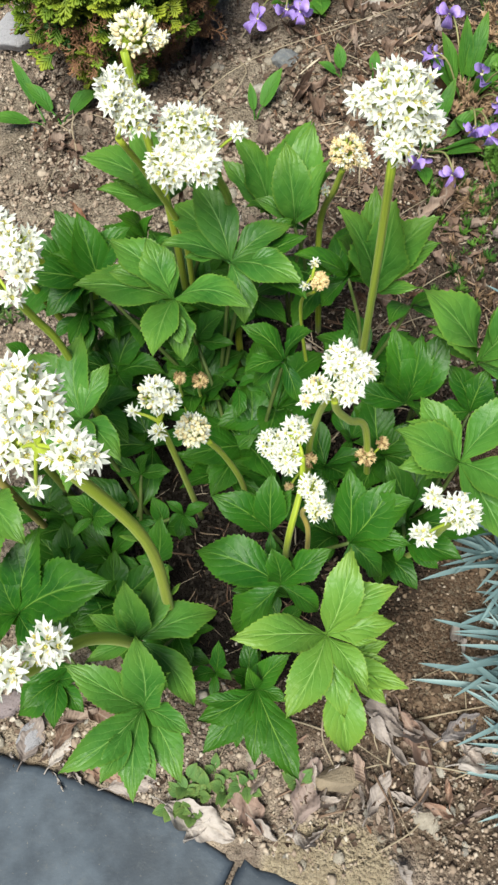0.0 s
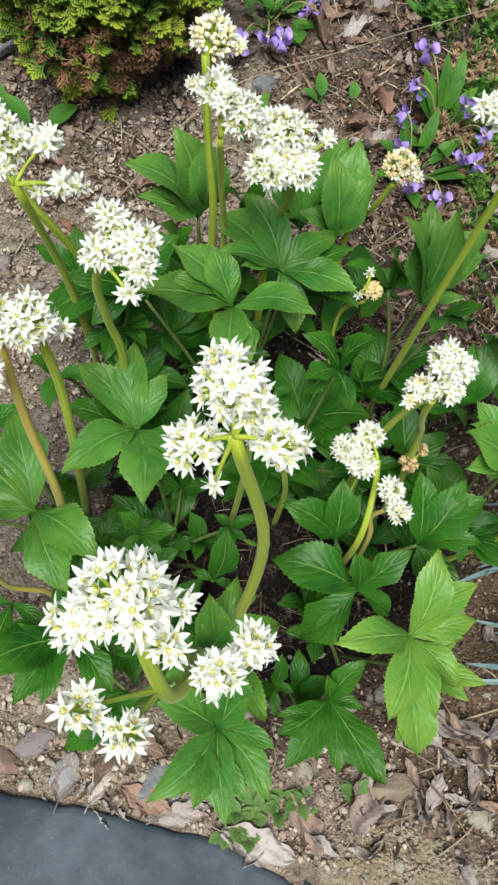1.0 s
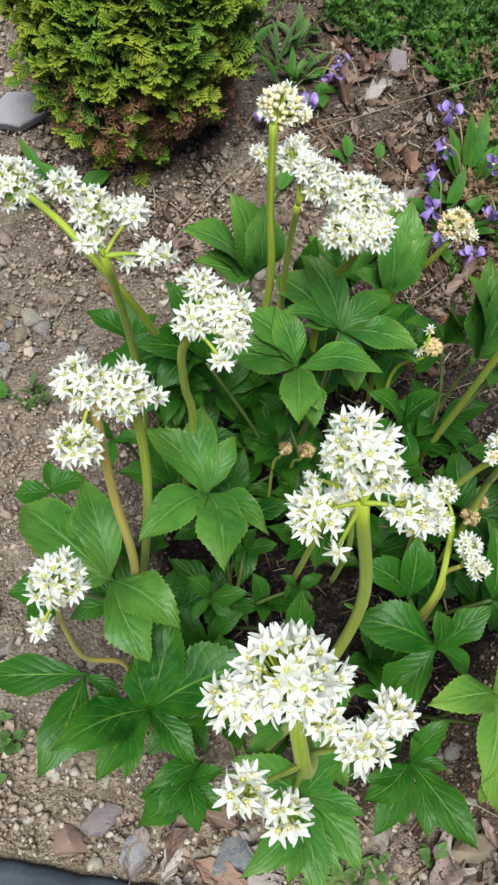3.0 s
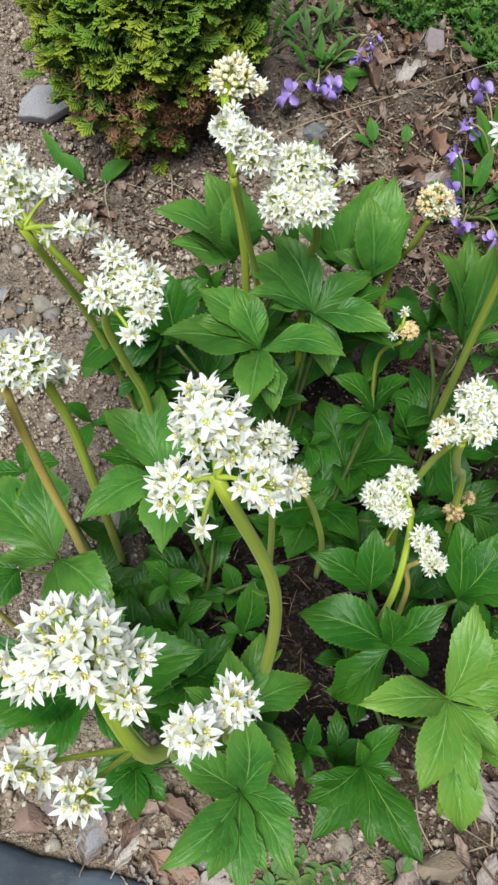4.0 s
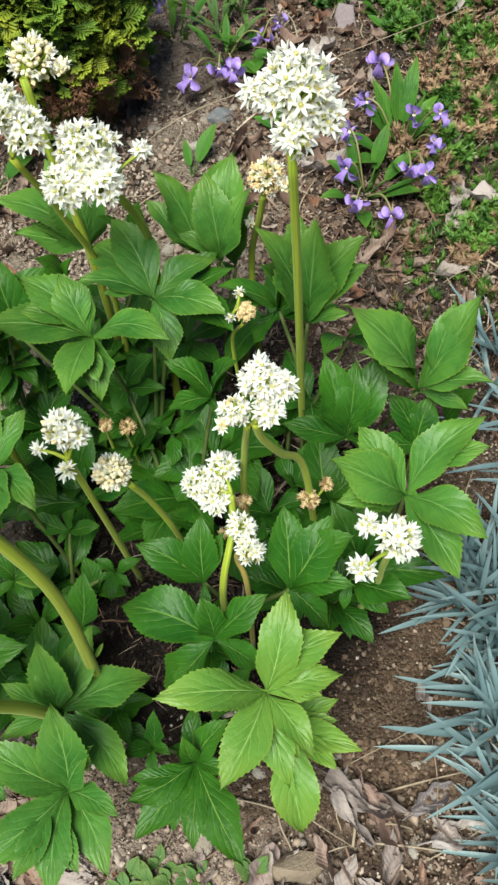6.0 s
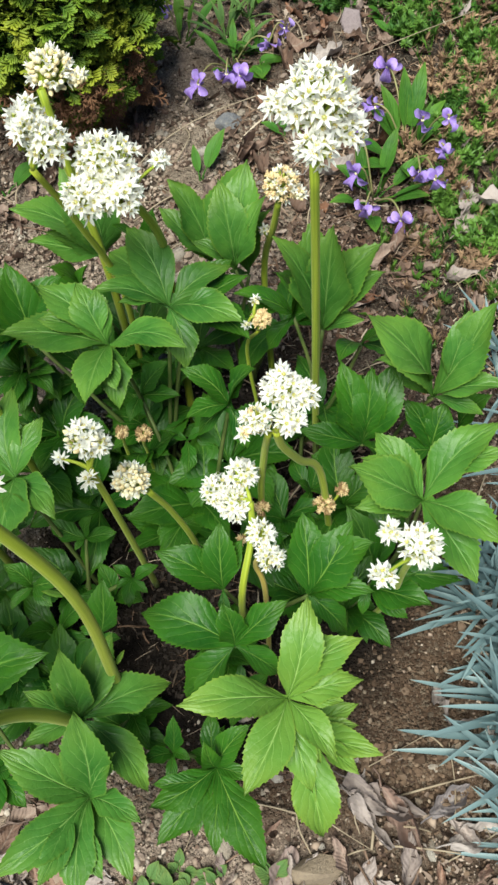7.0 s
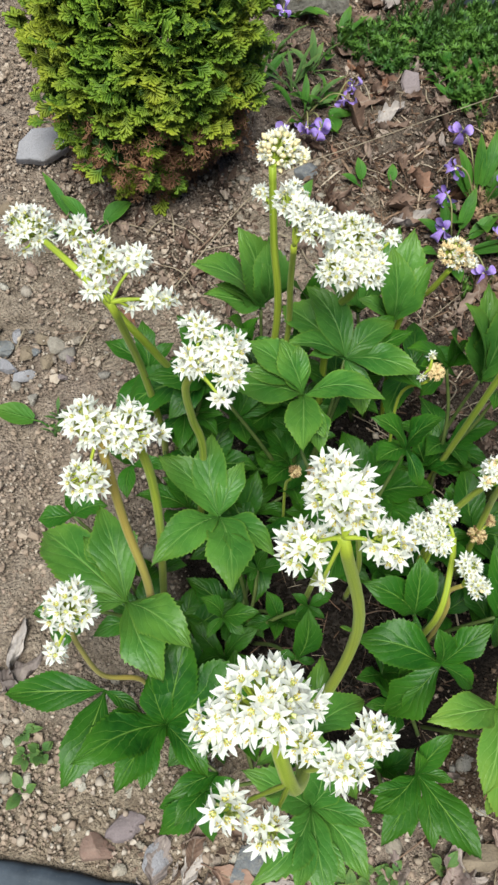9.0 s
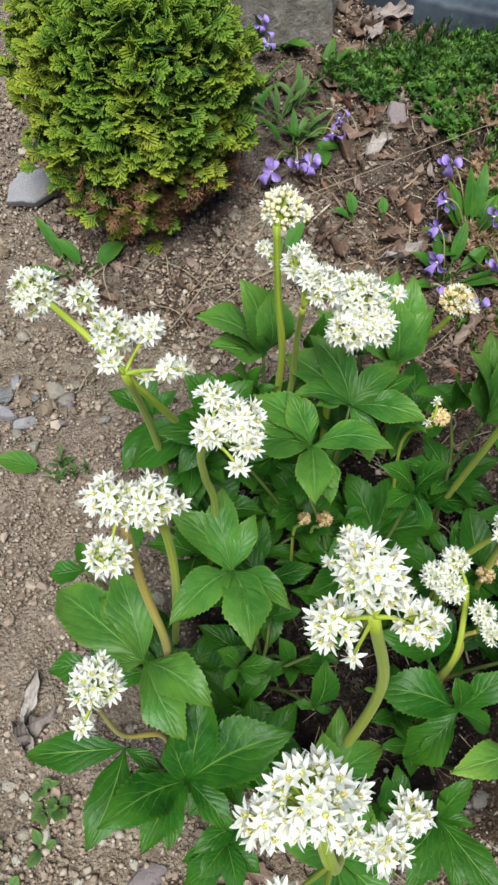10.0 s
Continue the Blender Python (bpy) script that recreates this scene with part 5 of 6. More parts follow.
def conifer(place, radii, centre_up):
    """A clipped round conifer: a twiggy core under overlapping upright fans of foliage."""
    rng = random.Random(77)
    base = Vector(place)
    c = base + Vector((0, 0, centre_up))
    bush = thing("conifer_shrub", place, "rounded dwarf conifer with yellow-green scale foliage browning below", "shrub")
    trunk = Shape()
    trunk.tube(smooth_line([base - Vector((0, 0, 0.02)), base + Vector((0.004, 0, 0.05)), c], 4), [0.012 - 0.0008 * i for i in range(9)], 9)
    part("trunk", trunk.mesh("trunk", TWIG), bush)
    for i in range(26):
        d = Vector((rng.gauss(0, 1), rng.gauss(0, 1), rng.gauss(0.1, 0.9))).normalized()
        end = c + Vector((d.x * radii[0], d.y * radii[1], d.z * radii[2])) * 0.86
        start = base.lerp(c, rng.uniform(0.2, 1.0))
        limb = Shape()
        limb.tube(smooth_line([start, start.lerp(end, 0.5) + Vector((0, 0, -0.008)), end], 2), [0.003, 0.0026, 0.0022, 0.0016, 0.001], 5)
        part("branch", limb.mesh("branch", TWIG), bush)
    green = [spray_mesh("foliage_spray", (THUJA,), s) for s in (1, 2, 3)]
    brown = [spray_mesh("dry_spray", (THUJA_DRY,), s, 4, 0.46) for s in (4, 5)]
    inner, near = Shape(), []

    def seat(d, depth):
        lump = 1 + 0.16 * noise.noise(d * 3.1) + 0.36 * noise.noise(d * 6.5)
        return c + Vector((d.x * radii[0], d.y * radii[1], d.z * radii[2])) * depth * lump

    def lie(at, d, size):
        up = (d * 0.9 + Vector((rng.gauss(0, 0.36), rng.gauss(0, 0.36), 0.12 + rng.gauss(0, 0.32)))).normalized()
        lie_to = Vector((rng.gauss(0, 0.45), -0.25 + rng.gauss(0, 0.45), 0.9))
        x = up.cross(lie_to).normalized()
        flat = x.cross(up)
        m = Matrix((x, up, flat)).transposed().to_4x4()
        return Matrix.Translation(at - up * size * 0.55) @ m @ Matrix.Diagonal((size, size, size, 1))

    count = 4000
    for i in range(count):
        q = 1 - 1.88 * (i + 0.5) / count
        a = 2.39996 * i
        d = Vector((math.cos(a) * math.sqrt(max(0, 1 - q * q)), math.sin(a) * math.sqrt(max(0, 1 - q * q)), q))
        depth = 1.0 - abs(rng.gauss(0, 0.12))
        thin = 0.62 - 1.8 * noise.noise(d * 4.2 + Vector((3, 1, 0)))
        if (d.y > 0.55 and i % 3) or (d.z < -0.12 and rng.random() < thin + 0.35 * max(0.0, d.x)):
            continue
        m = lie(seat(d, depth), d, rng.uniform(0.014, 0.024))
        if d.y < 0.05 and len(near) < 290 and i % 3 == 0:
            near.append((green[i % 3], m))
        else:
            src = green[i % 3]
            inner.add([m @ v.co for v in src.vertices], [tuple(p.vertices) for p in src.polygons], [])
            at = np.zeros((len(src.vertices), 2), dtype=np.float32)
            loops, coords = np.empty(len(src.loops), dtype=np.int32), np.empty(len(src.loops) * 2, dtype=np.float32)
            src.loops.foreach_get("vertex_index", loops)
            src.uv_layers[0].data.foreach_get("uv", coords)
            at[loops] = coords.reshape(-1, 2)
            inner.uv += at.tolist()
    # inner sprays fixed at the dark base tone, as shade filling the gaps
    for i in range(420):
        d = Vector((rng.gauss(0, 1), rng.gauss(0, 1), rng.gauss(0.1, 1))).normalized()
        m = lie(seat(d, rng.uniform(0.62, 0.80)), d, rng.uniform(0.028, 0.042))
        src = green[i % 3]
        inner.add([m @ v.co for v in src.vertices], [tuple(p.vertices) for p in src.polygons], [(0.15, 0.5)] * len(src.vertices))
    tagged(part("foliage", inner.mesh("foliage", THUJA), bush), "dense yellow-green scale foliage with shade-dark inner sprays", kind="stuff")
    for me, m in near:
        part("foliage_spray", me, bush).matrix_basis = m
    dead = Shape()
    for i in range(1300):
        d = Vector((rng.gauss(0.35, 0.7), rng.gauss(-0.6, 0.7), rng.uniform(-1.3, -0.15))).normalized()
        m = lie(seat(d, rng.uniform(0.84, 1.0)), d + Vector((rng.gauss(0, 0.7), rng.gauss(0, 0.7), -0.4)), rng.uniform(0.009, 0.019))
        src = brown[i % 2]
        dead.add([m @ v.co for v in src.vertices], [tuple(p.vertices) for p in src.polygons])
    tagged(part("dry_foliage", dead.mesh("dry_foliage", THUJA_DRY), bush), "browned dry foliage low inside", kind="stuff")


conifer((-0.127, 0.790, -0.020), (0.105, 0.108, 0.145), 0.136)

# ---- other plants ----
def blade_leaf(sh, root, tip, width, arch=0.12, fold=0.25, rows=9, side=None):
    """A simple lance-shaped leaf from its root to its tip."""
    a, b = Vector(root), Vector(tip)
    d = b - a
    s = side or d.cross(Vector((0, 0, 1))).normalized()
    up = s.cross(d).normalized()
    verts, uvs = [], []
    for i in range(rows + 1):
        u = i / rows
        w = 0.5 * width * max(0.03, (math.sin(math.pi * (0.08 + 0.92 * u) ** 0.9)) ** 0.85)
        c = a.lerp(b, u) + up * (d.length * arch * 4 * u * (1 - u))
        for v in (-1, -0.5, 0, 0.5, 1):
            verts.append(c + s * v * w + up * fold * abs(v) * w)
            uvs.append((u, 0.5 + 0.5 * v))
    sh.add(verts, [(i * 5 + j, i * 5 + 5 + j, i * 5 + 6 + j, i * 5 + 1 + j) for i in range(rows) for j in range(4)], uvs)


def violet_flower_mesh(seed):
    rng = random.Random(seed)
    sh = Shape()
    for a, r, w, z in ((58, 0.58, 0.44, 0.22), (122, 0.58, 0.44, 0.22), (-14, 0.54, 0.36, 0.05), (194, 0.54, 0.36, 0.05), (270, 0.62, 0.48, 0.10)):
        q, r, w, z = radians(a + rng.gauss(0, 9)), r * rng.uniform(0.8, 1.15), w * rng.uniform(0.8, 1.1), z + rng.gauss(0, 0.22)
        d, s = Vector((math.cos(q), math.sin(q), 0)), Vector((-math.sin(q), math.cos(q), 0))
        verts = []
        cup, curl = rng.uniform(0.05, 0.16), rng.uniform(-0.05, 0.25)
        for u, k in ((0.0, 0.20), (0.25, 0.55), (0.5, 0.90), (0.75, 1.0), (0.92, 0.78), (1.0, 0.36)):
            c = d * r * u + Vector((0, 0, z * math.sin(u * 2.6) - curl * u * u))
            verts += [c + s * (v * k * w * 0.5) + Vector((0, 0, cup * (abs(v) - 0.4) * k + 0.03 * math.sin(9 * u + 4 * v))) for v in (-1, 0, 1)]
        sh.add(verts, [(k * 3 + j, k * 3 + 3 + j, k * 3 + 4 + j, k * 3 + 1 + j) for k in range(5) for j in range(2)], [(u, 0.5 + 0.5 * v) for u in (0, 0.25, 0.5, 0.75, 0.92, 1) for v in (-1, 0, 1)])
    sh.tube([(0, 0, -0.02), (0, -0.02, 0.05), (0, -0.04, 0.07)], [0.09, 0.07, 0.03], 6, 1)
    sh.tube([(0, 0, 0), (0, 0.02, -0.12), (0, 0.04, -0.28)], [0.08, 0.07, 0.03], 6, 0)
    return sh.mesh("violet_flower", VIOLET, VIOLET_EYE)


VIOLET_FLOWERS = [violet_flower_mesh(s) for s in range(4)]


def violet(x, y, flowers, leaves, label, seed):
    """A violet: nodding flowers (x, y, z, facing) and lance leaves (azimuth, length, pitch, width) from one crown."""
    rng = random.Random(seed)
    base = Vector((x, y, ground_z(x, y)))
    plant = thing("violet_plant", base, label, "plant", "violets in the bed")
    more = [(rng.uniform(0, 360), rng.uniform(0.035, 0.07), rng.uniform(30, 75), rng.uniform(0.006, 0.010)) for _ in range(2)]
    for az, length, pitch, width in leaves + more:
        a, p = radians(az), radians(pitch)
        d = Vector((math.cos(a) * math.cos(p), math.sin(a) * math.cos(p), math.sin(p)))
        root = base + Vector((rng.uniform(-0.006, 0.006), rng.uniform(-0.006, 0.006), -0.002))
        mid = root + d * length * 0.42
        sh = Shape()
        sh.tube([root, root.lerp(mid, 0.5) + Vector((0, 0, 0.002)), mid], [0.0012, 0.0010, 0.0009], 5, cap=False)
        blade_leaf(sh, mid - d * 0.002, root + d * length, width, rng.uniform(0.04, 0.14), 0.3)
        part("leaf", sh.mesh("leaf", VIOLET_LEAF), plant)
    for fx, fy, fz, face in flowers:
        top = Vector((fx, fy, fz))
        sh = Shape()
        sh.tube(smooth_line([base, base.lerp(top, 0.6) + Vector((0, 0, 0.016)), top + Vector((0, 0, 0.004)), top], 4), [0.0009] * 13, 5)
        st = part("flower_stalk", sh.mesh("flower_stalk", VIOLET_STALK), plant)
        a = radians(face)
        ob = new("violet_flower", VIOLET_FLOWERS[rng.randrange(4)])
        ob.parent = st
        n = Vector((math.cos(a) + rng.gauss(0, 0.3), math.sin(a) + rng.gauss(0, 0.3), 0.10 + rng.gauss(0, 0.35))).normalized()
        size = rng.uniform(0.018, 0.025)
        z = Vector((0, 0, 1))
        yax = (z - n * z.dot(n)).normalized()
        ob.matrix_basis = Matrix.Translation(top) @ Matrix((yax.cross(n), yax, n)).transposed().to_4x4() @ Matrix.Diagonal((size, size, size, 1))


V_LABEL = "purple-flowered violet with narrow green leaves in leaf mould"
violet(0.214, 0.652, [(0.199, 0.720, 0.066, -70), (0.182, 0.673, 0.058, 190), (0.218, 0.636, 0.070, 250), (0.240, 0.633, 0.072, -80), (0.234, 0.610, 0.058, -95), (0.209, 0.587, 0.054, -110), (0.224, 0.586, 0.046, -80)],
       [(70, 0.095, 48, 0.016), (95, 0.085, 60, 0.014), (120, 0.075, 50, 0.015), (150, 0.07, 42, 0.017), (40, 0.07, 35, 0.014), (-100, 0.05, 30, 0.016), (-150, 0.055, 25, 0.018), (-60, 0.05, 20, 0.015), (170, 0.06, 25, 0.016), (15, 0.06, 40, 0.013)], V_LABEL, 1)
violet(0.176, 0.610, [(0.162, 0.639, 0.054, 200), (0.157, 0.608, 0.040, 215), (0.162, 0.576, 0.028, 240), (0.193, 0.565, 0.020, -80)],
       [(60, 0.07, 50, 0.014), (110, 0.06, 55, 0.014), (150, 0.05, 30, 0.016), (-30, 0.06, 30, 0.016), (-90, 0.045, 15, 0.015), (200, 0.05, 25, 0.014), (20, 0.065, 35, 0.015)], V_LABEL, 2)
violet(0.052, 0.815, [(0.017, 0.764, 0.030, -110), (0.046, 0.771, 0.034, -80), (0.060, 0.766, 0.035, -100), (0.089, 0.794, 0.051, -60)],
       [(-40, 0.050, 12, 0.018), (20, 0.060, 22, 0.012), (150, 0.06, 40, 0.010), (-5, 0.055, 10, 0.019)], V_LABEL, 3)
violet(0.000, 0.862, [(-0.016, 0.872, 0.048, -60)],
       [(-60, 0.06, 40, 0.010), (-100, 0.07, 45, 0.010), (80, 0.06, 50, 0.012), (30, 0.06, 40, 0.012)], V_LABEL, 4)
violet(0.055, 0.985, [(0.043, 0.977, 0.062, -90), (0.048, 0.953, 0.052, -70)], [(-60, 0.06, 30, 0.017), (-110, 0.05, 30, 0.015), (10, 0.06, 25, 0.016), (-30, 0.065, 20, 0.016), (100, 0.05, 40, 0.014)], V_LABEL, 5)
violet(0.105, 0.915, [], [(-110, 0.06, 24, 0.015), (60, 0.055, 40, 0.012)], "leafy violet without open flowers at the back of the bed", 6)
violet(0.088, 0.826, [(0.110, 0.838, 0.035, -80)], [(-90, 0.05, 12, 0.020), (170, 0.05, 20, 0.013)], V_LABEL, 7)


def weed(x, y, leaves, label, seed, stem=0.004, mat=None):
    """A low weed: oval leaves (azimuth, length, pitch, width) from one crown."""
    rng = random.Random(seed)
    base = Vector((x, y, ground_z(x, y) + stem))
    plant = thing("weed", base - Vector((0, 0, stem)), label, "weed", "weeds in the bed")
    for az, length, pitch, width in leaves:
        a, p = radians(az), radians(pitch)
        d = Vector((math.cos(a) * math.cos(p), math.sin(a) * math.cos(p), math.sin(p)))
        sh = Shape()
        sh.tube([base - Vector((0, 0, stem + 0.003)), base + d * length * 0.15, base + d * length * 0.32], [0.0011, 0.0009, 0.0008], 5, cap=False)
        blade_leaf(sh, base + d * length * 0.28, base + d * length, width, rng.uniform(0.03, 0.12), 0.25)
        part("leaf", sh.mesh("leaf", mat or WEED_LEAF), plant)


weed(-0.246, 0.470, [(165, 0.055, 12, 0.024), (-60, 0.012, 30, 0.005)], "single oval green weed leaf on bare soil", 1)
weed(-0.190, 0.690, [(30, 0.05, 18, 0.022), (140, 0.05, 30, 0.016)], "low weed with broad green leaves by the conifer", 2)
weed(-0.206, 0.690, [(120, 0.075, 24, 0.012), (-170, 0.06, 15, 0.018)], "low weed with narrow green leaves by the conifer", 3)
weed(0.012, 0.665, [(50, 0.055, 38, 0.016), (100, 0.035, 45, 0.009)], "young weed with upright green leaves behind the clump", 4)
weed(0.100, 0.705, [(100, 0.032, 40, 0.013), (160, 0.028, 25, 0.011)], "small green weed on sandy soil", 5)
weed(0.130, 0.700, [(80, 0.026, 35, 0.011)], "small green weed on sandy soil", 6)
for i in range(18):
    q = random.Random(900 + i)
    x, y = (q.gauss(-0.035, 0.022), q.gauss(0.047, 0.009)) if i < 11 else (q.gauss(-0.292, 0.016), q.gauss(0.165, 0.018))
    weed(x, y, [(q.uniform(0, 360), q.uniform(0.010, 0.019), q.uniform(10, 45), q.uniform(0.006, 0.010)) for _ in range(q.randint(4, 6))], "tiny green seedling sprouting in the soil", 60 + i, q.uniform(0.002, 0.008), SEEDLING_LEAF)
for i in range(5):
    q = random.Random(940 + i)
    x, y = q.gauss(-0.232, 0.008), q.gauss(0.465, 0.014)
    weed(x, y, [(q.uniform(0, 360), q.uniform(0.008, 0.018), q.uniform(20, 70), q.uniform(0.002, 0.004)) for _ in range(6)], "wispy green seedling on bare soil", 90 + i, 0.004, SEEDLING_LEAF)


for i, (x, y) in enumerate([(0.048, 0.862), (0.060, 0.828), (0.032, 0.915), (0.075, 0.885)]):
    q = random.Random(980 + i)
    weed(x, y, [(q.uniform(0, 360), q.uniform(0.030, 0.060), q.uniform(15, 65), q.uniform(0.004, 0.009)) for _ in range(9)], "grassy light green weed by the conifer", 150 + i, 0.003, SEEDLING_LEAF)


def needle_cushion(x, y, rx, ry, count, dry, label, seed, tall=0.014):
    """A creeping cushion of needle-leaved shoots, some of them dried."""
    rng = random.Random(seed)
    plant = thing("creeping_cushion", (x, y, ground_z(x, y)), label, "ground cover", "creeping cushions")
    shapes = (Shape(), Shape())
    for i in range(int(count * (0.55 if y > 0.88 else 0.34))):
        a, r = rng.uniform(0, 6.28), math.sqrt(rng.random())
        px, py = x + rx * r * math.cos(a), y + ry * r * math.sin(a)
        is_dry = rng.random() < dry + 0.22 * noise.noise(Vector((px * 28, py * 28, seed)))
        sh = shapes[1 if is_dry else 0]
        z = ground_z(px, py)
        lean = Vector((rng.gauss(0, 0.45), rng.gauss(0, 0.45), 1)).normalized()
        high = tall * rng.uniform(0.4, 1.4) * (1.15 - 0.6 * r) * (1 + 0.6 * noise.noise(Vector((px * 45, py * 45, 2))))
        for k in range(26):
            q = rng.uniform(0, 6.28)
            out = Vector((math.cos(q), math.sin(q), rng.uniform(0.5, 1.6))).normalized()
            root = Vector((px, py, z)) + lean * high * (0.25 + 0.75 * k / 26)
            tip = root + (out + lean * 0.4).normalized() * rng.uniform(0.006, 0.012)
            s = out.cross(lean).normalized() * 0.00052
            sh.add([root - s, root + s, root.lerp(tip, 0.55) + s * 1.1 + lean * 0.0006, root.lerp(tip, 0.55) - s * 1.1 + lean * 0.0006, tip], [(0, 1, 2, 3), (3, 2, 4)])
        sh.tube([Vector((px, py, z - 0.002)), Vector((px, py, z)) + lean * high], [0.0008, 0.0006], 4, cap=False)
    for sh, mat, name, text in ((shapes[0], NEEDLE_SHADED if y > 0.88 else NEEDLE, "green_needles", "fine green needle leaves"), (shapes[1], NEEDLE_DRY, "dry_needles", "dried brown needle leaves")):
        if sh.v:
            tagged(part(name, sh.mesh(name, mat), plant, text), kind="stuff")


def fluffy_tuft(x, y, r, tall, mat, name, label, seed):
    """A dense tuft of spreading needle rosettes on short shoots."""
    rng = random.Random(seed)
    plant = thing("creeping_cushion", (x, y, ground_z(x, y)), label, "ground cover", "creeping cushions")
    sh = Shape()
    r *= 0.8
    for i in range(max(9, int(r * 1900))):
        a, q = 2.39996 * i, r * math.sqrt(rng.random())
        px, py = x + q * math.cos(a), y + q * math.sin(a)
        foot = Vector((px, py, ground_z(px, py) - 0.001))
        lean = Vector((math.cos(a) * q / r * 0.7 + rng.gauss(0, 0.2), math.sin(a) * q / r * 0.7 + rng.gauss(0, 0.2), 1)).normalized()
        top = foot + lean * tall * rng.uniform(0.6, 1.05) * (1.1 - 0.5 * q / r)
        sh.tube([foot, top], [0.0010, 0.0007], 4, cap=False)
        for k in range(60):
            b, up = 2.39996 * k, rng.uniform(0.1, 2.2)
            out = (Vector((math.cos(b), math.sin(b), 0)) + lean * up).normalized()
            root = top - lean * 0.014 * rng.random()
            tip = root + out * rng.uniform(0.005, 0.010)
            s = out.cross(lean).normalized() * 0.00055
            mid = root.lerp(tip, 0.55) + lean * 0.0009
            sh.add([root - s, root + s, mid + s * 1.2, mid - s * 1.2, tip - lean * 0.0006], [(0, 1, 2, 3), (3, 2, 4)], [(0, 0.5)] * 2 + [(0.6, 0.5)] * 2 + [(1, 0.5)])
    tagged(part(name, sh.mesh(name, mat), plant), kind="stuff")


GREEN_C, DRY_C = "low green needle-leaved creeping cushion at the back of the bed", "creeping cushion plant with dried brown and green needle tips"
needle_cushion(0.150, 0.915, 0.045, 0.030, 110, 0.10, GREEN_C, 1, 0.026)
needle_cushion(0.235, 0.925, 0.060, 0.035, 240, 0.03, GREEN_C, 2, 0.034)
needle_cushion(0.320, 0.905, 0.060, 0.045, 240, 0.03, GREEN_C, 3, 0.034)
needle_cushion(0.300, 0.790, 0.060, 0.060, 240, 0.02, DRY_C, 4, 0.024)
needle_cushion(0.300, 0.700, 0.060, 0.055, 240, 0.02, DRY_C, 5, 0.026)
needle_cushion(0.275, 0.605, 0.060, 0.050, 180, 0.02, DRY_C, 6, 0.022)
needle_cushion(0.215, 0.545, 0.045, 0.035, 150, 0.35, DRY_C, 7, 0.012)
needle_cushion(0.300, 0.520, 0.055, 0.050, 260, 0.12, DRY_C, 8, 0.016)
needle_cushion(0.220, 0.470, 0.060, 0.040, 130, 0.35, DRY_C, 21, 0.010)
for i, (x, y, r, tall) in enumerate([(0.223, 0.648, 0.012, 0.046), (0.238, 0.604, 0.013, 0.038), (0.256, 0.728, 0.015, 0.046), (0.301, 0.716, 0.022, 0.040), (0.282, 0.671, 0.017, 0.038), (0.291, 0.825, 0.022, 0.036), (0.257, 0.522, 0.012, 0.022),
                                     (0.325, 0.765, 0.019, 0.036), (0.335, 0.655, 0.018, 0.034), (0.212, 0.549, 0.010, 0.018), (0.292, 0.548, 0.014, 0.024), (0.345, 0.835, 0.018, 0.034)]):
    fluffy_tuft(x, y, r, tall, NEEDLE_DRY, "dry_needles", "fluffy dried tan tuft of a creeping cushion", 30 + i)
for i in range(58):
    q = random.Random(620 + i)
    x, y = (q.uniform(0.235, 0.350), q.uniform(0.53, 0.86)) if i < 14 or i > 45 else (q.uniform(0.130, 0.350), q.uniform(0.872, 0.935))
    fluffy_tuft(x, y, q.uniform(0.009, 0.018), q.uniform(0.020, 0.032) * (1 if i < 26 else 1.35), NEEDLE_SHADED if 14 <= i < 26 else NEEDLE, "green_needles", "green needle-leaved tuft of a creeping cushion", 70 + i)
for i in range(12):
    q = random.Random(700 + i)
    wx, wy = q.uniform(0.215, 0.34), q.uniform(0.80, 0.87)
    weed(wx, wy, [(q.uniform(0, 360), q.uniform(0.018, 0.030), q.uniform(5, 55), q.uniform(0.009, 0.016)) for _ in range(q.randint(2, 4))],
         "round-leaved green seedling among leaf mould", 120 + i, q.uniform(0.004, 0.012), VIOLET_LEAF)


def strap_mesh(seed):
    rng = random.Random(seed)
    sh = Shape()
    rows, verts = 10, []
    bend = rng.uniform(-0.30, 0.22)
    for i in range(rows + 1):
        u = i / rows
        w = 0.030 * (1 - 0.9 * u ** 3.5) * (0.7 + 0.6 * min(u, 0.5)) * (1 if i < rows else 0.3)
        c = Vector((0, u, bend * u * u))
        verts += [c + Vector((-w, 0, w * 0.5)), c, c + Vector((w, 0, w * 0.5))]
    sh.add(verts, [(i * 3 + j, i * 3 + 3 + j, i * 3 + 4 + j, i * 3 + 1 + j) for i in range(rows) for j in range(2)], [(i / rows, 0.5) for i in range(rows + 1) for _ in range(3)])
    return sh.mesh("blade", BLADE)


STRAPS = [strap_mesh(s) for s in range(9)]


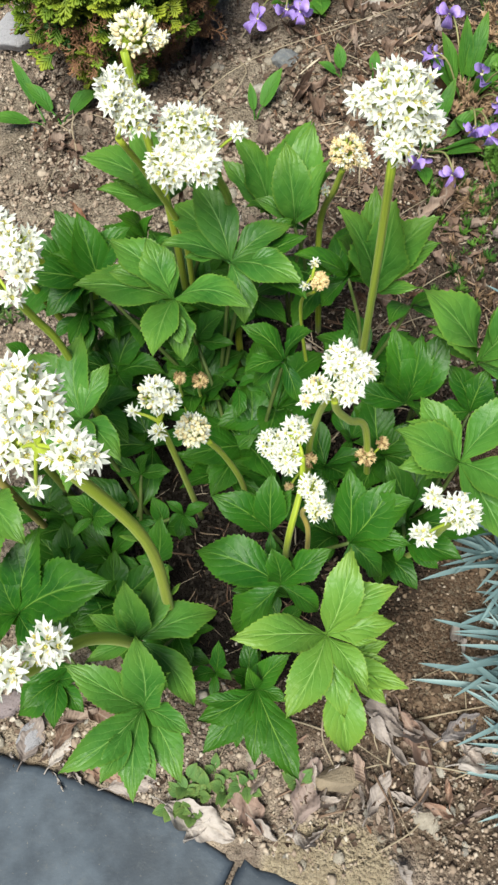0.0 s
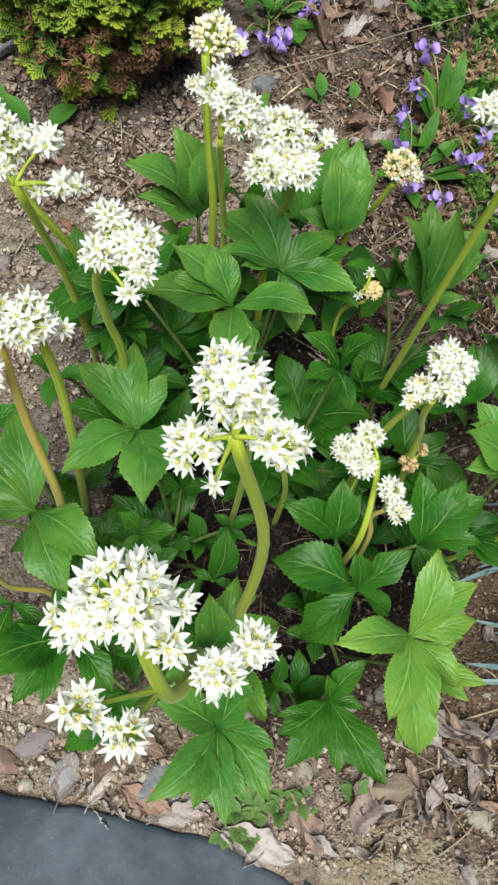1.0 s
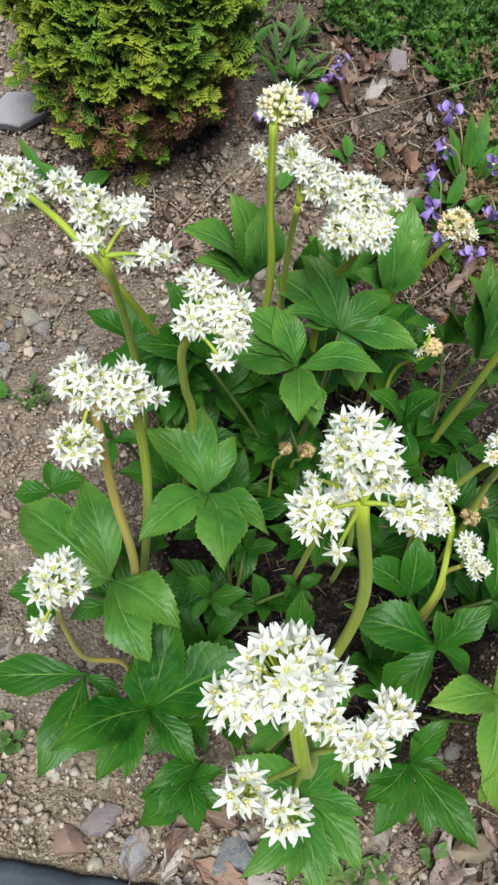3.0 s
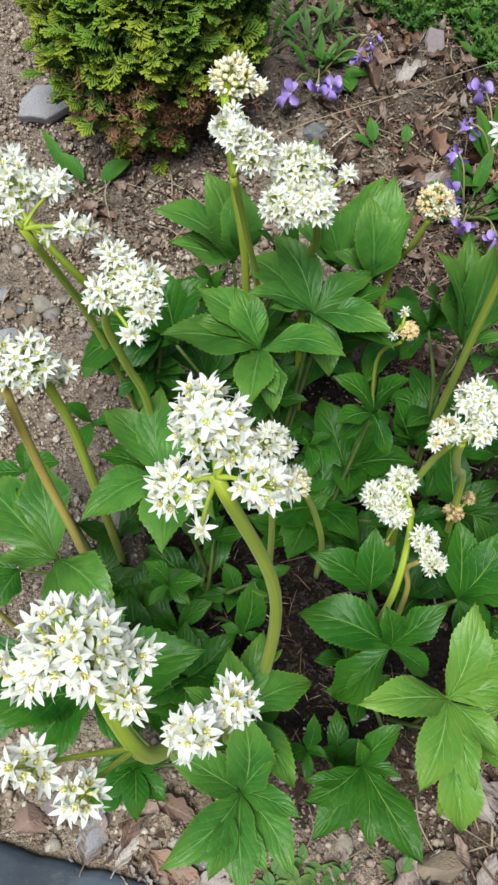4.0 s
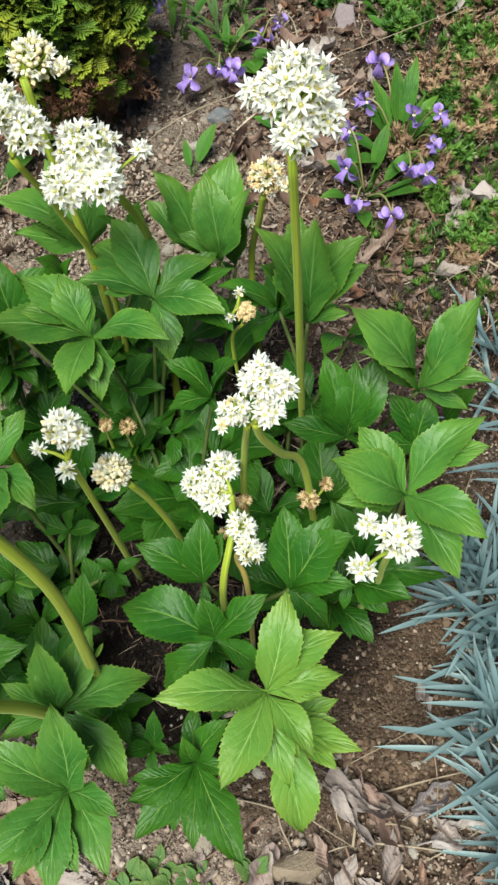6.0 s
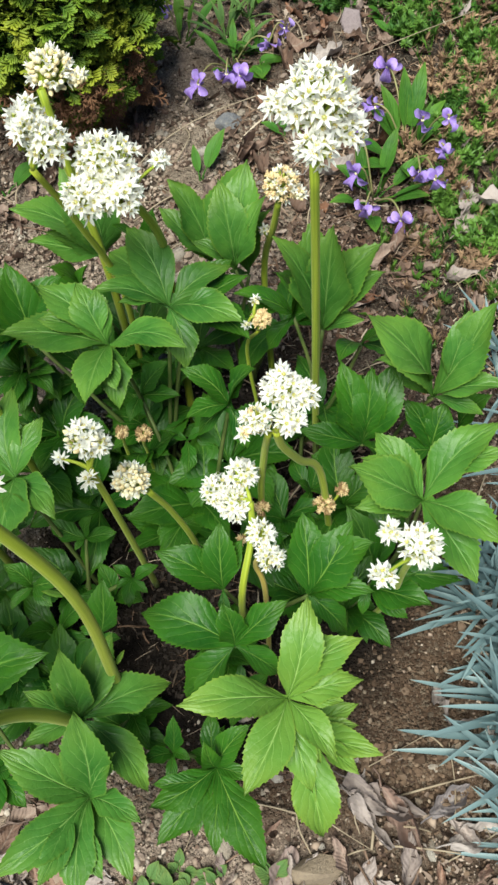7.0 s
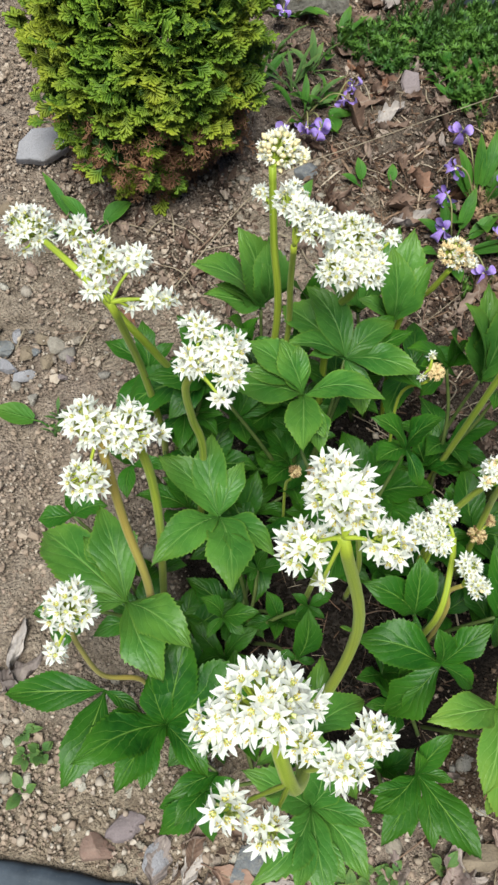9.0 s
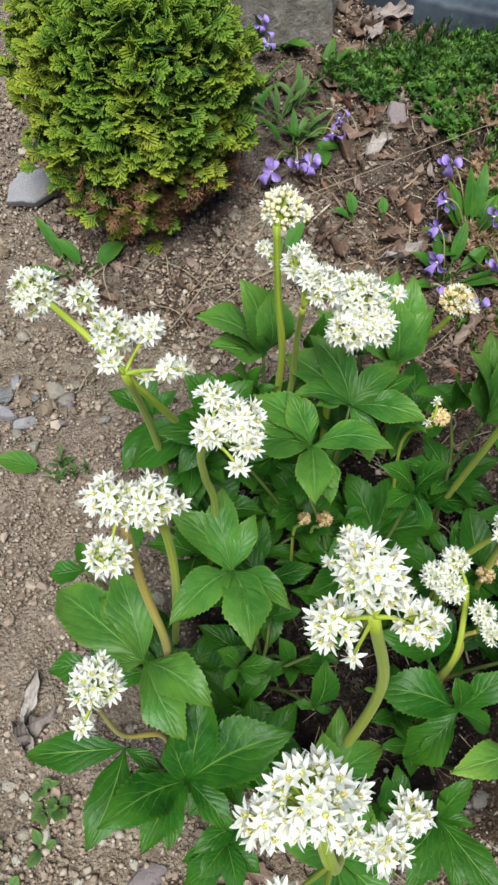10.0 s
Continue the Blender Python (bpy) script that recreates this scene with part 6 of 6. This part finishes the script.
def tuft(x, y, count, spread, label, seed):
    """A tuft of stiff narrow blue-grey blades on short stems."""
    rng = random.Random(seed)
    plant = thing("blue_grey_tuft", (x, y, ground_z(x, y)), label, "plant", "blue-grey tufts")
    for i in range(count):
        a = rng.uniform(0, 6.28)
        r = spread * math.sqrt(rng.random())
        at = Vector((x + r * math.cos(a), y + r * math.sin(a), 0))
        at.z = ground_z(at.x, at.y) + rng.uniform(0.0, 0.028) * (1 - 0.5 * r / spread)
        b = a + rng.gauss(0, 1.0)
        el = radians(rng.uniform(0, 70))
        d = Vector((math.cos(b) * math.cos(el), math.sin(b) * math.cos(el), math.sin(el)))
        x_ax = d.cross(Vector((0, 0, 1))).normalized()
        m = Matrix((x_ax, d, x_ax.cross(d))).transposed().to_4x4()
        size = rng.uniform(0.040, 0.082)
        part("blade", STRAPS[i % 9], plant).matrix_basis = Matrix.Translation(at) @ m @ Matrix.Diagonal((size * rng.uniform(0.9, 1.3), size, size, 1))


T_LABEL = "spiky tuft of blue-grey narrow leaves beside the bare soil"
tuft(0.240, 0.215, 190, 0.042, T_LABEL, 1)
tuft(0.238, 0.125, 180, 0.040, T_LABEL, 2)
tuft(0.240, 0.045, 130, 0.034, T_LABEL, 3)
tuft(0.290, 0.330, 90, 0.040, T_LABEL, 4)
tuft(0.300, 0.170, 120, 0.045, T_LABEL, 5)
tuft(0.278, 0.405, 24, 0.030, "thin young tuft of blue-grey narrow leaves", 6)

# ---- litter, pebbles and grit ----
def fallen_leaf(x, y, size, yaw, curl, label, seed, up=0.004, wide=0.5, tilt=(0, 0), mat=DRY_LEAF):
    """A dry, curled and lobed dead leaf."""
    rng = random.Random(seed)
    sh = Shape()
    rows, cols = 16, 4
    verts, uvs = [], []
    waves = [rng.uniform(0, 6.28) for _ in range(4)]
    for i in range(rows + 1):
        u = i / rows
        w = 0.5 * wide * max(0.04, math.sin(math.pi * (0.04 + 0.94 * u)) ** 0.7) * (1 + 0.16 * math.sin(u * 19 + waves[0]))
        for j in range(-cols, cols + 1):
            v = j / cols
            side = w * v
            bend = curl * (side * side * 2.2 + 0.35 * (u - 0.5) ** 2 * (1 + 0.5 * v)) + 0.07 * math.sin(u * 9 + v * 3 + waves[1]) * abs(v) + 0.04 * math.sin(u * 4 + waves[2]) + 0.05 * math.sin(u * 15 + v * 7 + waves[3]) + 0.10 * curl * math.sin(v * 2.5 + u * 5 + waves[0])
            verts.append(Vector((u - 0.5, side * (1 - 0.25 * curl * abs(v)), bend)) * size)
            uvs.append((u, 0.5 + 0.5 * v))
    n = 2 * cols + 1
    sh.add(verts, [(i * n + j, (i + 1) * n + j, (i + 1) * n + j + 1, i * n + j + 1) for i in range(rows) for j in range(n - 1)], uvs)
    sh.tube([Vector((-0.5, 0, verts[4].z / size)) * size, Vector((-0.62, 0.02, 0.03)) * size, Vector((-0.74, 0.01, 0.05)) * size], [0.0008, 0.0006, 0.0006], 4)
    ob = new("fallen_leaf", sh.mesh("fallen_leaf", mat))
    ob.matrix_world = pose(x, y, ground_z(x, y) + up, tilt[0], tilt[1], yaw)
    return tagged(ob, label, "dead leaf", "fallen leaves")


D_LABEL = "curled grey-brown dead leaf lying on the soil"
fallen_leaf(0.118, 0.088, 0.052, -20, 1.6, "large curled pale brown dead leaf on the soil", 1, 0.006, 0.5, (12, 0))
fallen_leaf(0.128, 0.078, 0.050, -62, 1.8, "large curled pale brown dead leaf on the soil", 21, 0.008, 0.5, (20, 10))
fallen_leaf(0.108, 0.090, 0.046, -38, 1.7, "large curled pale brown dead leaf on the soil", 22, 0.010, 0.46, (-20, 0))
fallen_leaf(0.104, 0.076, 0.042, -55, 1.8, D_LABEL, 2, 0.008, 0.4, (-10, 8))
fallen_leaf(0.160, 0.085, 0.034, 30, 1.2, D_LABEL, 3, 0.006, 0.6)
fallen_leaf(0.175, 0.062, 0.040, 10, 1.0, D_LABEL, 4, 0.005, 0.6)
fallen_leaf(0.128, 0.050, 0.038, 80, 1.3, D_LABEL, 5, 0.005, 0.5)
fallen_leaf(0.096, 0.040, 0.036, 60, 1.3, D_LABEL, 6, 0.005, 0.5)
fallen_leaf(0.043, 0.043, 0.048, 70, 0.9, "torn grey dead leaf beside a tan stone", 7, 0.006, 0.6)
fallen_leaf(-0.003, 0.033, 0.046, -65, 0.5, "pale tan oak leaf lying flat on the soil", 8, 0.005, 0.5)
fallen_leaf(-0.040, 0.022, 0.058, -25, 0.5, "pale tan oak leaf lying by the edging slab", 9, 0.006, 0.48)
fallen_leaf(-0.178, 0.085, 0.036, 70, 0.5, D_LABEL, 10, 0.005, 0.6)
fallen_leaf(-0.153, 0.078, 0.032, 60, 0.6, D_LABEL, 11, 0.005, 0.5)
fallen_leaf(-0.120, 0.062, 0.042, -30, 0.6, D_LABEL, 12, 0.005, 0.5)
fallen_leaf(0.214, 1.000, 0.060, 20, 0.6, D_LABEL, 13, 0.014, 0.5)
fallen_leaf(0.189, 0.984, 0.050, 60, 0.6, D_LABEL, 14, 0.010, 0.5)
fallen_leaf(0.150, 0.800, 0.042, 30, 1.3, "pale pinkish brown dead leaf on leaf mould", 15, 0.006, 0.6)
fallen_leaf(0.140, 0.650, 0.044, 10, 1.4, D_LABEL, 16, 0.006, 0.4)
fallen_leaf(0.255, 0.560, 0.036, 40, 0.6, D_LABEL, 17, 0.008, 0.7)
fallen_leaf(0.285, 0.555, 0.040, 100, 0.7, D_LABEL, 18, 0.008, 0.6)
fallen_leaf(-0.284, 0.262, 0.050, 75, 1.9, "shrivelled dark grey dead leaf on bare soil", 23, 0.006, 0.4, (20, 0))
fallen_leaf(-0.276, 0.240, 0.042, 40, 1.8, "shrivelled dark grey dead leaf on bare soil", 24, 0.006, 0.45, (-20, 10))
fallen_leaf(-0.290, 0.232, 0.036, 120, 1.8, "shrivelled dark grey dead leaf on bare soil", 25, 0.005, 0.5, (10, 0))
fallen_leaf(-0.093, 0.050, 0.038, 10, 0.5, "pinkish tan dead leaf lying by the edging slab", 31, 0.006, 0.5, (8, 0))
fallen_leaf(-0.150, 0.092, 0.034, 65, 1.2, "curled orange-brown dead leaf under the leaves", 32, 0.008, 0.5, (14, 0), BROWN_LEAF)
fallen_leaf(-0.138, 0.100, 0.030, 20, 1.4, "curled orange-brown dead leaf under the leaves", 33, 0.008, 0.5, (-14, 6), BROWN_LEAF)
fallen_leaf(-0.118, 0.100, 0.032, -30, 0.8, "reddish brown dead leaf beside a slate chip", 34, 0.007, 0.6, (0, 0), BROWN_LEAF)
for i, (x, y, size) in enumerate([(0.183, 0.990, 0.038), (0.205, 0.985, 0.036), (0.222, 0.995, 0.034), (0.250, 0.945, 0.040), (0.165, 0.975, 0.032), (0.122, 0.938, 0.036), (0.138, 0.916, 0.040), (0.169, 0.929, 0.040), (0.150, 0.950, 0.034), (0.120, 0.900, 0.036),
                                  (0.106, 0.806, 0.046), (0.058, 0.687, 0.040), (0.133, 0.673, 0.042), (0.129, 0.819, 0.036), (0.070, 0.670, 0.034), (0.187, 0.553, 0.034), (0.175, 0.540, 0.030), (0.212, 0.549, 0.026), (0.160, 0.700, 0.032), (0.205, 0.780, 0.036), (0.215, 0.520, 0.024), (0.240, 0.505, 0.028)]):
    fallen_leaf(x, y, size, 137 * i, 0.9 + 0.3 * (i % 4), "curled brown dead leaf among leaf mould", 400 + i, 0.009, 0.5, (16 * (i % 3) - 16, 12 * (i % 4) - 18), BROWN_LEAF)
for i, (x, y, size) in enumerate([(0.255, 0.583, 0.034), (0.280, 0.570, 0.040), (0.294, 0.826, 0.040), (0.216, 0.990, 0.042), (0.262, 0.655, 0.028)]):
    fallen_leaf(x, y, size, 70 + 95 * i, 0.7, "pale grey-pink dead leaf among dried tufts", 430 + i, 0.018, 0.62, (18, -8), DRY_LEAF)
litter = random.Random(5)
zones = [(0.12, 0.05, 0.07, 0.035, 26), (0.17, 0.80, 0.10, 0.12, 150), (0.20, 0.55, 0.06, 0.05, 22), (-0.14, 0.065, 0.05, 0.012, 10), (-0.12, 0.64, 0.08, 0.05, 26), (0.17, 0.46, 0.05, 0.06, 60), (0.02, 0.03, 0.05, 0.012, 8)]
for zx, zy, sx, sy, count in zones:
    for i in range(count):
        fallen_leaf(litter.gauss(zx, sx), litter.gauss(zy, sy), litter.uniform(0.010, 0.028), litter.uniform(0, 360), litter.uniform(0.8, 2.4), D_LABEL, 1000 + litter.randint(0, 9999), litter.uniform(0.002, 0.008), litter.uniform(0.35, 0.65), (litter.gauss(0, 14), litter.gauss(0, 14)), BROWN_LEAF if zy > 0.3 else DRY_LEAF)


def stem_litter(name, points, radius, mat, label, category):
    sh = Shape()
    line = smooth_line(points, 5)
    sh.tube(line, [radius * (1 - 0.5 * i / len(line)) for i in range(len(line))], 6)
    return tagged(new(name, sh.mesh(name, mat)), label, category, "dry stems")


on = lambda x, y, up: (x, y, ground_z(x, y) + up)
stem_litter("dry_stem", [on(-0.115, 0.600, 0.012), on(-0.014, 0.685, 0.045), on(0.115, 0.735, 0.040), on(0.290, 0.775, 0.05)], 0.0007, STRAW, "long pale dry grass stem arching behind the clump", "dry stem")
stem_litter("dry_stem", [on(0.105, 0.105, 0.004), on(0.108, 0.080, 0.004), on(0.104, 0.060, 0.006)], 0.0018, STRAW, "short pale dry stem on the soil", "dry stem")
for i in range(170):
    q = random.Random(300 + i)
    zone = [(0.08, 0.30, 0.10, 0.10), (0.20, 0.47, 0.07, 0.09), (0.12, 0.06, 0.08, 0.03), (0.12, 0.78, 0.10, 0.10), (-0.10, 0.62, 0.10, 0.06)][i % 5]
    x, y, a, n = q.gauss(zone[0], zone[2]), q.gauss(zone[1], zone[3]), q.uniform(0, 6.28), q.uniform(0.02, 0.07)
    stem_litter("dry_stem", [on(x, y, 0.003), on(x + math.cos(a) * n * 0.5, y + math.sin(a) * n * 0.5, q.uniform(0.004, 0.014)), on(x + math.cos(a + q.gauss(0, 0.4)) * n, y + math.sin(a) * n, q.uniform(0.002, 0.008))],
                q.uniform(0.0005, 0.0011), STRAW if i % 3 else TWIG, "thin dry stem among the leaf litter", "dry stem")


def pebble_mesh(seed):
    rng = random.Random(seed)
    bm = bmesh.new()
    bmesh.ops.create_icosphere(bm, subdivisions=1, radius=1.0)
    for v in bm.verts:
        v.co *= rng.uniform(0.78, 1.12)
        v.co.z *= 0.68
    me = bpy.data.meshes.new("pebble")
    bm.to_mesh(me)
    bm.free()
    me.materials.append(STONE)
    me.polygons.foreach_set("use_smooth", np.ones(len(me.polygons), dtype=bool))
    return me


PEBBLES = [pebble_mesh(s) for s in range(8)]
pick = random.Random(12)


def bare(x, y):
    """True off the edging slabs."""
    return y > (0.006 - 0.40 * x if x > -0.206 else 0.014 - 0.33 * x)


made = 0
while made < 290:
    x, y = pick.choice([(pick.uniform(-0.34, -0.16), pick.uniform(0.08, 0.75)), (pick.uniform(-0.15, 0.22), pick.uniform(-0.01, 0.12)), (pick.uniform(-0.05, 0.08), pick.uniform(0.55, 0.75))])
    if not bare(x, y):
        continue
    r = min(0.0085, 0.0021 * math.exp(abs(pick.gauss(0, 0.6))))
    ob = new("pebble", PEBBLES[made % 8])
    ob.matrix_world = pose(x, y, ground_z(x, y) + r * 0.15, pick.uniform(-20, 20), pick.uniform(-20, 20), pick.uniform(0, 360)) @ Matrix.Diagonal((r * pick.uniform(0.9, 1.5), r, r, 1))
    tagged(ob, "small tan pebble on sandy soil", "pebble", "pebbles on the bed")
    made += 1


def strewn(name, n, box, sizes, unit, faces, mat, label, category, seed, keep=None, smooth=True, flat=1.0, patchy=False):
    """Many small bits lying over the bed, joined."""
    rng = np.random.default_rng(seed)
    x, y = rng.uniform(box[0], box[1], n), rng.uniform(box[2], box[3], n)
    ok = y > np.where(x > -0.206, 0.003 - 0.40 * x, 0.012 - 0.33 * x)
    if keep is not None:
        ok &= keep(x, y, rng)
    if patchy:
        ok &= rng.random(n) < 0.52 + 0.48 * np.sin(31 * x + 2.0 * np.sin(19 * y)) * np.sin(27 * y + 1.7 * np.sin(23 * x + 1))
    x, y = x[ok], y[ok]
    n, m = len(x), len(unit)
    r = np.minimum(sizes[1], sizes[0] * np.exp(np.abs(rng.normal(0, sizes[2], n))))
    z = -0.079 + 0.109 * x + 0.10 * y + rng.uniform(-0.001, 0.004, n)
    q = rng.normal(0, 1, (n, 4)) * np.array([1, 0.25 * flat, 0.25 * flat, 1])
    q /= np.linalg.norm(q, axis=1)[:, None]
    w, i, j, k = q.T
    turn = np.stack([1 - 2 * (j * j + k * k), 2 * (i * j - k * w), 2 * (i * k + j * w), 2 * (i * j + k * w), 1 - 2 * (i * i + k * k), 2 * (j * k - i * w), 2 * (i * k - j * w), 2 * (j * k + i * w), 1 - 2 * (i * i + j * j)], -1).reshape(n, 3, 3)
    local = np.array(unit)[None] * rng.uniform(0.65, 1.35, (n, m, 1)) * rng.uniform(0.7, 1.3, (n, 1, 3)) * r[:, None, None]
    verts = np.einsum("nab,nmb->nma", turn, local) + np.stack([x, y, z], -1)[:, None]
    allf = (np.array(faces)[None] + m * np.arange(n)[:, None, None]).reshape(-1, len(faces[0]))
    me = bpy.data.meshes.new(name)
    me.from_pydata(verts.reshape(-1, 3).tolist(), [], allf.tolist())
    me.materials.append(mat)
    me.polygons.foreach_set("use_smooth", np.full(len(me.polygons), smooth))
    tagged(new(name, me), label, category, kind="stuff")


LUMP = [(1, 0, 0), (0, 1, 0), (-1, 0, 0), (0, -1, 0), (0, 0, 0.7), (0, 0, -0.7)]
LUMP_FACES = [(0, 1, 4), (1, 2, 4), (2, 3, 4), (3, 0, 4), (1, 0, 5), (2, 1, 5), (3, 2, 5), (0, 3, 5)]
ICO = [(0, 0, 0.9), (0.9, 0, 0.4), (0.28, 0.86, 0.4), (-0.73, 0.53, 0.4), (-0.73, -0.53, 0.4), (0.28, -0.86, 0.4), (0.73, 0.53, -0.35), (-0.28, 0.86, -0.35), (-0.9, 0, -0.35), (-0.28, -0.86, -0.35), (0.73, -0.53, -0.35), (0, 0, -0.8)]
ICO_FACES = [(0, 1, 2), (0, 2, 3), (0, 3, 4), (0, 4, 5), (0, 5, 1), (1, 6, 2), (2, 7, 3), (3, 8, 4), (4, 9, 5), (5, 10, 1), (2, 6, 7), (3, 7, 8), (4, 8, 9), (5, 9, 10), (1, 10, 6)]
FLAKE = [(-1, -0.12, 0.15), (-0.15, -0.5, 0), (0.75, -0.30, 0.25), (1, 0.12, 0.35), (0.15, 0.52, 0), (-0.7, 0.30, 0.1)]
FLAKE_FACES = [(0, 1, 4, 5), (1, 2, 3, 4)]
strewn("grit", 80000, (-0.42, 0.40, -0.05, 1.12), (0.0009, 0.0042, 0.58), LUMP, LUMP_FACES, GRIT, "coarse tan grit and soil crumbs over the bed", "grit", 8,
       lambda x, y, rng: (((x + 0.005) / 0.135) ** 2 + ((y - 0.29) / 0.15) ** 2 > 0.8 + 0.3 * rng.random(len(x))) & ((np.hypot((x - 0.13) / 0.06, (y - 0.18) / 0.10) > 1) | (rng.random(len(x)) < 0.08)) & ((x < 0.0) | (y < 0.42) | (rng.random(len(x)) < 0.35)) & ((np.hypot((x - 0.075) / 0.06, (y + 0.02) / 0.04) > 1) | (rng.random(len(x)) < 0.35)), patchy=True)
strewn("soil_crumbs", 7500, (-0.42, 0.22, -0.05, 1.0), (0.0016, 0.0052, 0.5), ICO, ICO_FACES, GRIT, "lumpy soil crumbs and small stones on bare soil", "soil crumbs", 18,
       lambda x, y, rng: (((x + 0.005) / 0.135) ** 2 + ((y - 0.29) / 0.15) ** 2 > 1.1) & ((x < -0.13) | (y > 0.5) | (y < 0.12) | (rng.random(len(x)) < 0.4)) & ((x < 0.0) | ((y > 0.5) & (y < 0.68) & (x < 0.08))), False, patchy=True)
strewn("fine_gravel", 3000, (-0.42, 0.20, -0.02, 0.84), (0.0010, 0.0046, 0.55), ICO, ICO_FACES, GRAVEL, "pale fine gravel scattered over bare soil", "gravel", 28,
       lambda x, y, rng: (((x + 0.005) / 0.135) ** 2 + ((y - 0.29) / 0.15) ** 2 > 1.1) & ((x < -0.12) | ((y > 0.56) & (x < 0.17)) | ((y < 0.10) & (x < 0.07))), True, patchy=True)
strewn("fine_gravel", 420, (-0.36, 0.03, -0.03, 0.16), (0.0014, 0.0050, 0.55), ICO, ICO_FACES, GRAVEL, "pale fine gravel along the edging slab", "gravel", 29, None, True)
strewn("leaf_mould", 22000, (-0.26, 0.42, 0.46, 1.12), (0.0019, 0.0085, 0.55), FLAKE, FLAKE_FACES, MOULD, "brown crumbled leaf mould behind the clump", "leaf litter", 9,
       lambda x, y, rng: ((x < 0.23) | (y > 0.86) | (rng.random(len(x)) < 0.3)) & ((x + 0.2 * rng.normal(0, 0.3, len(x)) > 0.06) | ((y > 0.60) & (y < 0.78) & (x > -0.22))), False, 1.6)
strewn("compost", 10000, (-0.14, 0.14, 0.14, 0.45), (0.0012, 0.0050, 0.55), FLAKE, FLAKE_FACES, SHADED_COMPOST, "black crumbled compost, shade in its colour, among the crowns", "leaf litter", 10,
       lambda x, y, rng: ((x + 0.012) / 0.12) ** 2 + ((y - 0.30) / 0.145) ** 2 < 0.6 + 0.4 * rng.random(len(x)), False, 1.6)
strewn("leaf_mould", 6500, (0.09, 0.36, 0.34, 0.60), (0.0017, 0.0075, 0.5), FLAKE, FLAKE_FACES, MOULD, "brown crumbled leaf mould beside the clump", "leaf litter", 12, lambda x, y, rng: (x < 0.2) | (rng.random(len(x)) < 0.45), False, 1.6)
strewn("leaf_mould", 1300, (-0.22, 0.22, 0.0, 0.12), (0.002, 0.008, 0.5), FLAKE, FLAKE_FACES, MOULD, "crumbled dry leaf bits along the slab edge", "leaf litter", 11, None, False, 1.6)
strewn("soil_crumbs", 6500, (0.06, 0.26, 0.04, 0.34), (0.0007, 0.0034, 0.55), ICO, ICO_FACES, CLOD, "brown soil clods on the brown bare soil", "soil crumbs", 38, None, False, patchy=True)
strewn("soil_crumbs", 620, (0.10, 0.20, 0.085, 0.128), (0.0012, 0.0044, 0.5), ICO, ICO_FACES, CLOD, "lumpy brown soil clods beside the dead leaves", "soil crumbs", 39, None, False)
STRAND = [(-1, -0.03, 0.0), (-1, 0.03, 0.0), (-0.3, 0.05, 0.06), (-0.3, -0.05, 0.06), (0.4, 0.03, 0.05), (0.4, -0.05, 0.05), (1, 0.10, 0.0), (1, 0.05, 0.0)]
STRAND_FACES = [(0, 3, 2, 1), (3, 5, 4, 2), (5, 7, 6, 4)]
strewn("plant_fibres", 5200, (0.06, 0.38, 0.40, 1.02), (0.006, 0.022, 0.5), STRAND, STRAND_FACES, FIBRE, "thin dry needles and fibres on leaf mould", "leaf litter", 48, None, False, 1.2)
strewn("plant_fibres", 420, (-0.08, 0.08, 0.10, 0.30), (0.005, 0.020, 0.5), STRAND, STRAND_FACES, FIBRE, "dry fibres and dead grass among the crowns", "leaf litter", 49, None, False, 1.4)
